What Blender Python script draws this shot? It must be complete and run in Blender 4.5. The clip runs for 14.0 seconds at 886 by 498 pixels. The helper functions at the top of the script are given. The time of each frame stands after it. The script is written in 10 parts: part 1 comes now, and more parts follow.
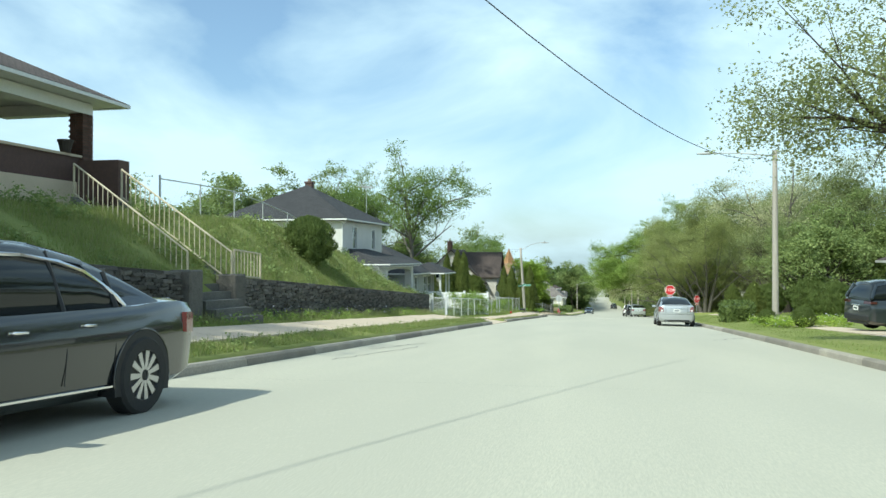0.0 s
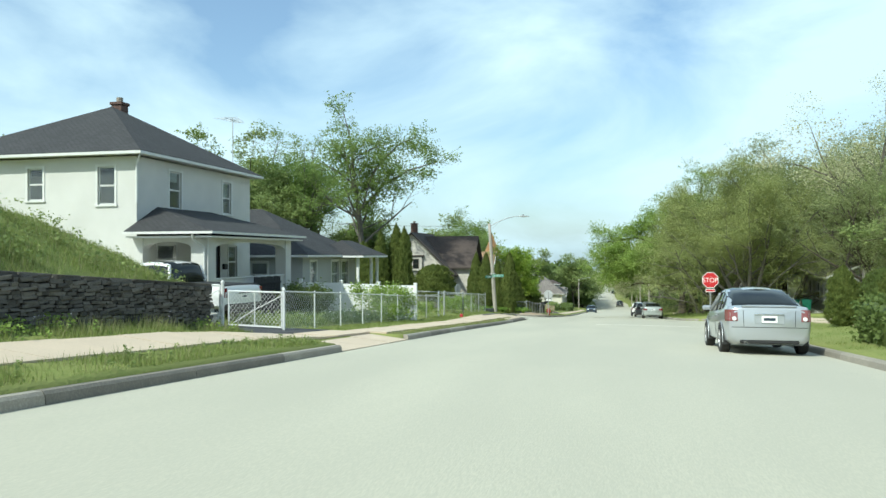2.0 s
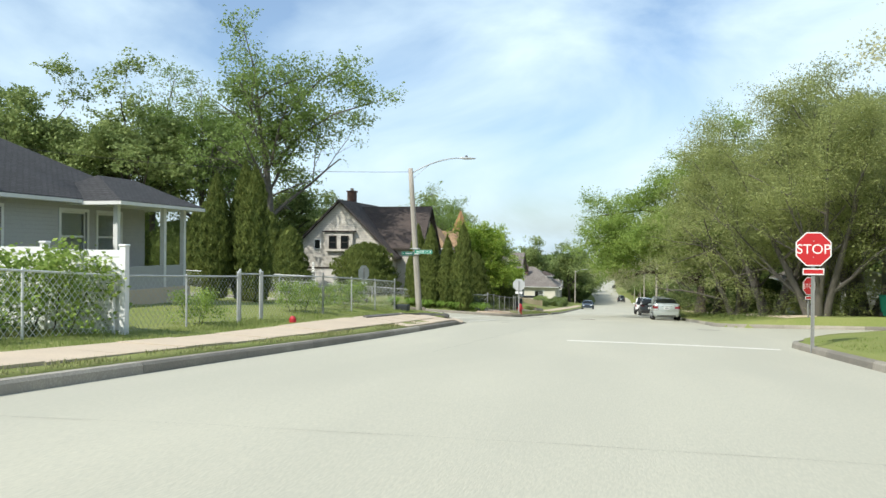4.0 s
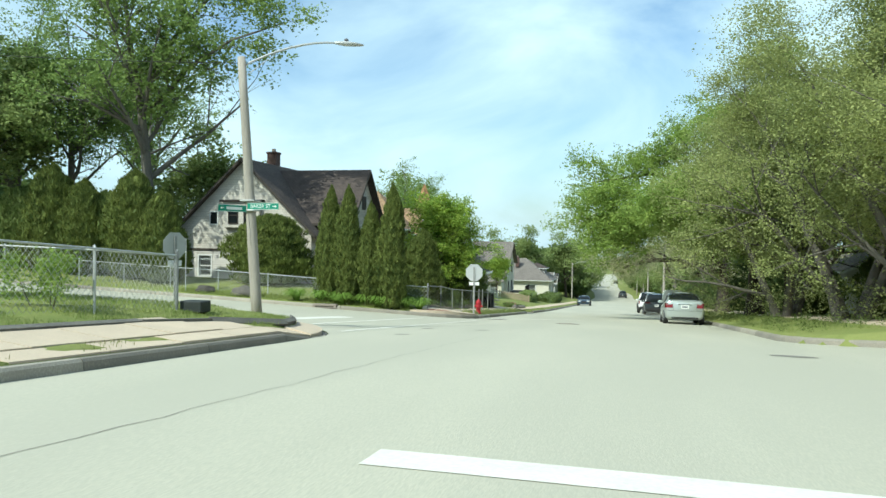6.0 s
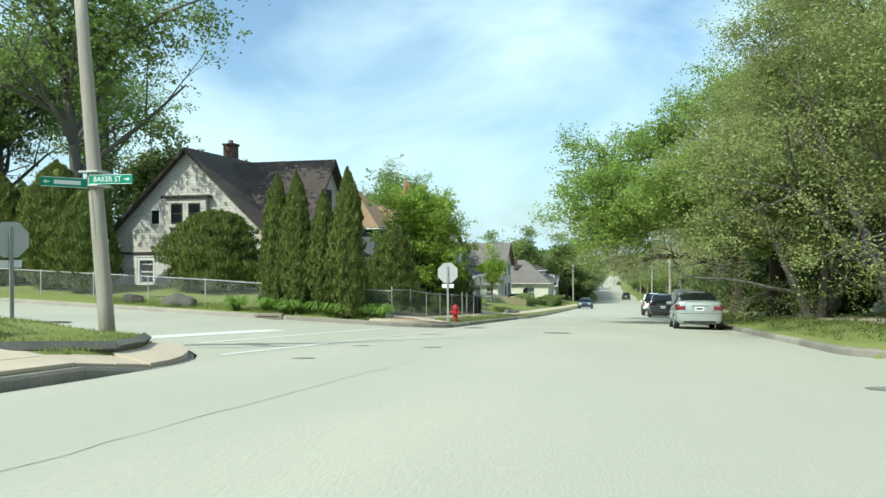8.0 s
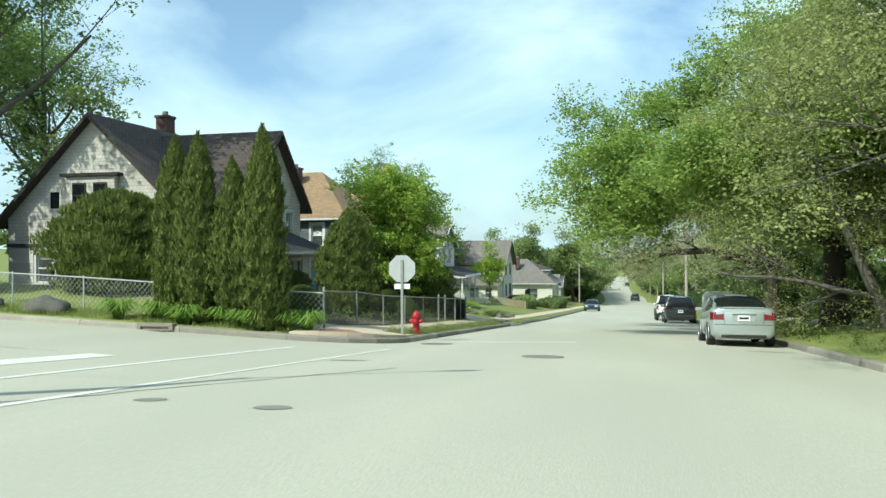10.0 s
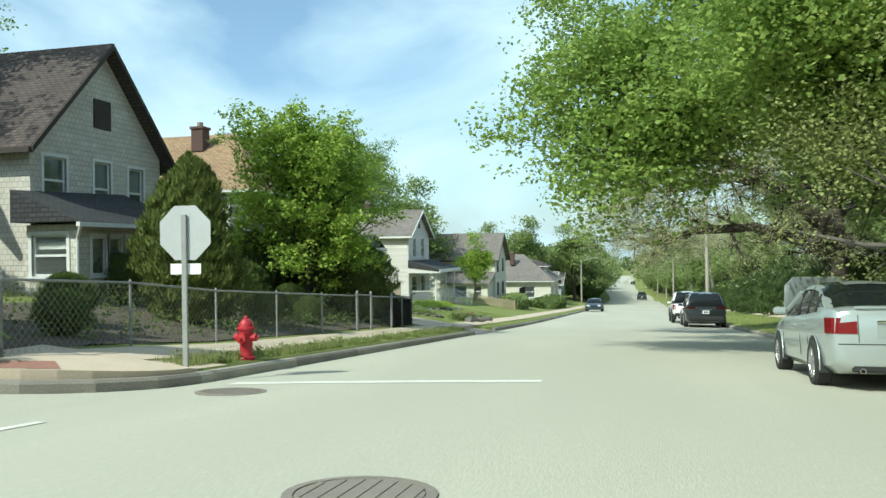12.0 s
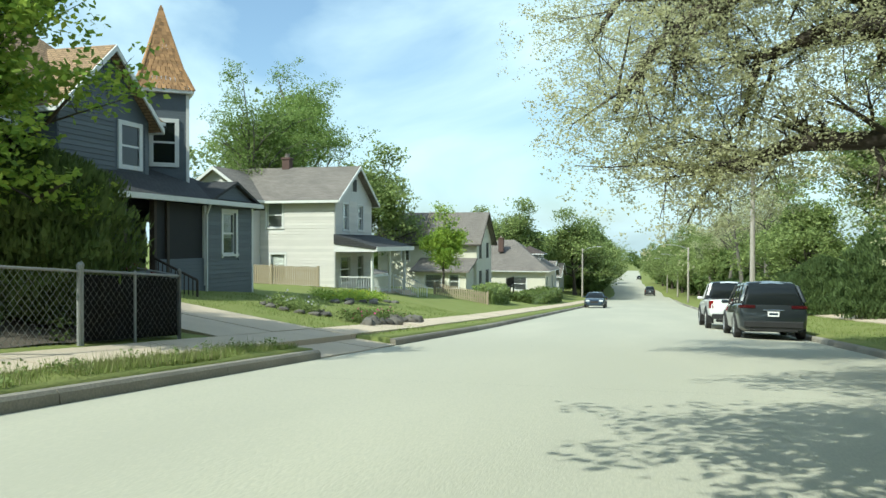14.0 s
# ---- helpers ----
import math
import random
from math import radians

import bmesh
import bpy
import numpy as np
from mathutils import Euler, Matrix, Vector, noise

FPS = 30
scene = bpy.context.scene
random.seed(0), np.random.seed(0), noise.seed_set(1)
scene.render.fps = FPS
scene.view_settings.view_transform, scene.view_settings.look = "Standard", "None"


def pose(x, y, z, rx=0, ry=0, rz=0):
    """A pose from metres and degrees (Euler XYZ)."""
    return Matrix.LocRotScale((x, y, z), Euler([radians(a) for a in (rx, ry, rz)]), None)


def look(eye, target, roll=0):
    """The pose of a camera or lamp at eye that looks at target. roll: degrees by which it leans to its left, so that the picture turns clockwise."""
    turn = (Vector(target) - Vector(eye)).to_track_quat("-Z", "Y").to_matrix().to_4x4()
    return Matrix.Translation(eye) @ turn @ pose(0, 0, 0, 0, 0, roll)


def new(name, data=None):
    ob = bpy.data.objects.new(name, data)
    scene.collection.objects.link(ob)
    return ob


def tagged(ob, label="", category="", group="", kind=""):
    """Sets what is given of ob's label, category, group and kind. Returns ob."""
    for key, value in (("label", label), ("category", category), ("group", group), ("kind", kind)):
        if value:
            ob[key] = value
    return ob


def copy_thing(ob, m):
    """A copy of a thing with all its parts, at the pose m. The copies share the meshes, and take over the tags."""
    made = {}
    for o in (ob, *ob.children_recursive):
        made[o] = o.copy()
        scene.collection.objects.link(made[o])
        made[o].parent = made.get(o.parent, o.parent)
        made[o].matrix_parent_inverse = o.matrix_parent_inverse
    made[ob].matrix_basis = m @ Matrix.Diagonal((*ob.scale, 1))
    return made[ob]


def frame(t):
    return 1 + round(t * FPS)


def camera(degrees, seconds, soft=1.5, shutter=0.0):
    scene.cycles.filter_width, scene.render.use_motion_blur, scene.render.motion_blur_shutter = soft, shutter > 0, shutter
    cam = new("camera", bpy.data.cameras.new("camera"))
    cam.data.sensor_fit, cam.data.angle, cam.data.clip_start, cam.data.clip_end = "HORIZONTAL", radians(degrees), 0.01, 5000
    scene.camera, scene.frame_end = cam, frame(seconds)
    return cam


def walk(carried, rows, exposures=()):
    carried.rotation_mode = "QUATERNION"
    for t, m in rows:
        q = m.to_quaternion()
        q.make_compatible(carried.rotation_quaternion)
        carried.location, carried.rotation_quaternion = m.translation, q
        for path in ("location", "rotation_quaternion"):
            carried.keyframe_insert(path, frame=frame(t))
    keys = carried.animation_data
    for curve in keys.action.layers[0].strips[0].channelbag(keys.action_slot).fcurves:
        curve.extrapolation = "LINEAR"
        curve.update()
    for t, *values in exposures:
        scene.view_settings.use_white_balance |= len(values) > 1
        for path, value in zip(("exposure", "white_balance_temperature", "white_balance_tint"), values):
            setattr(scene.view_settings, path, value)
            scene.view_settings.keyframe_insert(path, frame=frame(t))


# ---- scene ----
cam = camera(59.6, 14.0)
METRES, EYE, TILT, LEAN, TURN = 100.0, 1.15, 0.6, 0.0, 12.2
ROWS = [
    (0.0, 0.0, 0.0, 0.0, -0.0, 0.0, 0.0),
    (0.5, 0.0125, 0.054, -0.0037, 0.08, -0.02, 0.17),
    (1.0, 0.0252, 0.1125, -0.0074, 0.17, -0.07, 0.18),
    (1.5, 0.0366, 0.1641, -0.0109, 0.33, -0.15, 0.23),
    (2.0, 0.0479, 0.2199, -0.015, 0.4, -0.19, 0.18),
    (2.5, 0.0599, 0.2749, -0.0194, 0.52, -0.24, 0.21),
    (5.0, 0.115, 0.5113, -0.0369, 0.65, -0.92, -0.72),
    (5.5, 0.1234, 0.5484, -0.0401, 0.71, -0.98, -0.74),
    (6.0, 0.1293, 0.5748, -0.0421, 0.76, -1.06, -0.69),
    (6.5, 0.1334, 0.592, -0.0434, 0.81, -1.04, -0.5),
    (7.0, 0.1364, 0.6053, -0.0446, 0.82, -0.94, -0.23),
    (7.5, 0.1392, 0.6173, -0.0456, 0.86, -0.8, 0.11),
    (8.0, 0.1421, 0.6308, -0.0466, 0.92, -0.67, 0.45),
    (10.5, 0.161, 0.7309, -0.0532, 1.57, -0.61, 0.39),
    (11.0, 0.166, 0.7568, -0.0556, 1.66, -0.56, 0.48),
    (11.5, 0.1719, 0.7874, -0.0581, 1.73, -0.57, 0.71),
    (12.0, 0.1785, 0.8206, -0.0609, 1.83, -0.58, 0.83),
    (12.5, 0.1852, 0.8565, -0.0639, 1.94, -0.65, 0.74),
    (13.0, 0.1927, 0.8967, -0.0674, 2.09, -0.86, 0.46),
    (13.5, 0.1995, 0.9339, -0.0707, 2.19, -0.98, 0.25),
    (14.0, 0.2071, 0.9753, -0.0743, 2.25, -1.1, -0.02),
]
walk(cam, [(t, pose(0, 0, EYE, TILT, LEAN, TURN) @ pose(METRES * x, METRES * y, METRES * z, 90 + pitch, roll, yaw)) for t, x, y, z, yaw, pitch, roll in ROWS],
     [(0.0, 0.02, 6130, -5), (2.0, 0.0, 6150, -4), (2.4, 0.0, 6430, 8), (5.0, 0.02, 6330, 3), (5.5, 0.04, 6100, -6), (8.0, 0.05, 6130, -6), (10.5, 0.05, 6130, -7), (12.5, 0.05, 6130, -7), (14.0, 0.1, 6170, -6)])

# ---- light ----
SUN = Vector((-0.52, -0.85, 1.0)).normalized()
world = bpy.data.worlds.new("sky")
scene.world = world
world.use_nodes = True
wn, wl = world.node_tree.nodes, world.node_tree.links
wn.clear()
sky = wn.new("ShaderNodeTexSky")
sky.sky_type, sky.sun_disc = "NISHITA", False
sky.sun_elevation = math.asin(SUN.z)
sky.sun_rotation = math.atan2(SUN.x, SUN.y)
sky.air_density, sky.dust_density, sky.ozone_density = 1.0, 1.6, 1.5
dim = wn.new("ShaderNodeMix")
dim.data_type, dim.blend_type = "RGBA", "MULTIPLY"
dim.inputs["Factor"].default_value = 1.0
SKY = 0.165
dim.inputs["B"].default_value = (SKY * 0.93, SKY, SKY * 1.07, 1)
coord = wn.new("ShaderNodeTexCoord")
flat = wn.new("ShaderNodeMapping")
flat.inputs["Scale"].default_value = (1.0, 1.0, 2.6)
flat.inputs["Rotation"].default_value = (0.2, 0.15, 0.6)
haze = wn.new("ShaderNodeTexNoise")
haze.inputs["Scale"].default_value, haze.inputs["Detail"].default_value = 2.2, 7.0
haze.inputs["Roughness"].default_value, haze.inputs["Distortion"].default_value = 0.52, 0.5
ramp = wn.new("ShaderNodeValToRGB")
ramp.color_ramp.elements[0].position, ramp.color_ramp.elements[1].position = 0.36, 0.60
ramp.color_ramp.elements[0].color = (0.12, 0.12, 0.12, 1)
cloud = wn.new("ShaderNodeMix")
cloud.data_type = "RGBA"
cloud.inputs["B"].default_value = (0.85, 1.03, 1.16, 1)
back = wn.new("ShaderNodeBackground")
out = wn.new("ShaderNodeOutputWorld")
wl.new(sky.outputs[0], dim.inputs["A"])
wl.new(coord.outputs["Generated"], flat.inputs[0])
wl.new(flat.outputs[0], haze.inputs["Vector"])
wl.new(haze.outputs["Fac"], ramp.inputs[0])
# clouds thinned towards the unseen zenith, to weaken sky fill in the shade
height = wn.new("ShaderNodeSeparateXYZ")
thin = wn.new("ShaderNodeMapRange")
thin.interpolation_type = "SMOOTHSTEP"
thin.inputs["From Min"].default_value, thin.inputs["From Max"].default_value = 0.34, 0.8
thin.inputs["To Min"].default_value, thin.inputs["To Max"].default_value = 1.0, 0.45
zenith_thinned = wn.new("ShaderNodeMath")
zenith_thinned.operation = "MULTIPLY"
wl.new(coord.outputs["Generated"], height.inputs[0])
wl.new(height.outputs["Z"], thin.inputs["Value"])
wl.new(ramp.outputs[0], zenith_thinned.inputs[0])
wl.new(thin.outputs[0], zenith_thinned.inputs[1])
wl.new(zenith_thinned.outputs[0], cloud.inputs["Factor"])
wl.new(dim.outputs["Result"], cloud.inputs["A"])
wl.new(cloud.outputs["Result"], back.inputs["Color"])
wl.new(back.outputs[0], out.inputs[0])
sun = new("sun", bpy.data.lights.new("sun", "SUN"))
sun.data.energy, sun.data.angle, sun.data.color = 5.0, radians(0.55), (1.0, 0.95, 0.86)
sun.matrix_world = look(SUN * 100, (0, 0, 0))
scene.view_settings.exposure = 0.0


# ---- materials ----
def shader(name, a, b=None, size=2.0, fine=40.0, rough=0.8, bump=0.3, metal=0.0, spread=0.5, coat=0.0, stretch=(1, 1, 1), where="Object", spec=0.5):
    """Two mixed colours at two scales, with fine relief."""
    m = bpy.data.materials.new(name)
    m.use_nodes = True
    n, l = m.node_tree.nodes, m.node_tree.links
    p = n["Principled BSDF"]
    b = b or tuple(c * 0.75 for c in a)
    tc, mp = n.new("ShaderNodeTexCoord"), n.new("ShaderNodeMapping")
    mp.inputs["Scale"].default_value = stretch
    l.new(tc.outputs[where], mp.inputs[0])
    big, small = n.new("ShaderNodeTexNoise"), n.new("ShaderNodeTexNoise")
    big.inputs["Scale"].default_value, big.inputs["Detail"].default_value = size, 5
    small.inputs["Scale"].default_value, small.inputs["Detail"].default_value = fine, 4
    add = n.new("ShaderNodeMath")
    add.operation = "ADD"
    half = n.new("ShaderNodeMath")
    half.operation = "MULTIPLY_ADD"
    half.inputs[1].default_value, half.inputs[2].default_value = 0.5 + spread, -spread * 0.5 - 0.25 * (0.5 + spread) * 0
    for t in (big, small):
        l.new(mp.outputs[0], t.inputs["Vector"])
    l.new(big.outputs["Fac"], add.inputs[0])
    l.new(small.outputs["Fac"], add.inputs[1])
    l.new(add.outputs[0], half.inputs[0])
    mix = n.new("ShaderNodeMix")
    mix.data_type = "RGBA"
    mix.inputs["A"].default_value, mix.inputs["B"].default_value = (*a, 1), (*b, 1)
    l.new(half.outputs[0], mix.inputs["Factor"])
    l.new(mix.outputs["Result"], p.inputs["Base Color"])
    p.inputs["Roughness"].default_value, p.inputs["Metallic"].default_value = rough, metal
    p.inputs["Coat Weight"].default_value = coat
    p.inputs["Specular IOR Level"].default_value = spec
    if bump:
        bp = n.new("ShaderNodeBump")
        bp.inputs["Strength"].default_value, bp.inputs["Distance"].default_value = bump, 0.02
        l.new(small.outputs["Fac"], bp.inputs["Height"])
        l.new(bp.outputs[0], p.inputs["Normal"])
    return m


def nodes_of(m):
    n = m.node_tree.nodes
    return n, m.node_tree.links, n["Principled BSDF"]


def last_colour(m):
    n, l, p = nodes_of(m)
    return p.inputs["Base Color"].links[0].from_socket


def randomised(m, amount=0.3, island=False):
    """Vary the value of a material from piece to piece."""
    n, l, p = nodes_of(m)
    src = n.new("ShaderNodeNewGeometry").outputs["Random Per Island"] if island else n.new("ShaderNodeObjectInfo").outputs["Random"]
    rng = n.new("ShaderNodeMapRange")
    rng.inputs["To Min"].default_value, rng.inputs["To Max"].default_value = 1 - amount, 1 + amount
    l.new(src, rng.inputs["Value"])
    hsv = n.new("ShaderNodeHueSaturation")
    l.new(last_colour(m), hsv.inputs["Color"])
    l.new(rng.outputs[0], hsv.inputs["Value"])
    l.new(hsv.outputs[0], p.inputs["Base Color"])
    return m


def siding(m, pitch=0.11, depth=0.6):
    """Horizontal lapped boards as relief."""
    n, l, p = nodes_of(m)
    tc, sep = n.new("ShaderNodeTexCoord"), n.new("ShaderNodeSeparateXYZ")
    l.new(tc.outputs["Object"], sep.inputs[0])
    div, fr = n.new("ShaderNodeMath"), n.new("ShaderNodeMath")
    div.operation, fr.operation = "DIVIDE", "FRACT"
    div.inputs[1].default_value = pitch
    l.new(sep.outputs["Z"], div.inputs[0])
    l.new(div.outputs[0], fr.inputs[0])
    bp = n.new("ShaderNodeBump")
    bp.inputs["Strength"].default_value, bp.inputs["Distance"].default_value, bp.invert = depth, 0.03, True
    l.new(fr.outputs[0], bp.inputs["Height"])
    l.new(bp.outputs[0], p.inputs["Normal"])
    return m


def wall_shingles(m, row=0.14, dark=0.8):
    """Courses of split wall shingles, in colour and relief."""
    n, l, p = nodes_of(m)
    tc, sep, add, com = n.new("ShaderNodeTexCoord"), n.new("ShaderNodeSeparateXYZ"), n.new("ShaderNodeMath"), n.new("ShaderNodeCombineXYZ")
    l.new(tc.outputs["Object"], sep.inputs[0])
    l.new(sep.outputs["X"], add.inputs[0])
    l.new(sep.outputs["Y"], add.inputs[1])
    l.new(add.outputs[0], com.inputs["X"])
    l.new(sep.outputs["Z"], com.inputs["Y"])
    br = n.new("ShaderNodeTexBrick")
    br.inputs["Scale"].default_value = 1.0
    br.inputs["Row Height"].default_value, br.inputs["Brick Width"].default_value = row, row * 1.15
    br.inputs["Mortar Size"].default_value, br.inputs["Mortar Smooth"].default_value = 0.009, 0.5
    br.inputs["Color1"].default_value, br.inputs["Color2"].default_value = (1, 1, 1, 1), (0.88, 0.87, 0.86, 1)
    br.inputs["Mortar"].default_value = (dark * 0.7, dark * 0.7, dark * 0.7, 1)
    l.new(com.outputs[0], br.inputs["Vector"])
    mul = n.new("ShaderNodeMix")
    mul.data_type, mul.blend_type = "RGBA", "MULTIPLY"
    mul.inputs["Factor"].default_value = 1.0
    l.new(last_colour(m), mul.inputs["A"])
    l.new(br.outputs["Color"], mul.inputs["B"])
    l.new(mul.outputs["Result"], p.inputs["Base Color"])
    bp = n.new("ShaderNodeBump")
    bp.inputs["Strength"].default_value, bp.inputs["Distance"].default_value, bp.invert = 0.6, 0.015, True
    l.new(br.outputs["Fac"], bp.inputs["Height"])
    l.new(bp.outputs[0], p.inputs["Normal"])
    return m


def shingles(m, scale=2.2, dark=0.55, squash=1.0):
    """Rows of roof tabs, in colour and relief."""
    n, l, p = nodes_of(m)
    tc, mp = n.new("ShaderNodeTexCoord"), n.new("ShaderNodeMapping")
    l.new(tc.outputs["UV"], mp.inputs[0])
    br = n.new("ShaderNodeTexBrick")
    br.inputs["Scale"].default_value = scale
    br.inputs["Mortar Size"].default_value = 0.03
    br.inputs["Color1"].default_value, br.inputs["Color2"].default_value = (1, 1, 1, 1), (dark + 0.15, dark + 0.15, dark + 0.15, 1)
    br.inputs["Mortar"].default_value = (0.35, 0.35, 0.35, 1)
    l.new(mp.outputs[0], br.inputs["Vector"])
    mul = n.new("ShaderNodeMix")
    mul.data_type, mul.blend_type = "RGBA", "MULTIPLY"
    mul.inputs["Factor"].default_value = 1.0
    l.new(last_colour(m), mul.inputs["A"])
    l.new(br.outputs["Color"], mul.inputs["B"])
    l.new(mul.outputs["Result"], p.inputs["Base Color"])
    bp = n.new("ShaderNodeBump")
    bp.inputs["Strength"].default_value, bp.inputs["Distance"].default_value = 0.5, 0.02
    l.new(br.outputs["Fac"], bp.inputs["Height"])
    bp.invert = True
    l.new(bp.outputs[0], p.inputs["Normal"])
    return m


def foliage(name, a, b, glow=0.35, rough=0.55):
    """Leaves: diffuse with light passing through, varied leaf by leaf."""
    m = bpy.data.materials.new(name)
    m.use_nodes = True
    n, l = m.node_tree.nodes, m.node_tree.links
    p, o = n["Principled BSDF"], n["Material Output"]
    geo = n.new("ShaderNodeNewGeometry")
    tc, ns = n.new("ShaderNodeTexCoord"), n.new("ShaderNodeTexNoise")
    ns.inputs["Scale"].default_value = 0.8
    l.new(tc.outputs["Object"], ns.inputs["Vector"])
    mixf = n.new("ShaderNodeMath")
    mixf.operation = "MULTIPLY_ADD"
    mixf.inputs[1].default_value, mixf.inputs[2].default_value = 0.9, -0.2
    addn = n.new("ShaderNodeMath")
    l.new(geo.outputs["Random Per Island"], addn.inputs[0])
    l.new(ns.outputs["Fac"], addn.inputs[1])
    l.new(addn.outputs[0], mixf.inputs[0])
    mix = n.new("ShaderNodeMix")
    mix.data_type = "RGBA"
    mix.inputs["A"].default_value, mix.inputs["B"].default_value = (*a, 1), (*b, 1)
    l.new(mixf.outputs[0], mix.inputs["Factor"])
    l.new(mix.outputs["Result"], p.inputs["Base Color"])
    p.inputs["Roughness"].default_value = rough
    p.inputs["Specular IOR Level"].default_value = 0.15
    tr, ms = n.new("ShaderNodeBsdfTranslucent"), n.new("ShaderNodeMixShader")
    l.new(mix.outputs["Result"], tr.inputs["Color"])
    ms.inputs[0].default_value = glow
    l.new(p.outputs[0], ms.inputs[1])
    l.new(tr.outputs[0], ms.inputs[2])
    l.new(ms.outputs[0], o.inputs["Surface"])
    return m


def glass(name, tint, rough=0.02, clear=0.55):
    m = bpy.data.materials.new(name)
    m.use_nodes = True
    n, l, p = nodes_of(m)
    p.inputs["Base Color"].default_value = (*tint, 1)
    p.inputs["Roughness"].default_value = rough
    p.inputs["Transmission Weight"].default_value = clear
    p.inputs["IOR"].default_value = 1.45
    return m


def lamp_lens(name, col):
    m = bpy.data.materials.new(name)
    m.use_nodes = True
    n, l, p = nodes_of(m)
    p.inputs["Base Color"].default_value = (*col, 1)
    p.inputs["Roughness"].default_value = 0.12
    p.inputs["Coat Weight"].default_value = 0.6
    return m


CONCRETE_ROAD = shader("road concrete", (0.552, 0.525, 0.412), (0.413, 0.398, 0.32), size=0.30, fine=45, rough=0.9, bump=0.2, stretch=(1.5, 0.3, 1), spread=0.8)
CONCRETE = shader("pavement concrete", (0.66, 0.54, 0.40), (0.50, 0.41, 0.31), size=1.2, fine=30, rough=0.9, bump=0.2)
KERBSTONE = randomised(shader("kerb concrete", (0.45, 0.405, 0.325), (0.25, 0.228, 0.19), size=1.2, fine=35, rough=0.92, bump=0.35, spread=0.8), 0.3)
ASPHALT = shader("asphalt", (0.07, 0.07, 0.072), (0.045, 0.045, 0.05), size=1.5, fine=60, rough=0.9, bump=0.4)
PAINT_WHITE = shader("worn road paint", (0.86, 0.84, 0.78), (0.62, 0.60, 0.53), size=2.2, fine=25, rough=0.8, bump=0.1)
TAR = shader("tar seal", (0.16, 0.15, 0.13), (0.24, 0.225, 0.195), size=3, fine=20, rough=0.8, bump=0.1)
IRON = shader("cast iron", (0.20, 0.18, 0.155), (0.27, 0.23, 0.19), size=6, fine=40, rough=0.75, bump=0.4, metal=0.2)
SOIL_GRASS = shader("lawn", (0.115, 0.18, 0.036), (0.215, 0.235, 0.08), size=0.7, fine=16, rough=0.95, bump=0.9, spec=0.1, spread=0.8)
STONE = randomised(shader("weathered limestone", (0.045, 0.043, 0.039), (0.12, 0.11, 0.095), size=6, fine=24, rough=0.95, bump=0.9, spread=0.8), 0.45)
STONE_JOINED = randomised(shader("weathered limestone rubble", (0.045, 0.043, 0.039), (0.12, 0.11, 0.095), size=6, fine=24, rough=0.95, bump=0.9, spread=0.8), 0.45, True)
MORTAR = shader("old mortar", (0.075, 0.07, 0.062), (0.045, 0.043, 0.038), size=3, fine=30, rough=0.95, bump=0.5)
STUCCO = shader("white stucco", (0.70, 0.69, 0.66), (0.54, 0.53, 0.505), size=0.8, fine=60, rough=0.92, bump=0.35)
TRIM = shader("white painted trim", (0.74, 0.74, 0.72), (0.60, 0.60, 0.58), size=3, fine=25, rough=0.55, bump=0.08)
VINYL = shader("white vinyl", (0.82, 0.82, 0.82), (0.76, 0.76, 0.76), size=1, fine=12, rough=0.4, bump=0.03)
SIDING_WHITE = siding(shader("cream lap siding", (0.60, 0.59, 0.565), (0.52, 0.51, 0.49), size=0.7, fine=18, rough=0.7, bump=0))
SIDING_BLUE = siding(shader("slate blue lap siding", (0.105, 0.122, 0.138), (0.075, 0.09, 0.104), size=0.7, fine=18, rough=0.65, bump=0))
# dark concrete, with the shade on the garden stairs put into its colour
SHADE_CONCRETE = shader("dark concrete with painted shade", (0.24, 0.225, 0.195), (0.12, 0.115, 0.10), size=2.5, fine=25, rough=0.95, bump=0.5, spread=0.7)
MULCH = shader("dark garden mulch", (0.055, 0.042, 0.032), (0.12, 0.10, 0.075), size=4, fine=35, rough=0.95, bump=1.0)
BOARD_BLUE = randomised(shader("slate blue board paint", (0.118, 0.137, 0.148), (0.086, 0.102, 0.112), size=0.9, fine=22, rough=0.6, bump=0.12, stretch=(1, 1, 4)), 0.12)
BOARD_CREAM = randomised(shader("cream board paint", (0.66, 0.625, 0.58), (0.54, 0.51, 0.47), size=0.9, fine=22, rough=0.65, bump=0.1, stretch=(1, 1, 4)), 0.07)
SIDING_YELLOW = siding(shader("pale yellow lap siding", (0.66, 0.62, 0.50), (0.57, 0.54, 0.44), size=0.7, fine=18, rough=0.7, bump=0))
SIDING_GREY = siding(shader("grey lap siding", (0.42, 0.42, 0.40), (0.34, 0.34, 0.33), size=0.7, fine=18, rough=0.75, bump=0))
SHINGLE_WALL = wall_shingles(shader("weathered shingle siding", (0.82, 0.78, 0.70), (0.54, 0.50, 0.44), size=1.2, fine=22, rough=0.92, bump=0, stretch=(1, 1, 2.5), spread=0.7))
ROOF_DARK = shingles(shader("charcoal asphalt shingles", (0.072, 0.071, 0.073), (0.046, 0.046, 0.049), size=0.7, fine=30, rough=0.92, bump=0))
ROOF_BROWN = shingles(shader("brown asphalt shingles", (0.155, 0.118, 0.10), (0.085, 0.066, 0.06), size=0.7, fine=30, rough=0.95, bump=0))
ROOF_TAN = shingles(shader("tan asphalt shingles", (0.46, 0.30, 0.17), (0.36, 0.24, 0.14), size=0.7, fine=30, rough=0.95, bump=0))
ROOF_GREY = shingles(shader("grey asphalt shingles", (0.33, 0.29, 0.255), (0.22, 0.195, 0.175), size=0.7, fine=30, rough=0.95, bump=0))
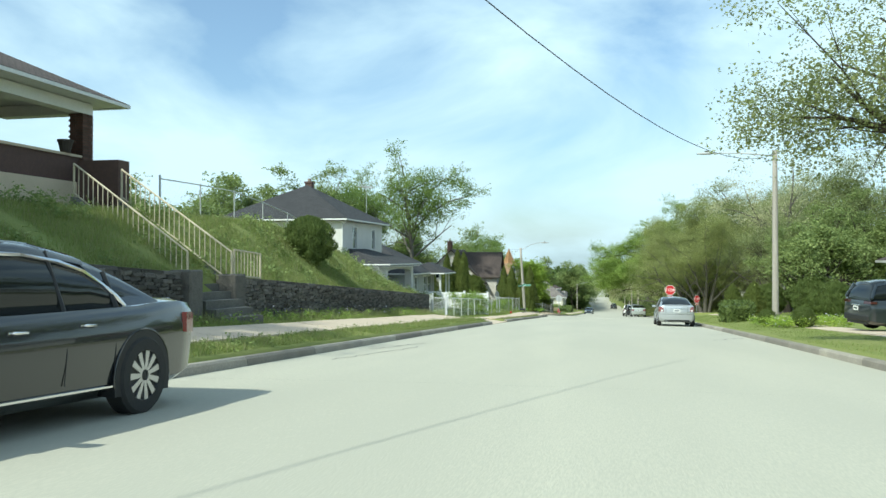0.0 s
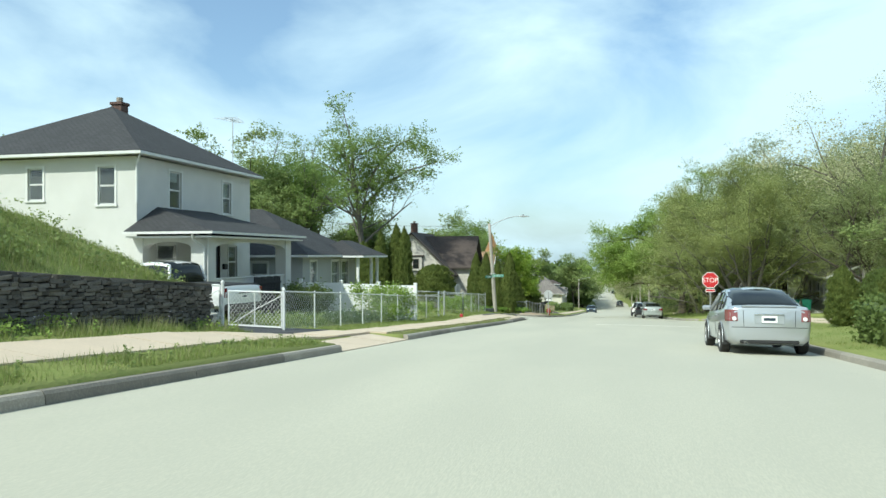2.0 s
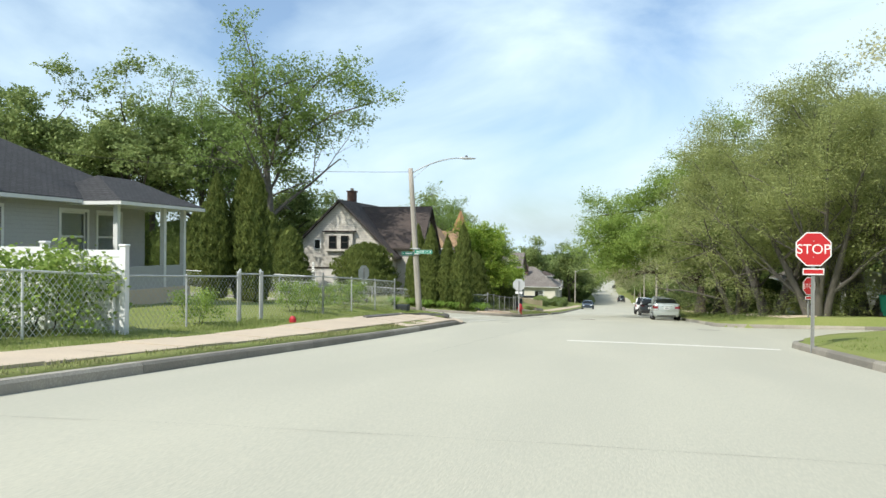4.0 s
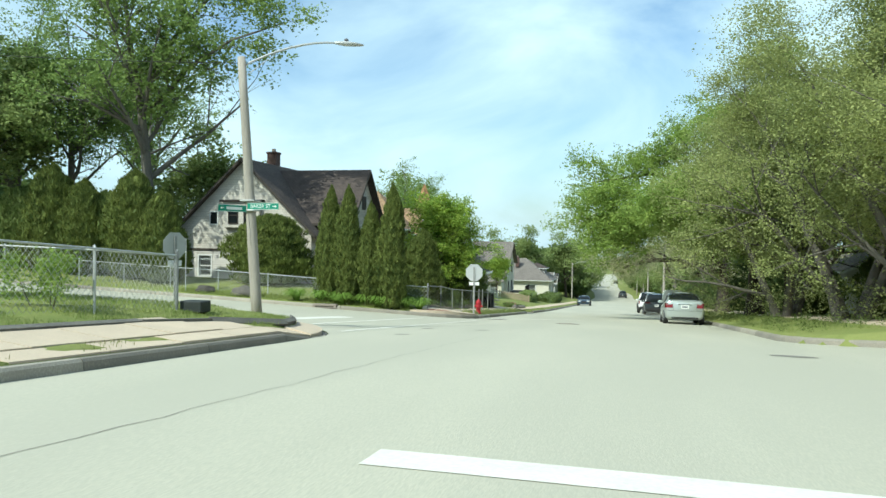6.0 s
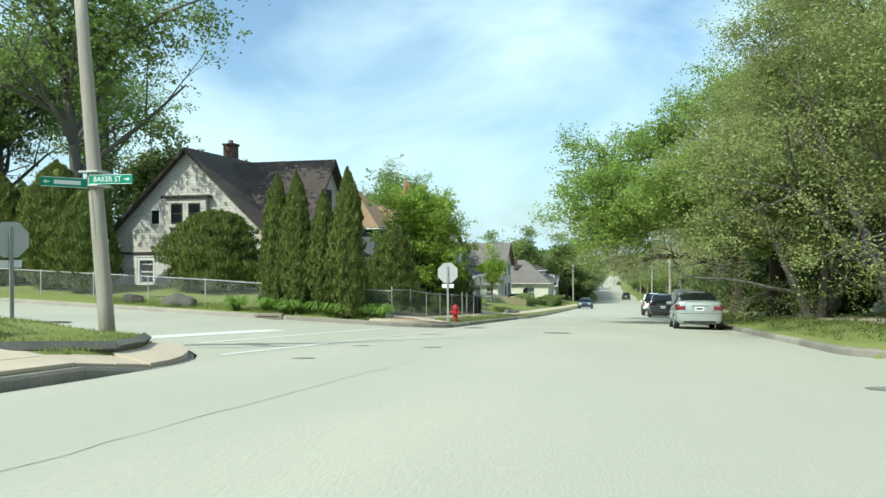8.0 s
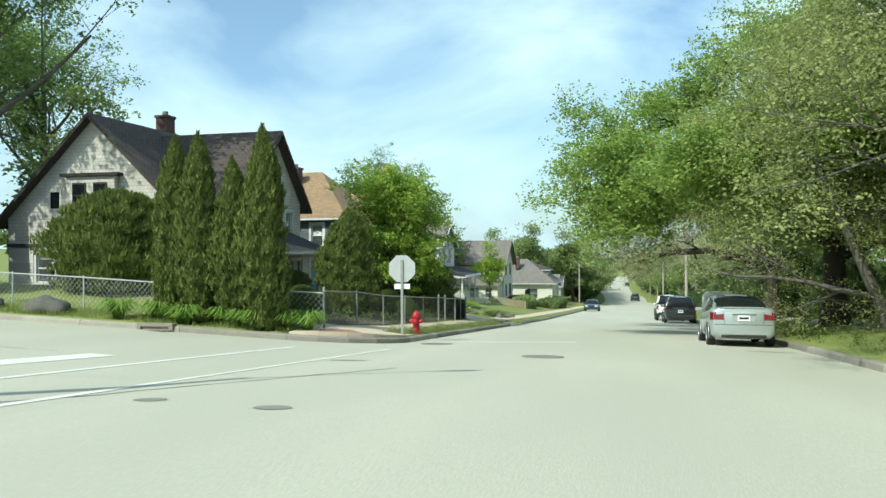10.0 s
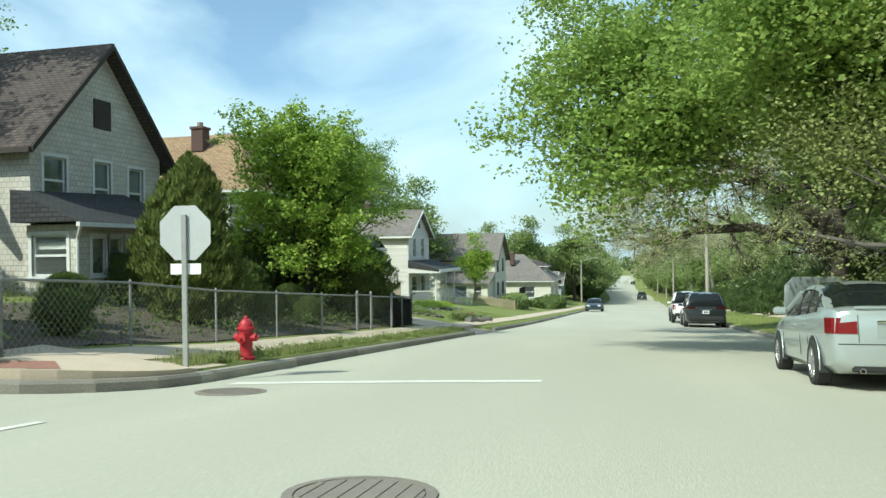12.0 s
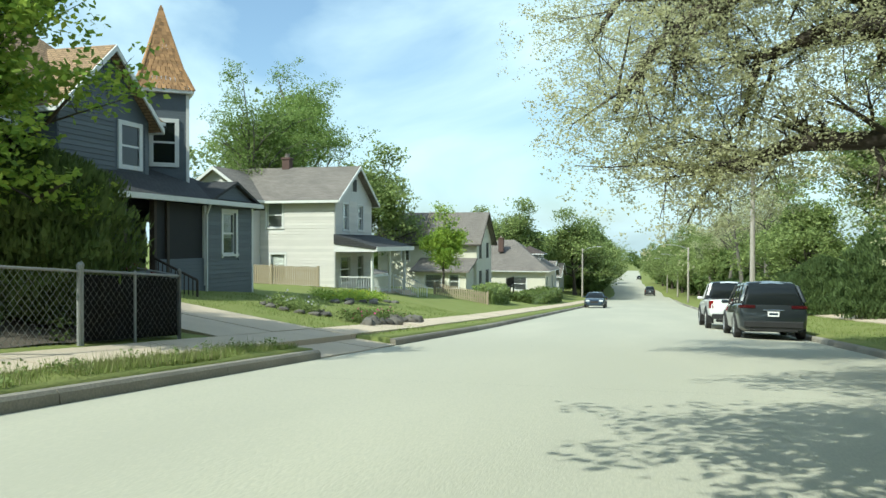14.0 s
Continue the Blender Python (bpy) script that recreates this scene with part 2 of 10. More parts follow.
ROOF_CEDAR = randomised(shader("orange cedar shingles", (0.42, 0.245, 0.115), (0.28, 0.155, 0.07), size=4, fine=30, rough=0.85, bump=0.5), 0.4, True)
BRICK = randomised(shader("dark red brick", (0.13, 0.062, 0.045), (0.085, 0.045, 0.035), size=5, fine=40, rough=0.9, bump=0.5), 0.3)
BRICK_TACTILE = shader("brick red ramp panel", (0.40, 0.19, 0.13), (0.30, 0.15, 0.11), size=4, fine=60, rough=0.85, bump=0.6)
BRICK_CHIMNEY = shader("chimney brick", (0.13, 0.075, 0.06), (0.085, 0.052, 0.045), size=8, fine=30, rough=0.9, bump=0.6)
WOOD_POLE = shader("weathered pole wood", (0.50, 0.46, 0.40), (0.30, 0.27, 0.235), size=2, fine=18, rough=0.9, bump=0.6, stretch=(6, 6, 0.4))
WOOD_FENCE = shader("grey fence wood", (0.40, 0.33, 0.22), (0.28, 0.23, 0.16), size=3, fine=20, rough=0.9, bump=0.4, stretch=(5, 5, 0.6))
WOOD_DARK = shader("dark deck wood", (0.06, 0.045, 0.035), (0.035, 0.028, 0.022), size=3, fine=20, rough=0.8, bump=0.3)
WOOD_RED = shader("red stained wood", (0.23, 0.045, 0.03), (0.16, 0.035, 0.025), size=3, fine=20, rough=0.7, bump=0.3)
GALV = shader("galvanised steel", (0.56, 0.57, 0.56), (0.44, 0.45, 0.45), size=5, fine=40, rough=0.55, bump=0.05, metal=0.3)
# weathered fence steel; its darker tone also stands for shade on sign posts
GALV_OLD_SHADE = shader("weathered and shade-grey steel", (0.38, 0.39, 0.37), (0.26, 0.26, 0.25), size=5, fine=40, rough=0.65, bump=0.1, metal=0.2)
GALV_WHITE = shader("white coated steel", (0.72, 0.73, 0.72), (0.6, 0.61, 0.6), size=5, fine=40, rough=0.5, bump=0.05)
RAIL_PAINT = shader("cream painted iron", (0.66, 0.62, 0.48), (0.45, 0.38, 0.27), size=6, fine=40, rough=0.7, bump=0.2)
BLACK_TRIM = shader("black trim", (0.012, 0.012, 0.013), (0.02, 0.02, 0.02), size=4, fine=40, rough=0.6, bump=0.05)
SCREEN = shader("black porch screen", (0.010, 0.011, 0.013), (0.016, 0.017, 0.02), size=4, fine=60, rough=0.8, bump=0.1)
RUBBER = shader("tyre rubber", (0.018, 0.018, 0.018), (0.03, 0.029, 0.027), size=8, fine=50, rough=0.85, bump=0.2)
ALLOY = shader("alloy", (0.62, 0.63, 0.64), (0.5, 0.5, 0.51), size=6, fine=30, rough=0.28, bump=0, metal=0.9)
CHROME = shader("chrome", (0.85, 0.85, 0.86), (0.75, 0.75, 0.76), size=6, fine=30, rough=0.1, bump=0, metal=1.0)
PAINT_BLACK = shader("black car paint", (0.012, 0.014, 0.016), (0.018, 0.02, 0.022), size=1, fine=60, rough=0.22, bump=0, metal=0.2, coat=1.0)
PAINT_SILVER = shader("silver car paint", (0.50, 0.53, 0.55), (0.46, 0.48, 0.50), size=1, fine=90, rough=0.3, bump=0, metal=0.55, coat=0.8)
PAINT_GREEN_SILVER = shader("pale silver car paint", (0.48, 0.53, 0.52), (0.44, 0.48, 0.47), size=1, fine=90, rough=0.33, bump=0, metal=0.5, coat=0.7)
PAINT_SLATE = shader("dark slate car paint", (0.035, 0.045, 0.052), (0.028, 0.035, 0.04), size=1, fine=90, rough=0.28, bump=0, metal=0.35, coat=0.9)
PAINT_BLUE = shader("navy car paint", (0.03, 0.055, 0.09), (0.025, 0.045, 0.07), size=1, fine=90, rough=0.28, bump=0, metal=0.3, coat=0.9)
PAINT_WHITE_CAR = shader("white car paint", (0.78, 0.78, 0.78), (0.72, 0.72, 0.72), size=1, fine=90, rough=0.3, bump=0, coat=0.8)
CAR_GLASS = glass("tinted car glass", (0.05, 0.06, 0.06))
CAR_GLASS.node_tree.nodes["Principled BSDF"].inputs["Transmission Weight"].default_value = 0.0
CAR_GLASS.node_tree.nodes["Principled BSDF"].inputs["Base Color"].default_value = (0.012, 0.015, 0.016, 1)
PANE = glass("window glass", (0.75, 0.8, 0.8), 0.02, 0.96)
TAIL_DARK = lamp_lens("smoked red lamp lens", (0.05, 0.006, 0.008))
TAIL_RED = lamp_lens("red lamp lens", (0.17, 0.008, 0.01))
TAIL_ROSE = lamp_lens("clear and red lamp lens", (0.22, 0.075, 0.075))
LENS_CLEAR = lamp_lens("clear lamp lens", (0.7, 0.7, 0.68))
SIGN_RED = shader("red sign sheeting", (0.56, 0.022, 0.028), (0.48, 0.02, 0.025), size=2, fine=30, rough=0.45, bump=0.02)
SIGN_WHITE = shader("white sign sheeting", (0.82, 0.82, 0.80), (0.76, 0.76, 0.74), size=2, fine=30, rough=0.45, bump=0.02)
SIGN_GREEN = shader("green sign sheeting", (0.012, 0.27, 0.17), (0.01, 0.22, 0.14), size=2, fine=30, rough=0.45, bump=0.02)
SIGN_BACK = shader("bare sign aluminium", (0.55, 0.56, 0.56), (0.45, 0.46, 0.46), size=4, fine=30, rough=0.5, bump=0.02, metal=0.4)
HYDRANT_RED = shader("red hydrant paint", (0.50, 0.022, 0.035), (0.36, 0.018, 0.028), size=9, fine=40, rough=0.45, bump=0.15)
BARK = shader("grey brown bark", (0.105, 0.085, 0.065), (0.055, 0.045, 0.036), size=4, fine=24, rough=0.95, bump=0.9, stretch=(3, 3, 0.6))
BARK_PALE = shader("pale grey bark", (0.20, 0.18, 0.15), (0.11, 0.10, 0.085), size=4, fine=24, rough=0.95, bump=0.9, stretch=(3, 3, 0.6))
LEAF_MAPLE = foliage("maple leaves", (0.41, 0.50, 0.13), (0.22, 0.32, 0.075), 0.43)
LEAF_OAK = foliage("oak leaves", (0.37, 0.43, 0.16), (0.19, 0.25, 0.085), 0.40)
LEAF_ASH = foliage("ash leaves", (0.33, 0.415, 0.13), (0.17, 0.25, 0.07), 0.40)
LEAF_CRAB = foliage("crab leaves", (0.44, 0.47, 0.185), (0.27, 0.31, 0.115), 0.43)
LEAF_OLIVE = foliage("olive spring leaves", (0.62, 0.61, 0.39), (0.50, 0.50, 0.30), 0.47)
LEAF_ELM = foliage("elm leaves", (0.38, 0.41, 0.18), (0.21, 0.25, 0.10), 0.42)
LEAF_FRESH = foliage("fresh maple leaves", (0.50, 0.58, 0.11), (0.23, 0.35, 0.06), 0.42)
LEAF_FAR = foliage("far leaves", (0.20, 0.265, 0.085), (0.125, 0.18, 0.06), 0.45)
LEAF_DARK = foliage("dark hedge leaves", (0.095, 0.14, 0.04), (0.155, 0.20, 0.062), 0.37)
LEAF_MID = foliage("loose shrub leaves", (0.16, 0.22, 0.08), (0.08, 0.12, 0.045), 0.36)
LEAF_THUJA = foliage("arborvitae sprays", (0.055, 0.09, 0.026), (0.19, 0.225, 0.06), 0.33)
GRASS = foliage("grass blades", (0.18, 0.265, 0.055), (0.30, 0.335, 0.12), 0.42)
GRASS_DRY = foliage("pale seeding grass", (0.38, 0.36, 0.2), (0.22, 0.24, 0.09), 0.35)
DAYLILY = foliage("daylily leaves", (0.14, 0.25, 0.04), (0.22, 0.33, 0.07), 0.35)
PLASTIC_GREEN = shader("green bin plastic", (0.01, 0.16, 0.10), (0.012, 0.13, 0.085), size=3, fine=30, rough=0.5, bump=0.05)
PLASTIC_DARK = shader("dark grey bin plastic", (0.035, 0.042, 0.042), (0.025, 0.03, 0.03), size=3, fine=30, rough=0.55, bump=0.05)
PLASTIC_WHITE = shader("off-white bucket plastic", (0.62, 0.6, 0.55), (0.5, 0.48, 0.44), size=3, fine=30, rough=0.5, bump=0.05)
DOOR_DARK = shader("dark door paint", (0.012, 0.016, 0.024), (0.018, 0.02, 0.028), size=3, fine=20, rough=0.5, bump=0.05)
DOOR_BLUE = shader("pale blue storm door", (0.30, 0.44, 0.50), (0.22, 0.34, 0.39), size=3, fine=20, rough=0.5, bump=0.05)
BLIND = shader("pale window blind", (0.55, 0.54, 0.50), (0.45, 0.44, 0.41), size=2, fine=30, rough=0.8, bump=0.1)
# dimness of the rooms is put into this dark colour
INSIDE = shader("plaster darkened as unlit room", (0.10, 0.095, 0.09), (0.07, 0.068, 0.064), size=2, fine=20, rough=0.9, bump=0.05)
WIRE = shader("black cable", (0.012, 0.012, 0.012), (0.02, 0.02, 0.02), size=4, fine=40, rough=0.7, bump=0)
STUCCO_CREAM = shader("cream garage siding", (0.66, 0.62, 0.52), (0.56, 0.53, 0.45), size=1.2, fine=20, rough=0.85, bump=0.1)
FLOWER_PINK = foliage("pink flowers", (0.55, 0.06, 0.18), (0.45, 0.10, 0.25), 0.3)
FLOWER_PALE = foliage("pale violet flowers", (0.55, 0.52, 0.65), (0.7, 0.68, 0.75), 0.3)
FLOWER_YELLOW = foliage("yellow flowers", (0.7, 0.55, 0.04), (0.6, 0.5, 0.05), 0.3)
CABLE_GREY = shader("grey rubber boot", (0.09, 0.095, 0.1), (0.07, 0.07, 0.075), size=4, fine=20, rough=0.7, bump=0.05)


# ---- small builders ----
def mesh_of(name, bm, material, smooth=False):
    me = bpy.data.meshes.new(name)
    bmesh.ops.recalc_face_normals(bm, faces=bm.faces)
    bm.to_mesh(me)
    bm.free()
    me.materials.append(material)
    if smooth:
        me.polygons.foreach_set("use_smooth", [True] * len(me.polygons))
    return me


def thing(name, x, y, z, label, category, group="", kind="", turn=0.0):
    ob = new(name)
    ob.empty_display_size = 0.2
    ob.matrix_basis = pose(x, y, z, 0, 0, turn)
    return tagged(ob, label, category, group, kind)


def part(name, bm, material, parent=None, label="", smooth=False):
    """One mesh object under a thing or a part."""
    ob = new(name, mesh_of(name, bm, material, smooth))
    ob.parent = parent
    return tagged(ob, label)


def single(name, bm, material, label, category, group="", kind="", smooth=False):
    return tagged(new(name, mesh_of(name, bm, material, smooth)), label, category, group, kind)


def raw(name, verts, faces, material, parent=None, smooth=False):
    me = bpy.data.meshes.new(name)
    me.from_pydata([tuple(v) for v in verts], [], [tuple(f) for f in faces])
    me.materials.append(material)
    if smooth:
        me.polygons.foreach_set("use_smooth", [True] * len(me.polygons))
    ob = new(name, me)
    ob.parent = parent
    return ob


def quads(name, v, material, parent=None):
    """Loose small faces from an array of n x corners x 3."""
    n, c = len(v), v.shape[1]
    me = bpy.data.meshes.new(name)
    me.vertices.add(n * c)
    me.vertices.foreach_set("co", np.asarray(v, dtype=np.float32).reshape(-1))
    me.loops.add(n * c)
    me.loops.foreach_set("vertex_index", np.arange(n * c, dtype=np.int32))
    me.polygons.add(n)
    me.polygons.foreach_set("loop_start", np.arange(0, n * c, c, dtype=np.int32))
    me.update(calc_edges=True)
    me.materials.append(material)
    ob = new(name, me)
    ob.parent = parent
    return ob


def box(bm, x0, x1, y0, y1, z0, z1, bevel=0.0):
    vs = [bm.verts.new((x, y, z)) for z in (z0, z1) for x, y in ((x0, y0), (x1, y0), (x1, y1), (x0, y1))]
    fs = [bm.faces.new([vs[i] for i in f]) for f in ((3, 2, 1, 0), (4, 5, 6, 7), (0, 1, 5, 4), (1, 2, 6, 5), (2, 3, 7, 6), (3, 0, 4, 7))]
    if bevel:
        es = list({e for f in fs for e in f.edges})
        bmesh.ops.bevel(bm, geom=es, offset=bevel, segments=1, affect="EDGES", clamp_overlap=True)
    return vs


def boxes(*dims, bevel=0.0):
    bm = bmesh.new()
    for d in dims:
        box(bm, *d, bevel=bevel)
    return bm


def tube(bm, path, radii, sides=6, cap=True):
    """A round tube along a list of points."""
    path = [Vector(p) for p in path]
    if not isinstance(radii, (list, tuple)):
        radii = [radii] * len(path)
    rings = []
    ref = Vector((0.31, 0.95, 0.12))
    for i, p in enumerate(path):
        d = (path[min(i + 1, len(path) - 1)] - path[max(i - 1, 0)])
        if d.length < 1e-6:
            d = Vector((0, 0, 1))
        d.normalize()
        u = d.cross(ref)
        if u.length < 0.05:
            u = d.cross(Vector((1, 0, 0)))
        u.normalize()
        w = d.cross(u)
        rings.append([bm.verts.new(p + radii[i] * (math.cos(a) * u + math.sin(a) * w)) for a in [2 * math.pi * k / sides for k in range(sides)]])
    for a, b in zip(rings, rings[1:]):
        for k in range(sides):
            bm.faces.new((a[k], a[(k + 1) % sides], b[(k + 1) % sides], b[k]))
    if cap and sides > 2:
        bm.faces.new(rings[0][::-1])
        bm.faces.new(rings[-1])
    return bm


def lathe(bm, profile, sides=16, axis="z", centre=(0, 0, 0), close=False):
    """Turn (radius, height) pairs round an axis."""
    c = Vector(centre)
    rings = []
    for r, h in profile:
        ring = []
        for k in range(sides):
            a = 2 * math.pi * k / sides
            p = {"z": (r * math.cos(a), r * math.sin(a), h), "x": (h, r * math.cos(a), r * math.sin(a)), "y": (r * math.cos(a), h, r * math.sin(a))}[axis]
            ring.append(bm.verts.new(c + Vector(p)))
        rings.append(ring)
    pairs = list(zip(rings, rings[1:])) + ([(rings[-1], rings[0])] if close else [])
    for a, b in pairs:
        for k in range(sides):
            bm.faces.new((a[k], a[(k + 1) % sides], b[(k + 1) % sides], b[k]))
    if not close:
        for ring in (rings[0], rings[-1]):
            if (ring[0].co - ring[sides // 2].co).length > 1e-4:
                bm.faces.new(ring)
    return bm


def prism(bm, outline, d0, d1, axis="x"):
    """Extrude a flat outline [(a, b)] along an axis from d0 to d1."""
    def at(a, b, d):
        return {"x": (d, a, b), "y": (a, d, b), "z": (a, b, d)}[axis]
    lo = [bm.verts.new(at(a, b, d0)) for a, b in outline]
    hi = [bm.verts.new(at(a, b, d1)) for a, b in outline]
    bm.faces.new(lo[::-1])
    bm.faces.new(hi)
    n = len(outline)
    for k in range(n):
        bm.faces.new((lo[k], lo[(k + 1) % n], hi[(k + 1) % n], hi[k]))
    return bm


# ---- the lie of the land ----
KNOTS = [(-300, 14.07), (-100, 5.47), (-40, 2.27), (0, 0.07), (28, -1.58), (52.4, -3.08), (64.7, -3.93), (74.8, -4.49), (99.7, -6.34), (127, -8.38),
         (175, -11.5), (208, -13.5), (262, -16.1), (300, -17.0), (368, -18.8), (440, -21.0), (740, -29.0), (1600, -40.0)]
_ys = np.arange(-320.0, 1620.0, 1.0)
_zs = np.interp(_ys, [k[0] for k in KNOTS], [k[1] for k in KNOTS])
_k = np.exp(-0.5 * (np.arange(-14, 15) / 5.0) ** 2)
_zs = np.convolve(np.pad(_zs, 14, mode="edge"), _k / _k.sum(), mode="valid")
KL, KR = -5.76, 4.52          # kerb lines of the street
LY0, LY1 = 77.9, 91.0        # side street on one hand
RY0, RY1 = 66.8, 78.6        # side street on the other hand
RAD, RN = 2.6, 3.6           # kerb radii at the corners; the wider one at the pole
DRIVES = ((38.4, 43.85), (112.2, 116.4))


def zr(y):
    return float(np.interp(y, _ys, _zs))


def bend(y):
    """The street swings gently to one side far down the hill."""
    t = min(max((y - 250) / 120, 0.0), 1.0)
    return -5.0 * t * t * (3 - 2 * t) - 0.006 * max(y - 370, 0)


def in_road(x, y):
    x = x - bend(y)
    if KL <= x <= KR:
        return True
    if x < KL and LY0 <= y <= LY1:
        return True
    if x > KR and RY0 <= y <= RY1:
        return True
    for cx, cy, sx, sy in ((KL, LY0, -1, -1), (KL, LY1, -1, 1), (KR, RY0, 1, -1), (KR, RY1, 1, 1)):
        u, v = (x - cx) * sx, (y - cy) * sy
        r = RN if cy == LY0 else RAD
        if 0 <= u < r and 0 <= v < r and math.hypot(u - r, v - r) > r:
            return True
    return False


def road_z(x, y):
    z = zr(y)
    x = x - bend(y)
    if x < KL:
        return z + 0.045 * min(KL - x, 60)
    if x > KR:
        return z + 0.01 * (x - KR)
    c = (KL + KR) / 2
    return z + 0.05 * (1 - ((x - c) / (KR - c)) ** 2)


HILL = [(-60, 3.4), (5, 2.6), (14, 2.3), (20, 2.35), (26, 2.4), (30, 2.0), (33, 1.55), (36, 0.85), (40, -0.2), (42.5, -1.5), (46, -1.7)]
WALL_X = -9.25


def wall_top(y):
    return zr(y) + 1.56 - 0.008 * (y - 18)


def smooth(t):
    t = min(max(t, 0.0), 1.0)
    return t * t * (3 - 2 * t)


def lawn_slope(y):
    return float(np.interp(y, [36, 41, 57, 66], [0.13, 0.022, 0.03, 0.13]))


def ground_z(x, y):
    r = zr(y)
    if x < KL:
        d = KL - x
        reach = 10 - 6.6 * smooth((y - 46) / 6) * (1 - smooth((y - 80) / 8))
        z = r + 0.16 + lawn_slope(y) * min(d, reach) + 0.03 * max(d - reach, 0)
        if y > 92:
            z -= 0.12 * smooth((y - 92) / 4) * min(d / 1.5, 1) * (1 - smooth((d - 3) / 4))
        if x < WALL_X and y < 44:
            top = float(np.interp(y, [k[0] for k in HILL], [k[1] for k in HILL]))
            lo = wall_top(y) - 0.08
            s = min(max((WALL_X - x) / 3.1, 0), 1)
            bank = lo + (max(top, lo) - lo) * (0.55 * s + 0.45 * smooth(s)) + 0.02 * max(-x - 12.4, 0)
            z = z + (bank - z) * smooth((39.0 - y) / 0.5)
        if LY0 - 14 < y < LY1 + 14:
            side = road_z(x, min(max(y, LY0), LY1)) + 0.15
            w = 1 - smooth(abs(y - min(max(y, LY0), LY1)) / (2.6 if y < LY0 else 7.0))
            z = z + (side - z) * w * smooth(d / 3.0)
        return z
    d = x - KR
    z = r + 0.15 + (0.025 + 0.075 * smooth((y - 36) / 7)) * min(d, 4) + 0.015 * max(d - 4, 0)
    return z


def G(x, y):
    if in_road(x, y) or in_road(x + 0.13, y) or in_road(x - 0.13, y) or in_road(x, y + 0.13) or in_road(x, y - 0.13):
        return road_z(x, y) - 0.18
    z = ground_z(min(x, KL - 0.01) if x < 0 else max(x, KR + 0.01), y)
    if KL - 0.75 < x < KL + 0.3 and LY0 - RN - 1.9 < y <= LY0 - RN - 0.4:
        z -= 0.2 * smooth((y - LY0 + RN + 1.9) / 1.2)
    if x < KL + 0.3 and LY0 - RN - 0.4 < y < LY0 + 0.3:
        z -= 0.22 * smooth((math.hypot(x - KL + RN, y - LY0 + RN) - RN + 0.85) / 0.3) if x > KL - RN and y > LY0 - RN else (0.2 if x > KL - 0.75 else 0.0)
    if -6.85 < x < KL and any(a < y < b for a, b in DRIVES):
        z = min(z, road_z(KL, y) + 0.12 * (KL - x) - 0.06)
    if KL - RAD - 0.1 < x < KL + 0.6 and LY1 - 0.6 < y < LY1 + RAD + 0.1:
        z -= 0.12 + 0.13 * smooth((math.hypot(x - KL + RAD, y - LY1 - RAD) - RAD + 1.2) / 0.6)
    return z


# ---- ground, road, kerbs, pavement ----
def axis_lines(spans):
    out = []
    for a, b, step in spans:
        n = max(1, round((b - a) / step))
        out += [a + (b - a) * i / n for i in range(n)]
    return out + [spans[-1][1]]


XL = axis_lines([(-1400, -300, 220), (-300, -90, 30), (-90, -30, 5), (-30, -13, 1.1), (-13, KL - 3, 0.45), (KL - 3, KL - 0.155, 0.355), (KL - 0.155, KL - 0.12, 0.11), (KL - 0.12, KR + 0.12, 1.8),
                 (KR + 0.12, KR + 0.155, 0.11), (KR + 0.155, KR + 3.2, 0.38), (KR + 3.2, 14, 0.9), (14, 40, 3), (40, 100, 12), (100, 300, 40), (300, 1400, 220)])
YL = axis_lines([(-300, -40, 20), (-40, 0, 4), (0, 38.3, 0.9), (38.3, 38.5, 0.1), (38.5, 43.75, 0.9), (43.75, 43.95, 0.1), (43.95, 44.2, 0.2), (44.2, RY0 - 3.2, 1.2), (RY0 - 3.2, RY0 - 0.155, 0.38), (RY0 - 0.155, RY0 - 0.12, 0.11), (RY0 - 0.12, LY0 - 3, 0.45), (LY0 - 3, LY0 - 0.155, 0.355), (LY0 - 0.155, LY0 - 0.12, 0.11),
                 (LY0 - 0.12, RY1 + 0.12, 0.35), (RY1 + 0.12, RY1 + 0.155, 0.11), (RY1 + 0.155, RY1 + 3.2, 0.38), (RY1 + 3.2, LY1 + 0.12, 1.2), (LY1 + 0.12, LY1 + 0.155, 0.11), (LY1 + 0.155, LY1 + 3.2, 0.38), (LY1 + 3.2, 112.1, 1.2), (112.1, 112.3, 0.1), (112.3, 116.3, 1.2), (116.3, 116.5, 0.1), (116.5, 130, 1.2), (130, 220, 3), (220, 800, 12), (800, 1500, 60)])


def build_ground():
    verts, faces = [], []
    for y in YL:
        for x in XL:
            z = G(x, y)
            if z > road_z(x, y) - 0.1 and abs(x) < 60 and abs(x - KL) > 0.3 and abs(x - KR) > 0.3:
                z += 0.035 * noise.noise((x * 0.7, y * 0.7, 3.1)) + 0.02 * noise.noise((x * 2.3, y * 2.3, 1.1))
            verts.append((x, y, z))
    w = len(XL)
    for j in range(len(YL) - 1):
        for i in range(w - 1):
            a = j * w + i
            faces.append((a, a + 1, a + w + 1, a + w))
    ob = raw("ground", verts, faces, SOIL_GRASS, smooth=True)
    tagged(ob, "rough green lawn and verge sloping down along the street", "ground", kind="structure")


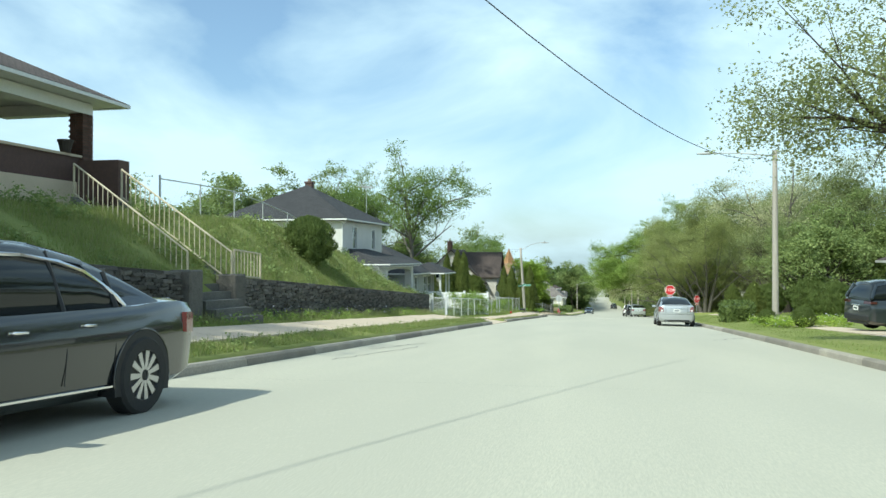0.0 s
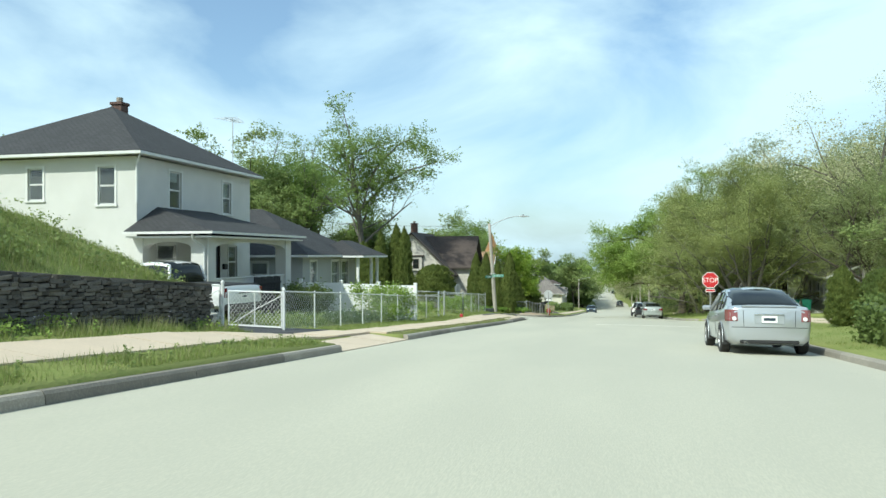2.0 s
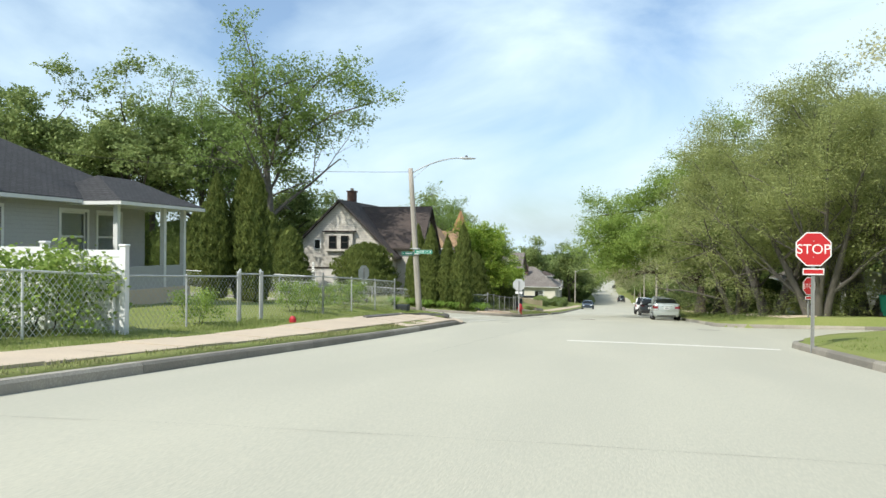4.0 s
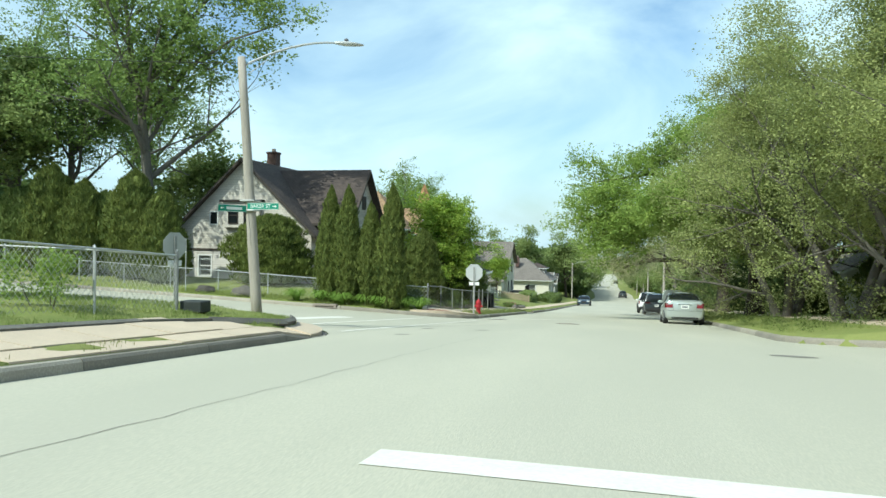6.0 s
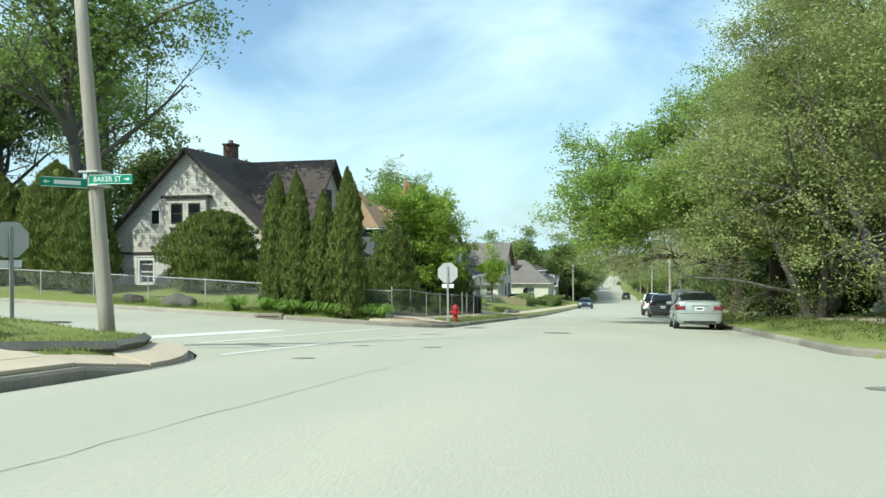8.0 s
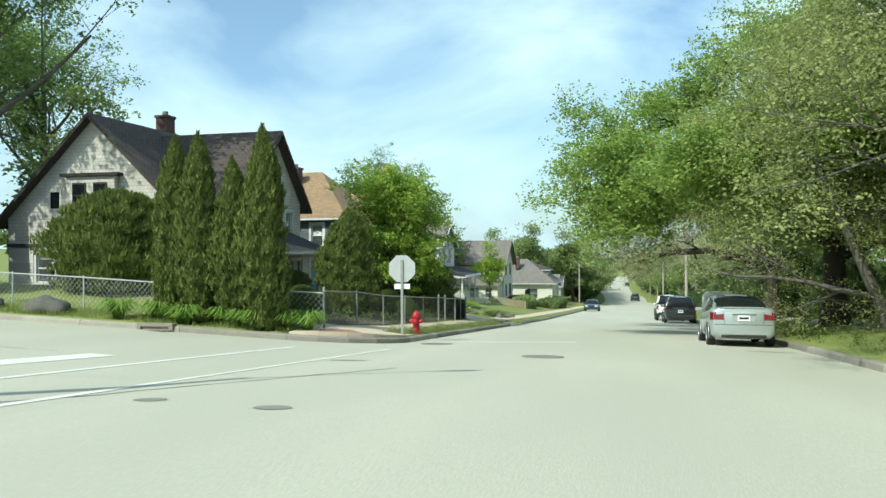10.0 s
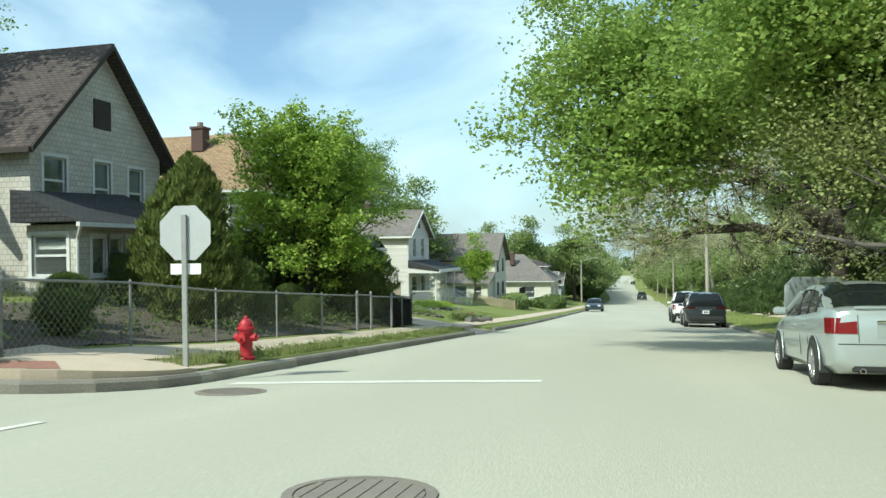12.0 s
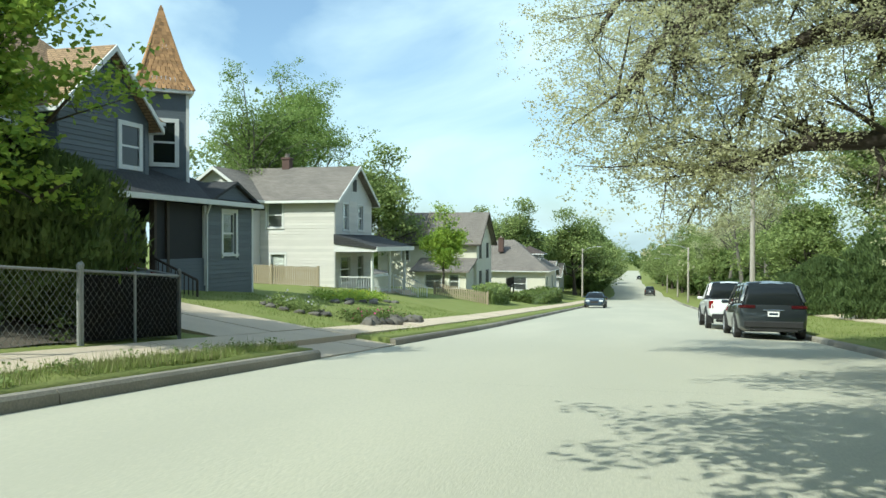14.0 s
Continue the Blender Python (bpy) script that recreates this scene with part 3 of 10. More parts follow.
def build_road():
    xs = [KL + (KR - KL) * i / 10 for i in range(11)]
    ys = axis_lines([(-120, 0, 6), (0, 130, 1.5), (130, 300, 5), (300, 780, 12)])
    verts = [(x + bend(y), y, road_z(x + bend(y), y)) for y in ys for x in xs]
    faces = [(j * 11 + i, j * 11 + i + 1, j * 11 + i + 12, j * 11 + i + 11) for j in range(len(ys) - 1) for i in range(10)]
    ob = raw("road", verts, faces, CONCRETE_ROAD, smooth=True)
    tagged(ob, "pale worn concrete street running downhill", "road", kind="structure")
    for name, side in (("road_side_a", -1), ("road_side_b", 1)):
        y0, y1, x0 = (LY0, LY1, KL) if side < 0 else (RY0, RY1, KR)
        bm = bmesh.new()
        xs = [x0 + side * d for d in (0, 0.8, 1.6, 2.6, 5, 9, 14, 20, 30, 45, 70, 100)]
        ys = [y0 + (y1 - y0) * i / 12 for i in range(13)]
        grid = [[bm.verts.new((x, y, road_z(x, y) - (0.0 if abs(x - x0) > 0.01 else 0.0))) for y in ys] for x in xs]
        for a, b in zip(grid, grid[1:]):
            for k in range(12):
                bm.faces.new((a[k], a[k + 1], b[k + 1], b[k]))
        for cy, sy in ((y0, -1), (y1, 1)):
            c = bm.verts.new((x0, cy, road_z(x0 + side * 0.001, cy)))
            arc = []
            r = RN if cy == LY0 else RAD
            for k in range(9):
                a = math.pi / 2 * k / 8
                x, y = x0 + side * (r - r * math.sin(a)), cy + sy * (r - r * math.cos(a))
                arc.append(bm.verts.new((x, y, road_z(x, y))))
            for p, q in zip(arc, arc[1:]):
                bm.faces.new((c, p, q))
        ob = part(name, bm, CONCRETE_ROAD, None, smooth=False)
        tagged(ob, "pale concrete side street meeting the main street", "road", kind="structure")


def kerb_run(holder, pts, land, drop=(0.0, 0.0)):
    """Kerb stones along a line of points; land: which hand of the line (+1 left) the ground is on; drop: how far its two ends sink."""
    bm = bmesh.new()
    lo = []
    n = len(pts)
    secs = []
    for i, (x, y) in enumerate(pts):
        a, b = pts[max(i - 1, 0)], pts[min(i + 1, n - 1)]
        d = Vector((b[0] - a[0], b[1] - a[1], 0)).normalized()
        nrm = Vector((-d.y, d.x, 0)) * land
        z = road_z(x, y)
        base = Vector((x, y, z - drop[0] - (drop[1] - drop[0]) * i / (n - 1)))
        sec = [base - nrm * 0.02 + Vector((0, 0, -0.16)), base + nrm * 0.012 + Vector((0, 0, 0.108)), base + nrm * 0.045 + Vector((0, 0, 0.146)), base + nrm * 0.155 + Vector((0, 0, 0.152)), base + nrm * 0.155 + Vector((0, 0, -0.16))]
        secs.append([bm.verts.new(v) for v in sec])
    for a, b in zip(secs, secs[1:]):
        for k in range(5):
            bm.faces.new((a[k], a[(k + 1) % 5], b[(k + 1) % 5], b[k]))
    bm.faces.new(secs[0])
    bm.faces.new(secs[-1][::-1])
    return part("kerb_stone", bm, KERBSTONE, holder)


def stepped(a, b, step):
    n = max(1, round((b - a) / step))
    return [(a + (b - a) * i / n, a + (b - a) * (i + 1) / n) for i in range(n)]


def arc_points(cx, cy, sx, sy, n=5, r=RAD):
    pts = []
    for k in range(n + 1):
        a = math.pi / 2 * k / n
        pts.append((cx + sx * (r - r * math.sin(a)), cy + sy * (r - r * math.cos(a))))
    return pts


def build_kerbs():
    left = thing("kerb", KL, 0, zr(0), "worn pale concrete kerb along the grass verge", "kerb", kind="structure")
    right = thing("kerb", KR, 0, zr(0), "sunlit pale concrete kerb beside the lawns", "kerb", kind="structure")
    for h in (left, right):
        h.matrix_basis = Matrix.Identity(4)
    spans = [(-30, DRIVES[0][0]), (DRIVES[0][1], LY0 - RN - 1.5), (LY1 + RAD, DRIVES[1][0]), (DRIVES[1][1], 230)]
    for a, b in spans:
        for p, q in stepped(a, b, 3.0 if a < 200 else 8):
            kerb_run(left, [(KL, p + 0.008), (KL, (p + q) / 2), (KL, q - 0.008)], 1)
    for a, b in [(-30, RY0 - RAD), (RY1 + RAD, 230)]:
        for p, q in stepped(a, b, 3.0):
            kerb_run(right, [(KR, p + 0.008), (KR, (p + q) / 2), (KR, q - 0.008)], -1)
    kerb_run(left, [(KL, LY0 - RN - 1.492), (KL, LY0 - RN - 0.75), (KL, LY0 - RN - 0.008)], 1, (0.0, 0.15))
    kerb_run(left, arc_points(KL, LY0, -1, -1, 7, RN), -1, (0.15, 0.15))
    kerb_run(left, arc_points(KL, LY1, -1, 1), 1)
    kerb_run(right, arc_points(KR, RY0, 1, -1), 1)
    kerb_run(right, arc_points(KR, RY1, 1, 1), -1)
    for p, q in stepped(RN, 40, 3.0):
        kerb_run(left, [(KL - p - 0.008, LY0), (KL - q + 0.008, LY0)], 1, (0.12 if p == RN else 0.0, 0.0))
    for p, q in stepped(RAD, 40, 3.0):
        kerb_run(left, [(KL - p - 0.008, LY1), (KL - q + 0.008, LY1)], -1)
        kerb_run(right, [(KR + p + 0.008, RY0), (KR + q - 0.008, RY0)], -1)
        kerb_run(right, [(KR + p + 0.008, RY1), (KR + q - 0.008, RY1)], 1)


def slab(holder, x0, x1, y0, y1, lift=0.03, material=None, follow=None):
    """A paving slab that follows the ground, with a small joint round it."""
    f = follow or ground_z
    bm = bmesh.new()
    g = 0.008
    tilt = random.uniform(-0.008, 0.012)
    c = [(x0 + g, y0 + g), (x1 - g, y0 + g), (x1 - g, y1 - g), (x0 + g, y1 - g)]
    t = [bm.verts.new((x, y, f(x, y) + lift + tilt)) for x, y in c]
    b = [bm.verts.new((x, y, f(x, y) - 0.12)) for x, y in c]
    bm.faces.new(t)
    for k in range(4):
        bm.faces.new((t[k], b[k], b[(k + 1) % 4], t[(k + 1) % 4]))
    return part("slab", bm, material or CONCRETE, holder)


def build_pavement():
    walkway = thing("pavement", 0, 0, 0, "tan concrete sidewalk slabs with grass at the joints", "sidewalk", kind="structure")
    for a, b, x0, x1 in ((-12, 38.4, -8.1, -6.9), (38.4, 43.85, -8.1, -6.9), (43.85, 71.5, -7.65, -6.4), (71.5, LY0 - RN - 1.5, -7.25, -6.4), (LY1 + RAD, 200, -7.75, -6.7)):
        for p, q in stepped(a, b, 1.5):
            slab(walkway, x0, x1, p, q)
    # corner landings and ramps
    for p, q in stepped(66.0, LY0 - RN - 1.5, 1.6):
        slab(walkway, -6.4, KL - 0.145, p, q, 0.012)
    for p, q, x0 in ((LY0 - RN - 1.5, LY0 - RN - 0.75, -7.05), (LY0 - RN - 0.75, LY0 - RN, -6.7)):
        slab(walkway, x0, KL - 0.145, p, q, 0.02, None, lambda x, y: ground_z(x, y) - 0.15 * smooth((y - LY0 + RN + 1.5) / 1.5) * (0.55 + 0.45 * smooth((x + 7.1) / 1.2)))
    slab(walkway, -6.7, KL - 0.175, LY1 + RAD, LY1 + 3.6, 0.012)
    for cy, sy in ((LY0, -1), (LY1, 1)):
        bm = bmesh.new()
        rad = RN if cy == LY0 else RAD
        inner = rad - 0.75 if cy == LY0 else 0.02
        outer = rad - 0.14
        fan = []
        for k in range(11):
            an = math.pi / 2 * k / 10
            line = []
            for f in (0.0, 0.35, 0.7, 1.0):
                r = inner + (outer - inner) * f
                x, y = KL - rad + r * math.cos(an), cy + sy * rad - sy * r * math.sin(an)
                low = 0.09 + 0.055 * f if cy == LY0 else 0.0
                line.append(bm.verts.new((x, y, ground_z(x, y) + 0.035 - low)))
            fan.append(line)
        for p, q in zip(fan, fan[1:]):
            for k in range(3):
                bm.faces.new((p[k], p[k + 1], q[k + 1], q[k]) if sy < 0 else (p[k], q[k], q[k + 1], p[k + 1]))
        bmesh.ops.recalc_face_normals(bm, faces=bm.faces)
        if sum(f.normal.z for f in bm.faces) < 0:
            bmesh.ops.reverse_faces(bm, faces=bm.faces[:])
        low = bmesh.ops.extrude_face_region(bm, geom=bm.faces[:])
        for v in low["geom"]:
            if isinstance(v, bmesh.types.BMVert):
                v.co.z += 0.001
        for line in fan:
            for v in line:
                v.co.z -= 0.2
        bmesh.ops.recalc_face_normals(bm, faces=bm.faces)
        part("slab", bm, CONCRETE, walkway)
    bm = bmesh.new()
    strip = []
    for k in range(5):
        an = math.radians(44 + 7 * k)
        strip.append([bm.verts.new((KL - RAD + r * math.cos(an), LY1 + RAD - r * math.sin(an), ground_z(KL - RAD + r * math.cos(an), LY1 + RAD - r * math.sin(an)) + 0.042)) for r in (RAD - 0.85, RAD - 0.5, RAD - 0.2)])
    for p, q in zip(strip, strip[1:]):
        for k in range(2):
            bm.faces.new((p[k], q[k], q[k + 1], p[k + 1]))
    part("tactile_panel", bm, BRICK_TACTILE, walkway, "brick-red tactile ramp panel")
    for y0, y1 in DRIVES:
        far = y0 > 60
        for x0, x1 in ((-6.9 if not far else -6.7, KL),):
            for p, q in stepped(y0, y1, 1.6):
                slab(walkway, x0, x1, p, q, 0.0, None, lambda x, y: road_z(KL, y) + 0.02 + 0.12 * (KL - x))
    near = thing("driveway", 0, 0, 0, "dark asphalt driveway beside the stucco house", "driveway", kind="structure")
    for p, q in stepped(DRIVES[0][0] + 0.6, DRIVES[0][1], 2.2):
        for x0, x1 in ((-11.5, -8.1), (-15.5, -11.5)):
            slab(near, x0, x1, p, q, 0.025, ASPHALT)
    far = thing("driveway", 0, 0, 0, "shaded concrete driveway beside the dark blue house", "driveway", kind="structure")
    for p, q in stepped(DRIVES[1][0], DRIVES[1][1], 2.1):
        for x0, x1 in ((-11.0, -7.75), (-16.0, -11.0)):
            slab(far, x0, x1, p, q, 0.03, CONCRETE)
    right = thing("pavement", 0, 0, 0, "shaded concrete sidewalk under street trees", "sidewalk", kind="structure")
    for a, b in ((-12, RY0 - 2.2), (RY1 + 2.2, 180)):
        for p, q in stepped(a, b, 1.8):
            slab(right, 7.6, 8.9, p, q)


def marking(name, label, x0, x1, y0, y1, material=None, skew=0.0, lift=0.005, n=8, f=None):
    f = f or road_z
    bm = bmesh.new()
    rows = []
    for i in range(n + 1):
        x = x0 + (x1 - x0) * i / n
        s = skew * (x - x0)
        rows.append([bm.verts.new((x, y + s, f(x, y + s) + lift)) for y in (y0, (y0 + y1) / 2, y1)])
    for a, b in zip(rows, rows[1:]):
        for k in range(2):
            bm.faces.new((a[k], b[k], b[k + 1], a[k + 1]))
    return single(name, bm, material or PAINT_WHITE, label, "road marking", kind="structure")


def painted(name, label, p, q, width):
    """A painted bar from one point of the road to another."""
    d = Vector((q[0] - p[0], q[1] - p[1])).normalized()
    bm = bmesh.new()
    rows = []
    for k in range(13):
        x, y = p[0] + (q[0] - p[0]) * k / 12, p[1] + (q[1] - p[1]) * k / 12
        rows.append([bm.verts.new((x - d.y * s, y + d.x * s, road_z(x - d.y * s, y + d.x * s) + 0.006)) for s in (width / 2, -width / 2)])
    for a, b in zip(rows, rows[1:]):
        bm.faces.new((a[0], a[1], b[1], b[0]))
    return single(name, bm, PAINT_WHITE, label, "road marking", kind="structure")


def build_markings():
    marking("stop_line", "worn white stop line across one lane", -1.0, KR - 0.5, 63.25, 63.7, skew=-0.07)
    marking("crossing_line", "thin worn white crossing line", -5.3, -1.2, 93.45, 93.75, skew=0.27)
    painted("crossing_line", "thin worn white crossing line by the side street", (-6.1, 76.6), (-5.2, 90.0), 0.13)
    painted("crossing_line", "thin worn white crossing line by the side street", (-7.6, 78.4), (-7.2, 89.0), 0.13)
    painted("stop_line", "wide white stop line on the side street", (-9.1, 78.4), (-8.7, 84.3), 0.55)


def strip(pts, width, lift=0.004):
    """A thin sealed crack along the road."""
    bm = bmesh.new()
    rows = []
    for i, (x, y) in enumerate(pts):
        a, b = pts[max(i - 1, 0)], pts[min(i + 1, len(pts) - 1)]
        d = Vector((b[0] - a[0], b[1] - a[1])).normalized()
        w = width * random.uniform(0.5, 1.2)
        rows.append([bm.verts.new((x - d.y * w * s, y + d.x * w * s, road_z(x - d.y * w * s, y + d.x * w * s) + lift)) for s in (0.5, -0.5)])
    for a, b in zip(rows, rows[1:]):
        bm.faces.new((a[0], a[1], b[1], b[0]))
    return single("sealed_crack", bm, TAR, "thin dark sealed crack in the concrete street", "crack", "street cracks", kind="structure")


def wander(x0, y0, x1, y1, n=24, amp=0.12):
    return [(x0 + (x1 - x0) * i / n + amp * noise.noise((i * 0.6, x0, y0)), y0 + (y1 - y0) * i / n + amp * noise.noise((i * 0.6, y1, x1))) for i in range(n + 1)]


def build_cracks():
    strip(wander(-3.2, 58, -2.6, 76, 40), 0.011)
    strip(wander(-7.2, 77.2, -3.4, 84.6, 30, 0.1), 0.05)
    strip(wander(-7.4, 78.6, -6.2, 79.0, 12, 0.06), 0.04)
    strip(wander(-20, 85.0, -9.5, 84.2, 30), 0.03)
    strip(wander(-5.9, 24.5, 4.5, 24.9, 30, 0.05), 0.007)
    strip(wander(-5.9, 9.5, 4.5, 9.7, 30, 0.05), 0.007)
    strip(wander(-4.9, 13.2, -4.3, 17.5, 16, 0.2), 0.05)
    strip(wander(-5.2, 16.5, -4.6, 19.0, 12, 0.2), 0.06)
    strip(wander(3.0, 24.5, 4.3, 27, 12, 0.2), 0.07)
    strip(wander(3.4, 29, 4.4, 30, 12, 0.2), 0.06)
    for y in (36, 49, 102, 109, 117, 126, 140, 160):
        strip(wander(-5.9, y, 4.5, y + 0.2, 24, 0.04), 0.007)
    for i, (x, y, w, d) in enumerate([(-4.46, 76.3, 0.4, 0.32), (-4.75, 79.9, 0.4, 0.32), (-3.15, 79.6, 0.42, 0.32), (3.6, 74.3, 0.9, 0.5), (-4.8, 86.1, 0.8, 0.25), (3.6, 92.5, 1.2, 0.3)]):
        bm = bmesh.new()
        pts = [(x + w / 2 * math.cos(a) * random.uniform(0.9, 1.05), y + d / 2 * math.sin(a)) for a in [2 * math.pi * k / 12 for k in range(12)]]
        bm.faces.new([bm.verts.new((px, py, road_z(px, py) + 0.005)) for px, py in pts])
        single("road_patch", bm, TAR, "small dark patch in the concrete street", "road patch", "road patches", kind="structure")


def manhole(x, y, r=0.36):
    ob = thing("manhole_cover", x, y, road_z(x, y), "round cast-iron manhole cover flush with the street", "manhole cover", "manhole covers")
    sl = math.degrees(math.atan2(zr(y + 1) - zr(y - 1), 2))
    ob.matrix_basis = pose(x, y, road_z(x, y), sl, 0, 0)
    bm = bmesh.new()
    lathe(bm, [(r + 0.07, 0.002), (r + 0.07, 0.012), (r + 0.01, 0.014), (r + 0.01, 0.004)], 24)
    part("ring", bm, IRON, ob)
    bm = bmesh.new()
    lathe(bm, [(r, 0.002), (r, 0.011)], 24)
    for i in range(-3, 4):
        half = math.sqrt(max(r * r - (i * 0.1) ** 2, 0)) * 0.9
        part("tread_bar", boxes((i * 0.1 - 0.02, i * 0.1 + 0.02, -half, half, 0.01, 0.016)), IRON, ob)
    part("lid", bm, IRON, ob)


def storm_drain(x, y):
    z = road_z(x, y)
    ob = thing("storm_drain", x, y, z, "rusty storm drain inlet set in the kerb", "storm drain")
    part("grate_frame", boxes((-0.5, 0.5, -0.42, -0.36, 0.0, 0.02), (-0.5, 0.5, 0.0, 0.06, 0.0, 0.02)), IRON, ob)
    for i in range(9):
        part("grate_bar", boxes((-0.48 + i * 0.115, -0.42 + i * 0.115, -0.36, 0.0, 0.0, 0.016)), IRON, ob)
    part("inlet_hood", boxes((-0.55, 0.55, 0.0, 0.22, 0.10, 0.19), (-0.55, -0.42, 0.0, 0.2, 0.0, 0.1), (0.42, 0.55, 0.0, 0.2, 0.0, 0.1), bevel=0.01), IRON, ob)


build_ground()
build_road()
build_kerbs()
build_pavement()
build_markings()
build_cracks()
for mx, my in ((-1.4, 88.05), (-4.75, 92.6), (-13.5, 81.5)):
    manhole(mx, my)
storm_drain(-12.2, LY1 - 0.06)


# ---- houses ----
def wall_panel(bm, length, z0, z1, holes, thick, place, inset=0.0):
    """A wall with real openings. place(u, d, z) gives the corner at u along it and d behind its face."""
    holes = [tuple(round(c, 3) for c in h) for h in holes]
    length, z0, z1 = round(length, 3), round(z0, 3), round(z1, 3)
    us = sorted({round(inset, 3), round(length - inset, 3), *[h[0] for h in holes], *[h[1] for h in holes]})
    zs = sorted({z0, z1, *[h[2] for h in holes], *[h[3] for h in holes]})
    def hole(u, z):
        return any(h[0] < u < h[1] and h[2] < z < h[3] for h in holes)
    solid = {}
    for i in range(len(us) - 1):
        for j in range(len(zs) - 1):
            solid[i, j] = not hole((us[i] + us[i + 1]) / 2, (zs[j] + zs[j + 1]) / 2)
    cache = {}
    def v(u, d, z):
        k = (round(u, 4), round(d, 4), round(z, 4))
        if k not in cache:
            cache[k] = bm.verts.new(place(u, d, z))
        return cache[k]
    for (i, j), s in solid.items():
        if not s:
            continue
        a, b, c, e = us[i], us[i + 1], zs[j], zs[j + 1]
        for d in (0, thick):
            bm.faces.new((v(a, d, c), v(b, d, c), v(b, d, e), v(a, d, e)))
        for (di, dj), (p, q) in {(-1, 0): ((a, c), (a, e)), (1, 0): ((b, c), (b, e)), (0, -1): ((a, c), (b, c)), (0, 1): ((a, e), (b, e))}.items():
            if not solid.get((i + di, j + dj), False):
                bm.faces.new((v(p[0], 0, p[1]), v(q[0], 0, q[1]), v(q[0], thick, q[1]), v(p[0], thick, p[1])))


def uv_planar(ob):
    """Roof UVs in metres: along the eave and up the slope."""
    me = ob.data
    uv = me.uv_layers.new(name="UVMap")
    for p in me.polygons:
        n = p.normal
        e = Vector((0, 0, 1)).cross(n)
        e = e.normalized() if e.length > 0.05 else Vector((1, 0, 0))
        s = n.cross(e)
        for li in p.loop_indices:
            co = me.vertices[me.loops[li].vertex_index].co
            uv.data[li].uv = (co.dot(e), co.dot(s))


def face_frame(x0, x1, y0, y1, face):
    """Origin, along and inward directions of a wall of a box, seen from outside."""
    return {"E": (Vector((x1, y0, 0)), Vector((0, 1, 0)), Vector((-1, 0, 0)), y1 - y0),
            "W": (Vector((x0, y0, 0)), Vector((0, 1, 0)), Vector((1, 0, 0)), y1 - y0),
            "S": (Vector((x0, y0, 0)), Vector((1, 0, 0)), Vector((0, 1, 0)), x1 - x0),
            "N": (Vector((x0, y1, 0)), Vector((1, 0, 0)), Vector((0, -1, 0)), x1 - x0)}[face]


def bars(bm, o, a, inn, u0, u1, z0, z1, d0, d1):
    """A box given along a wall."""
    vs = []
    for z in (z0, z1):
        for u, d in ((u0, d0), (u1, d0), (u1, d1), (u0, d1)):
            vs.append(bm.verts.new(o + a * u + inn * d + Vector((0, 0, z))))
    for f in ((3, 2, 1, 0), (4, 5, 6, 7), (0, 1, 5, 4), (1, 2, 6, 5), (2, 3, 7, 6), (3, 0, 4, 7)):
        bm.faces.new([vs[i] for i in f])


def ring_frame(o, a, inn, u0, u1, z0, z1, f, d0, d1):
    """A four-sided frame round an opening, in one piece."""
    bm = bmesh.new()
    rings = []
    for d, g in ((d0, 0), (d0, f), (d1, f), (d1, 0)):
        rings.append([bm.verts.new(o + a * u + inn * d + Vector((0, 0, z))) for u, z in ((u0 + g, z0 + g), (u1 - g, z0 + g), (u1 - g, z1 - g), (u0 + g, z1 - g))])
    for p, q in zip(rings, rings[1:] + rings[:1]):
        for k in range(4):
            bm.faces.new((p[k], p[(k + 1) % 4], q[(k + 1) % 4], q[k]))
    return bm


def add_window(house, o, a, inn, u0, u1, z0, z1, trim=TRIM, blind=0.0, sash=True, casing=0.09):
    c, f = casing, 0.05
    win = part("window", ring_frame(o, a, inn, u0, u1, z0, z1, f, 0.05, 0.11), trim, house)
    if c:
        for b in ((u0 - c, u0, z0 - c, z1 + c), (u1, u1 + c, z0 - c, z1 + c), (u0, u1, z1, z1 + c)):
            bm = bmesh.new()
            bars(bm, o, a, inn, *b, -0.025, 0.02)
            part("casing", bm, trim, win)
    if sash:
        m = (z0 + z1) / 2
        bm = bmesh.new()
        bars(bm, o, a, inn, u0 + f, u1 - f, m - 0.03, m + 0.03, 0.05, 0.11)
        part("sash_rail", bm, trim, win)
    bm = bmesh.new()
    bars(bm, o, a, inn, u0 - 0.12, u1 + 0.12, z0 - 0.07, z0, -0.06, 0.05)
    part("sill", bm, trim, win)
    halves = ((z0 + f, (z0 + z1) / 2 - 0.03), ((z0 + z1) / 2 + 0.03, z1 - f)) if sash else ((z0 + f, z1 - f),)
    for p, q in halves:
        bm = bmesh.new()
        bars(bm, o, a, inn, u0 + f, u1 - f, p, q, 0.075, 0.083)
        pane = part("pane", bm, PANE, win)
        pane.visible_shadow = False
    if blind:
        bm = bmesh.new()
        n = max(3, int((z1 - z0) * blind / 0.06))
        for k in range(n):
            z = z1 - f - k * 0.06
            bars(bm, o, a, inn, u0 + f, u1 - f, z - 0.055, z, 0.13 + 0.004 * (k % 2), 0.145 + 0.004 * (k % 2))
        part("blind", bm, BLIND, win, "half-drawn pale blind")
    return win


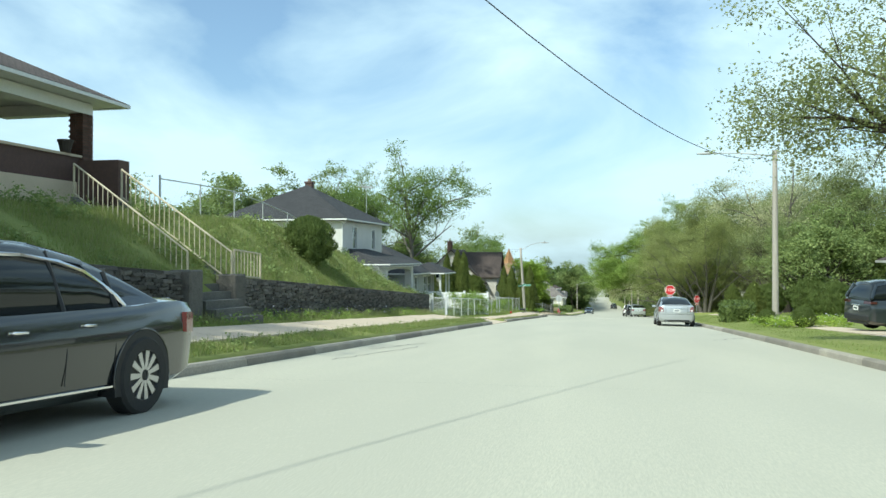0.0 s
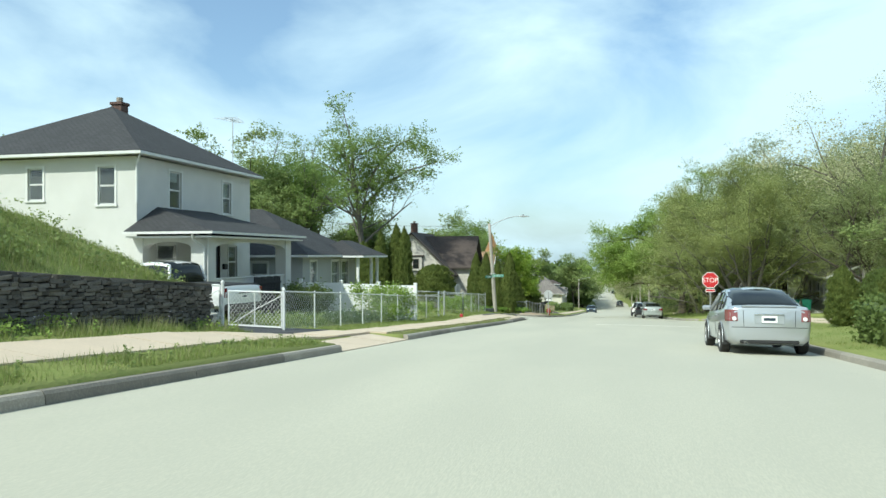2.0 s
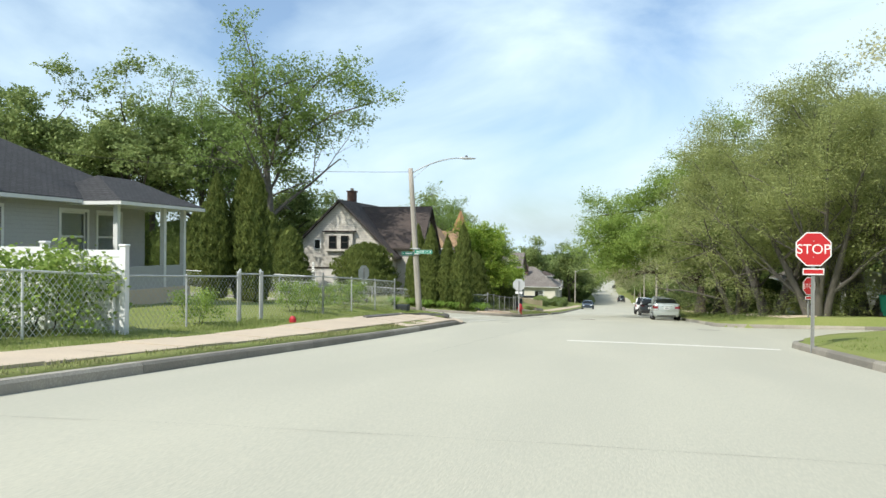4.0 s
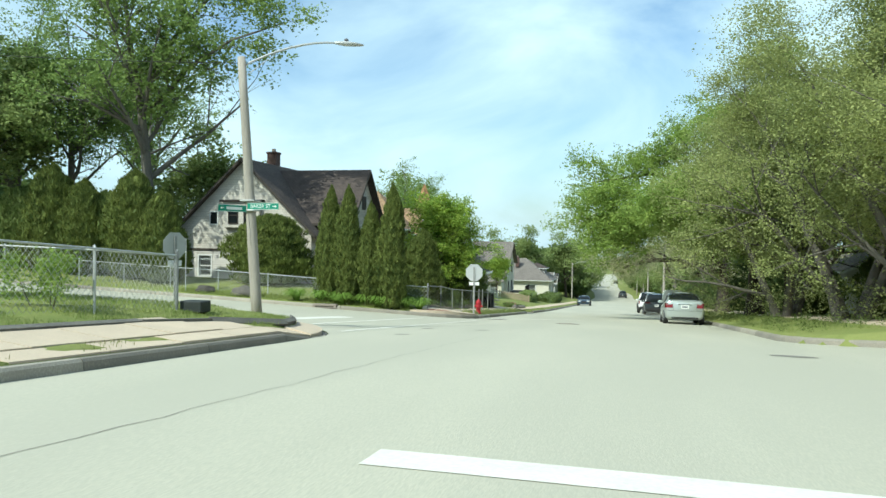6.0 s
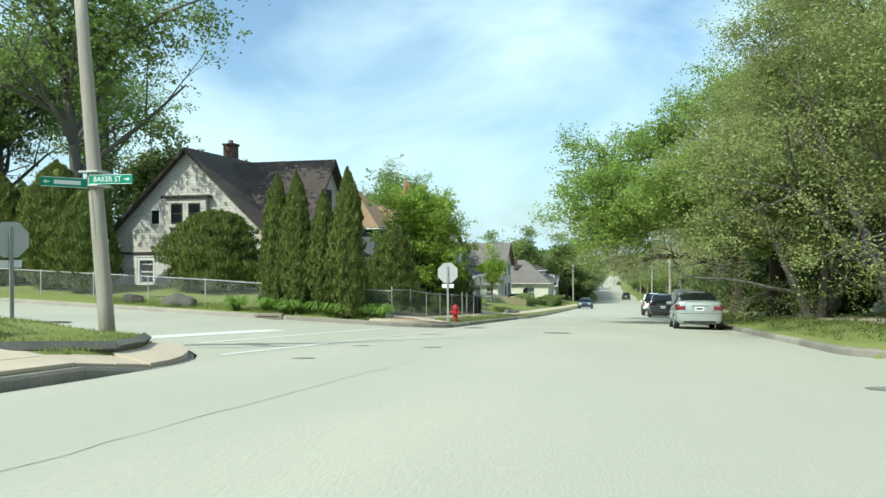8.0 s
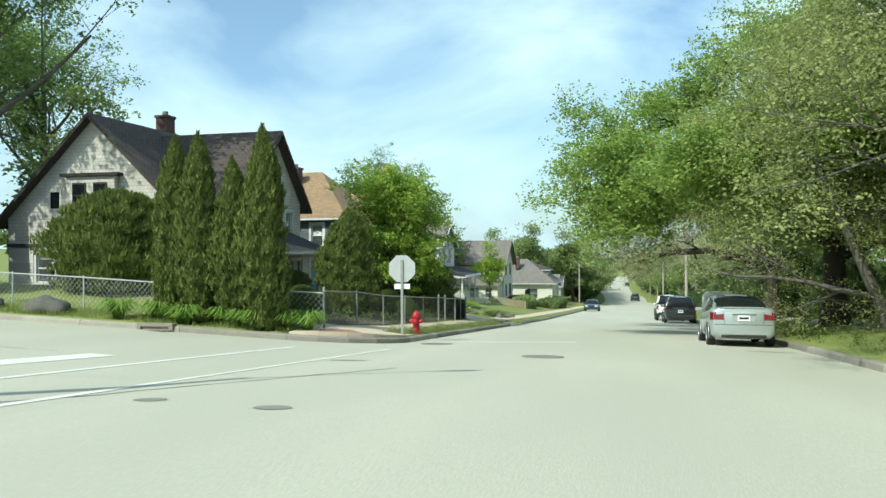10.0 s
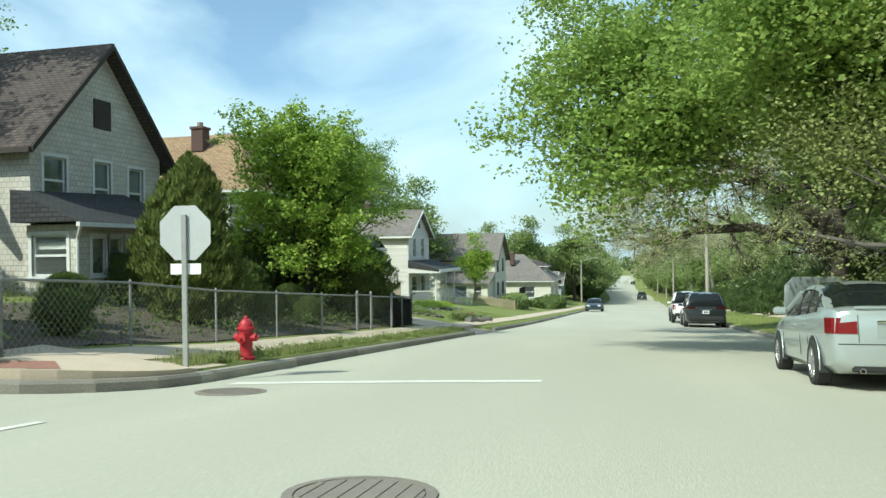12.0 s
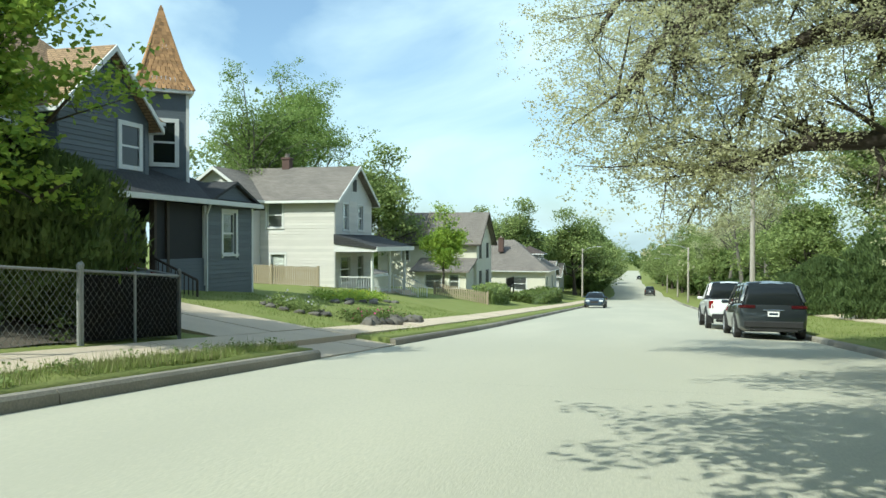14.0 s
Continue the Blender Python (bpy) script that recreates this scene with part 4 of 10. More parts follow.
def add_door(house, o, a, inn, u0, u1, z0, z1, material, trim=TRIM, lights=False):
    bm = bmesh.new()
    for b in ((u0 - 0.1, u0, z0, z1 + 0.1), (u1, u1 + 0.1, z0, z1 + 0.1), (u0, u1, z1, z1 + 0.1)):
        bars(bm, o, a, inn, *b, -0.025, 0.06)
    frame_ob = part("door", bm, trim, house)
    bm = bmesh.new()
    bars(bm, o, a, inn, u0, u1, z0, z1, 0.06, 0.1)
    if lights:
        for k in range(2):
            zz = z0 + 0.15 + k * (z1 - z0) * 0.5
            for b in ((u0 + 0.08, u1 - 0.08, zz, zz + 0.04), (u0 + 0.08, u1 - 0.08, zz + (z1 - z0) * 0.38, zz + (z1 - z0) * 0.38 + 0.04), (u0 + 0.08, u0 + 0.12, zz, zz + (z1 - z0) * 0.4), (u1 - 0.12, u1 - 0.08, zz, zz + (z1 - z0) * 0.4)):
                bars(bm, o, a, inn, *b, 0.04, 0.06)
    part("leaf", bm, material, frame_ob)
    bm = bmesh.new()
    tube(bm, [o + a * (u1 - 0.1) + inn * 0.06 + Vector((0, 0, z0 + 1.0)), o + a * (u1 - 0.1) + inn * 0.0 + Vector((0, 0, z0 + 1.0))], 0.03, 8)
    part("knob", bm, CHROME, frame_ob)


def hip_roof(house, x0, x1, y0, y1, ze, rise, over, material, ridge=0.0, fascia=TRIM, name="roof"):
    """A hipped roof; ridge: its length along the longer side."""
    X0, X1, Y0, Y1 = x0 - over, x1 + over, y0 - over, y1 + over
    cx, cy = (X0 + X1) / 2, (Y0 + Y1) / 2
    bm = bmesh.new()
    e = [bm.verts.new(p) for p in ((X0, Y0, ze), (X1, Y0, ze), (X1, Y1, ze), (X0, Y1, ze))]
    if ridge <= 0.05:
        t = bm.verts.new((cx, cy, ze + rise))
        for k in range(4):
            bm.faces.new((e[k], e[(k + 1) % 4], t))
    elif X1 - X0 >= Y1 - Y0:
        p, q = bm.verts.new((cx - ridge / 2, cy, ze + rise)), bm.verts.new((cx + ridge / 2, cy, ze + rise))
        bm.faces.new((e[0], e[1], q, p)), bm.faces.new((e[1], e[2], q)), bm.faces.new((e[2], e[3], p, q)), bm.faces.new((e[3], e[0], p))
    else:
        p, q = bm.verts.new((cx, cy - ridge / 2, ze + rise)), bm.verts.new((cx, cy + ridge / 2, ze + rise))
        bm.faces.new((e[0], e[1], p)), bm.faces.new((e[1], e[2], q, p)), bm.faces.new((e[2], e[3], q)), bm.faces.new((e[3], e[0], p, q))
    b = [bm.verts.new((v.co.x, v.co.y, ze - 0.02)) for v in e]
    for k in range(4):
        bm.faces.new((e[k], e[(k + 1) % 4], b[(k + 1) % 4], b[k]))
    bm.faces.new(b)
    roof = part(name, bm, material, house)
    uv_planar(roof)
    g = 0.03
    part("gutter", boxes((X0 - g, X1 + g, Y0 - g, Y0 + 0.1, ze - 0.125, ze - 0.025), (X0 - g, X1 + g, Y1 - 0.1, Y1 + g, ze - 0.125, ze - 0.025), (X0 - g, X0 + 0.1, Y0 + 0.1, Y1 - 0.1, ze - 0.125, ze - 0.025), (X1 - 0.1, X1 + g, Y0 + 0.1, Y1 - 0.1, ze - 0.125, ze - 0.025)), fascia, roof)
    part("soffit", boxes((X0 + 0.1, X1 - 0.1, Y0 + 0.1, Y1 - 0.1, ze - 0.1, ze - 0.06)), fascia, roof)
    return roof


def gable_roof(house, x0, x1, y0, y1, ze, rise, over, material, along="x", fascia=TRIM, wall=None, name="roof", thick=0.14, ends=(True, True)):
    """A gabled roof with its ridge along x or y, and the gable walls under it."""
    if along == "x":
        a0, a1, b0, b1 = x0, x1, y0, y1
        def at(a, b, z):
            return (a, b, z)
    else:
        a0, a1, b0, b1 = y0, y1, x0, x1
        def at(a, b, z):
            return (b, a, z)
    c, half = (b0 + b1) / 2, (b1 - b0) / 2
    k = rise / half
    A0, A1 = a0 - over, a1 + over
    bm = bmesh.new()
    for s in (-1, 1):
        eb, ez = c + s * (half + over), ze - over * k
        lo = [(A0, eb, ez), (A1, eb, ez), (A1, c, ze + rise), (A0, c, ze + rise)]
        top = [bm.verts.new(at(a, b, z + thick)) for a, b, z in lo]
        bot = [bm.verts.new(at(a, b, z)) for a, b, z in lo]
        bm.faces.new(top)
        bm.faces.new(bot[::-1])
        for i in range(4):
            bm.faces.new((top[i], top[(i + 1) % 4], bot[(i + 1) % 4], bot[i]))
    roof = part(name, bm, material, house)
    uv_planar(roof)
    for A in (A0 - 0.03, A1 + 0.03):
        for s in (-1, 1):
            eb, ez = c + s * (half + over), ze - over * k
            w = 0.17
            bm = bmesh.new()
            pts = [(eb, ez + thick * 0.9), (c, ze + rise + thick * 0.9), (c, ze + rise + thick * 0.9 - w), (eb, ez + thick * 0.9 - w)]
            lo = [bm.verts.new(at(A - 0.025, b, z)) for b, z in pts]
            hi = [bm.verts.new(at(A + 0.025, b, z)) for b, z in pts]
            bm.faces.new(lo), bm.faces.new(hi[::-1])
            for i in range(4):
                bm.faces.new((lo[i], lo[(i + 1) % 4], hi[(i + 1) % 4], hi[i]))
            part("bargeboard", bm, fascia, roof)
    for s in (-1, 1):
        eb, ez = c + s * (half + over + 0.03), ze - over * k
        lo = [at(A0, eb - 0.05, ez - 0.02), at(A1, eb + 0.05, ez + 0.1)]
        bm = bmesh.new()
        box(bm, min(lo[0][0], lo[1][0]), max(lo[0][0], lo[1][0]), min(lo[0][1], lo[1][1]), max(lo[0][1], lo[1][1]), ez - 0.03, ez + 0.1)
        part("gutter", bm, fascia, roof)
    if wall:
        for a, on in ((a0, ends[0]), (a1 - 0.2, ends[1])):
            if not on:
                continue
            bm = bmesh.new()
            prism(bm, [(b0 + 0.0, ze), (b1, ze), (c, ze + rise)], a, a + 0.2, "x" if along == "x" else "y")
            part("gable", bm, wall, house)
    return roof


def body(house, x0, x1, y0, y1, z0, z1, material, openings=(), faces="ESNW", thick=0.2):
    """Four walls with openings (face, u from the corner, z, width, height, kind, option); a floor and ceiling behind,
    coloured dark like unlit rooms.
    """
    for fc in faces:
        o, a, inn, length = face_frame(x0, x1, y0, y1, fc)
        holes = []
        for op in openings:
            if op[0] == fc:
                holes.append((op[1], op[1] + op[3], op[2], op[2] + op[4]))
        bm = bmesh.new()
        wall_panel(bm, length, z0, z1, holes, thick, lambda u, d, z: o + a * u + inn * d + Vector((0, 0, z)), thick if fc in "SN" else 0.0)
        part("wall", bm, material, house)
        for op in openings:
            if op[0] != fc:
                continue
            kind = op[5]
            u0, u1, w0, w1 = op[1], op[1] + op[3], op[2], op[2] + op[4]
            if kind == "window":
                add_window(house, o, a, inn, u0, u1, w0, w1, *(op[6:] or ()))
            elif kind == "door":
                add_door(house, o, a, inn, u0, u1, w0, w1, *op[6:])
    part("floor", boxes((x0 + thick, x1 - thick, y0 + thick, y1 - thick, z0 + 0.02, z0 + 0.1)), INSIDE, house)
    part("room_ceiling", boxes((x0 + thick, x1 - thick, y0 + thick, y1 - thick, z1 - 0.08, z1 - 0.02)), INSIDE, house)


def chimney(house, x, y, z0, z1, w=0.55, material=BRICK_CHIMNEY):
    bm = boxes((x - w / 2, x + w / 2, y - w / 2, y + w / 2, z0, z1 - 0.12), (x - w / 2 - 0.05, x + w / 2 + 0.05, y - w / 2 - 0.05, y + w / 2 + 0.05, z1 - 0.12, z1), bevel=0.01)
    ch = part("chimney", bm, material, house)
    bm = bmesh.new()
    lathe(bm, [(0.14, z1), (0.14, z1 + 0.22), (0.1, z1 + 0.22), (0.1, z1)], 10, centre=(x, y, 0))
    part("flue", bm, IRON, ch)


def downpipe(house, pts):
    bm = bmesh.new()
    tube(bm, pts, 0.04, 8)
    part("downpipe", bm, TRIM, house)


def stair_flight(parent, n, width, rise, going, material, base, direction, name="step"):
    """Steps that climb along a direction from a base point."""
    d = Vector(direction).normalized()
    s = Vector((-d.y, d.x, 0))
    b = Vector(base)
    for i in range(n):
        bm = bmesh.new()
        p0 = b + d * going * i
        c = [p0 - s * width / 2, p0 + s * width / 2, p0 + s * width / 2 + d * (going + 0.03), p0 - s * width / 2 + d * (going + 0.03)]
        top = [bm.verts.new(v + Vector((0, 0, rise * (i + 1)))) for v in c]
        bot = [bm.verts.new(v + Vector((0, 0, rise * (i - 1) - 0.3))) for v in c]
        bm.faces.new(top), bm.faces.new(bot[::-1])
        for k in range(4):
            bm.faces.new((top[k], top[(k + 1) % 4], bot[(k + 1) % 4], bot[k]))
        part(name, bm, material, parent)


def railing(parent, p, q, height, material, gap=0.12, r=0.014, bottom=0.08, name="railing", square=False):
    """A rail with balusters between two points; each baluster is a part of it."""
    p, q = Vector(p), Vector(q)
    bm = bmesh.new()
    for h in (height, bottom):
        tube(bm, [p + Vector((0, 0, h)), q + Vector((0, 0, h))], r * 1.5, 6)
    top = part(name, bm, material, parent)
    n = max(2, int((q - p).length / gap))
    for i in range(n + 1):
        b = p.lerp(q, i / n)
        rr = r * (1.8 if i in (0, n) else 0.8)
        bm = bmesh.new()
        tube(bm, [b + Vector((0, 0, 0 if i in (0, n) else bottom)), b + Vector((0, 0, height))], rr, 4 if square else 5)
        part("baluster", bm, material, top)
    return top


def stucco_house():
    zb = -2.1
    X0, X1, Y0, Y1 = -25.4, -16.95, 47.5, 56.4
    h = thing("stucco_house", (X0 + X1) / 2, (Y0 + Y1) / 2, zb, "two-storey white stucco house with a dark hipped roof and arched porch", "house")
    h.matrix_basis = Matrix.Identity(4)
    body(h, X0, X1, Y0, Y1, zb, 3.5, STUCCO, [
        ("E", 2.1, 1.72, 0.85, 1.45, "window", TRIM, 0.25), ("E", 6.3, 1.72, 0.75, 1.4, "window", TRIM, 0.5),
        ("S", 6.85, 1.75, 0.7, 1.4, "window", TRIM, 0.0), ("S", 3.85, 1.95, 0.65, 1.2, "window", TRIM, 0.0),
        ("E", 5.15, -1.7, 0.9, 2.0, "door", DOOR_DARK), ("E", 6.8, -1.15, 0.8, 1.45, "window", TRIM, 0.35), ("E", 1.3, -0.85, 1.25, 1.15, "window", TRIM, 0.2)])
    hip_roof(h, X0, X1, Y0, Y1, 3.66, 2.65, 0.45, ROOF_DARK)
    chimney(h, -21.25, 52.6, 5.6, 6.6, 0.5)
    # porch with stout stucco piers, flat arches and a low hipped roof
    P0, P1, PY0, PY1 = -16.95, -13.95, 47.25, 54.35
    porch = part("porch_floor", boxes((P0, P1, PY0, PY1, -2.7, -1.72), bevel=0.02), STUCCO, h)
    for x0, x1, y0, y1 in ((P1 - 0.68, P1, PY0, PY0 + 0.55), (P1 - 0.5, P1, PY1 - 0.55, PY1), (P0 + 0.003, P0 + 0.42, PY0, PY0 + 0.4)):
        part("porch_pier", boxes((x0, x1, y0, y1, -1.72, 0.5), bevel=0.015), STUCCO, porch)

    def arch(axis, fixed, a, b):
        bm = bmesh.new()
        c, half = (a + b) / 2, (b - a) / 2
        pts = [(b, 0.5), (a, 0.5)]
        for k in range(21):
            t = math.pi * k / 20
            pts.append((c - half * math.cos(t), -0.05 + 0.42 * math.sin(t) ** 0.45))
        prism(bm, pts, fixed - 0.17, fixed + 0.17, axis)
        part("porch_arch", bm, STUCCO, porch)
    arch("x", P1 - 0.22, PY0 + 0.55, PY1 - 0.55)
    arch("y", PY0 + 0.22, P0 + 0.42, P1 - 0.68)
    part("porch_parapet", boxes((P1 - 0.36, P1 - 0.1, PY0 + 0.55, PY1 - 0.55, -1.72, -1.02), bevel=0.02), STUCCO, porch)
    part("coping", boxes((P1 - 0.4, P1 - 0.06, PY0 + 0.552, PY1 - 0.552, -1.02, -0.95), bevel=0.015), STUCCO, porch)
    bm = bmesh.new()
    X, o = P1 + 0.45, 0.45
    S0, S1 = PY0 - o - 0.1, PY1 + o + 0.1
    e = [(P0 + 0.003, S0, 0.72), (X, S0, 0.72), (X, S1, 0.72), (P0 + 0.003, S1, 0.72)]
    t = [(P0 + 0.003, S0 + 2.1, 1.72), (P0 + 0.003, S1 - 2.1, 1.72)]
    ev, tv = [bm.verts.new(p) for p in e], [bm.verts.new(p) for p in t]
    bm.faces.new((ev[0], ev[1], tv[0])), bm.faces.new((ev[1], ev[2], tv[1], tv[0])), bm.faces.new((ev[2], ev[3], tv[1])), bm.faces.new(ev[::-1]), bm.faces.new((ev[3], ev[0], tv[0], tv[1]))
    r = part("porch_roof", bm, ROOF_DARK, h)
    uv_planar(r)
    part("gutter", boxes((P0, X + 0.03, S0 - 0.03, S0 + 0.1, 0.63, 0.715), (X - 0.1, X + 0.03, S0 + 0.1, S1 - 0.1, 0.63, 0.715), (P0, X + 0.03, S1 - 0.1, S1 + 0.03, 0.63, 0.715)), TRIM, r)
    part("soffit", boxes((P0, X - 0.1, S0 + 0.1, S1 - 0.1, 0.5, 0.56)), TRIM, r)
    downpipe(h, [(X - 0.75, S0 + 0.02, 0.6), (X - 0.78, S0 + 0.1, 0.45), (P1 - 0.12, PY0 - 0.06, 0.15), (P1 - 0.12, PY0 - 0.06, -1.9)])
    downpipe(h, [(-16.6, Y0 - 0.3, 3.5), (-16.9, Y0 - 0.07, 3.2), (-16.9, Y0 - 0.07, 1.8)])
    # house number plate above the door, as a plain bar
    part("number_plate", boxes((-16.949, -16.93, 52.75, 53.35, 0.38, 0.47)), BLACK_TRIM, h)
    part("mailbox", boxes((-16.949, -16.82, 53.75, 54.05, -0.75, -0.5), bevel=0.02), BLACK_TRIM, h)
    # aerial mast at the rear gable
    an = thing("tv_aerial", -18.7, 58.0, 0, "tall thin television aerial on a steel mast", "aerial")
    an.matrix_basis = Matrix.Identity(4)
    bm = bmesh.new()
    for dx, dy in ((0.12, 0), (-0.12, 0), (0, 0.16)):
        tube(bm, [(-18.7 + dx, 58.05 + dy, ground_z(-18.7, 58.05) - 0.05), (-18.7 + dx * 0.5, 58.05 + dy * 0.5, 4.2)], 0.02, 5)
    for k in range(14):
        z = -1.2 + k * 0.4
        tube(bm, [(-18.58, 58.05, z), (-18.82, 58.05, z + 0.2), (-18.7, 58.2, z + 0.3), (-18.58, 58.05, z + 0.4)], 0.008, 4)
    part("lattice_mast", bm, GALV, an)
    bm = bmesh.new()
    tube(bm, [(-18.7, 58.05, 4.0), (-18.7, 58.05, 6.75)], 0.022, 6)
    part("pole", bm, GALV, an)
    bm = bmesh.new()
    tube(bm, [(-18.7, 57.25, 6.65), (-18.7, 58.85, 6.65)], 0.014, 5)
    boom = part("boom", bm, GALV, an)
    for k in range(8):
        y = 57.3 + k * 0.21
        w = 0.62 - 0.05 * k
        bm = bmesh.new()
        tube(bm, [(-18.7 - w, y, 6.65), (-18.7 + w, y, 6.65)], 0.009, 4)
        part("aerial_element", bm, GALV, boom)


def bungalow():
    zb = -3.1
    X0, X1, Y0, Y1 = -25.0, -15.2, 58.6, 66.6
    h = thing("bungalow", 0, 0, 0, "low grey bungalow with a dark hipped roof and porch", "house")
    body(h, X0, X1, Y0, Y1, zb, -0.2, SIDING_GREY, [
        ("E", 1.0, -1.7, 0.8, 1.25, "window", TRIM, 0.3), ("E", 4.0, -1.9, 1.1, 1.45, "window", TRIM, 0.9), ("E", 5.6, -1.9, 1.1, 1.45, "window", TRIM, 0.9),
        ("S", 2.0, -1.7, 0.9, 1.2, "window", TRIM, 0.3), ("S", 7.0, -1.7, 0.9, 1.2, "window", TRIM, 0.3)])
    hip_roof(h, X0, X1, Y0, Y1, -0.1, 2.55, 0.5, ROOF_DARK, ridge=1.6)
    Y = 63.2
    hip_roof(h, -16.6, -13.8, Y, 67.0, -0.14, 0.85, 0.35, ROOF_DARK, ridge=1.8, name="porch_roof")
    for y in (Y + 0.15, 65.7, 66.85):
        part("porch_post", boxes((-14.0, -13.86, y - 0.07, y + 0.07, -2.9, -0.24)), TRIM, h)
    part("porch_floor", boxes((-15.2, -13.75, Y, 67.0, -3.3, -2.75)), CONCRETE, h)
    part("porch_parapet", boxes((-13.96, -13.86, Y + 0.22, 65.62, -2.75, -2.05), (-13.96, -13.86, 65.78, 66.77, -2.75, -2.05)), SIDING_GREY, h)
    chimney(h, -18.5, 58.45, -0.2, 2.0, 0.45, STUCCO)


def shingled_house():
    zb = -6.0
    h = thing("shingled_house", 0, 0, 0, "old two-storey house with weathered shingle gables and brown roof", "house")
    # street wing, gable to the street
    X0, X1, Y0, Y1 = -21.0, -14.5, 100.2, 105.6
    body(h, X0, X1, Y0, Y1, zb, -1.15, SHINGLE_WALL, [
        ("E", 0.45, -2.75, 0.8, 1.2, "window", TRIM, 0.0), ("E", 2.35, -3.0, 0.68, 1.5, "window", TRIM, 0.95), ("E", 3.85, -3.0, 0.68, 1.45, "window", TRIM, 0.5)], faces="ESNW")
    gable_roof(h, X0, X1, Y0, Y1, -1.15, 2.85, 0.38, ROOF_BROWN, "x", WOOD_DARK, SHINGLE_WALL)
    part("attic_window", boxes((-14.5, -14.46, 102.55, 103.25, -0.55, 0.25)), WOOD_DARK, h)
    # side wing, gable to the side street
    x0, x1, y0, y1 = -24.4, -16.2, 99.0, 108.0
    lower = [("S", 1.35, -4.5, 0.75, 1.15, "window", TRIM, 0.2), ("S", 4.9, -4.5, 1.2, 1.2, "window", TRIM, 0.2)]
    body(h, x0, x1, y0, y1, -5.7, -1.9, SHINGLE_WALL, lower, faces="ESNW")
    gable_roof(h, x0, x1, y0, y1, -1.9, 3.95, 0.4, ROOF_BROWN, "y", WOOD_DARK, SHINGLE_WALL)
    lap_boards(h, x0, x1, y0, y1, -5.4, -3.05, lower, "S", BOARD_CREAM, 0.13)
    part("belt_board", boxes((x0 - 0.02, x1 + 0.02, y0 - 0.07, y0 - 0.002, -3.05, -2.93)), WOOD_DARK, h)
    # paired window bay in the side gable
    part("bay", boxes((-21.4, -19.2, y0 - 0.28, y0 - 0.032, -1.75, -0.3), bevel=0.02), SHINGLE_WALL, h)
    o, a, inn, ln = Vector((-21.4, y0 - 0.285, 0)), Vector((1, 0, 0)), Vector((0, 1, 0)), 2.2
    for u in (0.3, 1.25):
        bm = bmesh.new()
        bars(bm, o, a, inn, u, u + 0.62, -1.55, -0.55, -0.03, -0.002)
        w = part("window", bm, WOOD_DARK, h)
        bm = bmesh.new()
        bars(bm, o, a, inn, u + 0.06, u + 0.56, -1.48, -1.08, -0.045, -0.032)
        bars(bm, o, a, inn, u + 0.06, u + 0.56, -1.02, -0.62, -0.045, -0.032)
        part("pane", bm, CAR_GLASS, w)
    part("bay_roof", boxes((-21.6, -19.0, y0 - 0.4, y0, -0.3, -0.18)), ROOF_BROWN, h)
    bm = bmesh.new()
    bars(bm, Vector((-24.4, y0 - 0.005, 0)), a, inn, 2.0, 2.55, -1.6, -0.8, -0.03, -0.003)
    part("window", bm, TRIM, h)
    bm = bmesh.new()
    bars(bm, Vector((-24.4, y0 - 0.005, 0)), a, inn, 2.07, 2.48, -1.53, -0.87, -0.045, -0.032)
    part("pane", bm, CAR_GLASS, h)
    chimney(h, -22.0, 106.4, 0.5, 3.4, 0.65)
    # enclosed front porch with a lean-to roof
    px0, px1, py0, py1 = -14.5, -12.9, 99.9, 104.4
    body(h, px0, px1, py0, py1, zb, -3.35, SHINGLE_WALL, [
        ("E", 0.5, -4.6, 0.55, 0.95, "window", TRIM, 0, False), ("E", 1.12, -4.6, 0.55, 0.95, "window", TRIM, 0, False), ("E", 1.74, -4.6, 0.55, 0.95, "window", TRIM, 0, False),
        ("E", 3.15, -5.45, 0.8, 1.75, "door", DOOR_BLUE, TRIM, True), ("S", 0.3, -4.6, 1.0, 1.0, "window", TRIM, 0.3)], faces="ESN", thick=0.15)
    bm = bmesh.new()
    e = [(px0 + 0.003, py0 - 0.35, -3.3), (px1 + 0.35, py0 - 0.35, -3.3), (px1 + 0.35, py1 + 0.35, -3.3), (px0 + 0.003, py1 + 0.35, -3.3), (px0 + 0.003, py0 - 0.35, -2.5), (px0 + 0.003, py1 - 0.6, -2.35)]
    v = [bm.verts.new(p) for p in e]
    bm.faces.new((v[1], v[2], v[5], v[4])), bm.faces.new((v[0], v[1], v[4])), bm.faces.new((v[2], v[3], v[5])), bm.faces.new((v[3], v[2], v[1], v[0])), bm.faces.new((v[0], v[4], v[5], v[3]))
    uv_planar(part("porch_roof", bm, ROOF_DARK, h))
    part("gutter", boxes((px1 + 0.28, px1 + 0.38, py0 - 0.38, py1 + 0.38, -3.42, -3.31)), TRIM, h)
    downpipe(h, [(px1 + 0.3, py0 - 0.25, -3.4), (px1 + 0.08, py0 - 0.1, -3.7), (px1 + 0.08, py0 - 0.1, -5.8)])


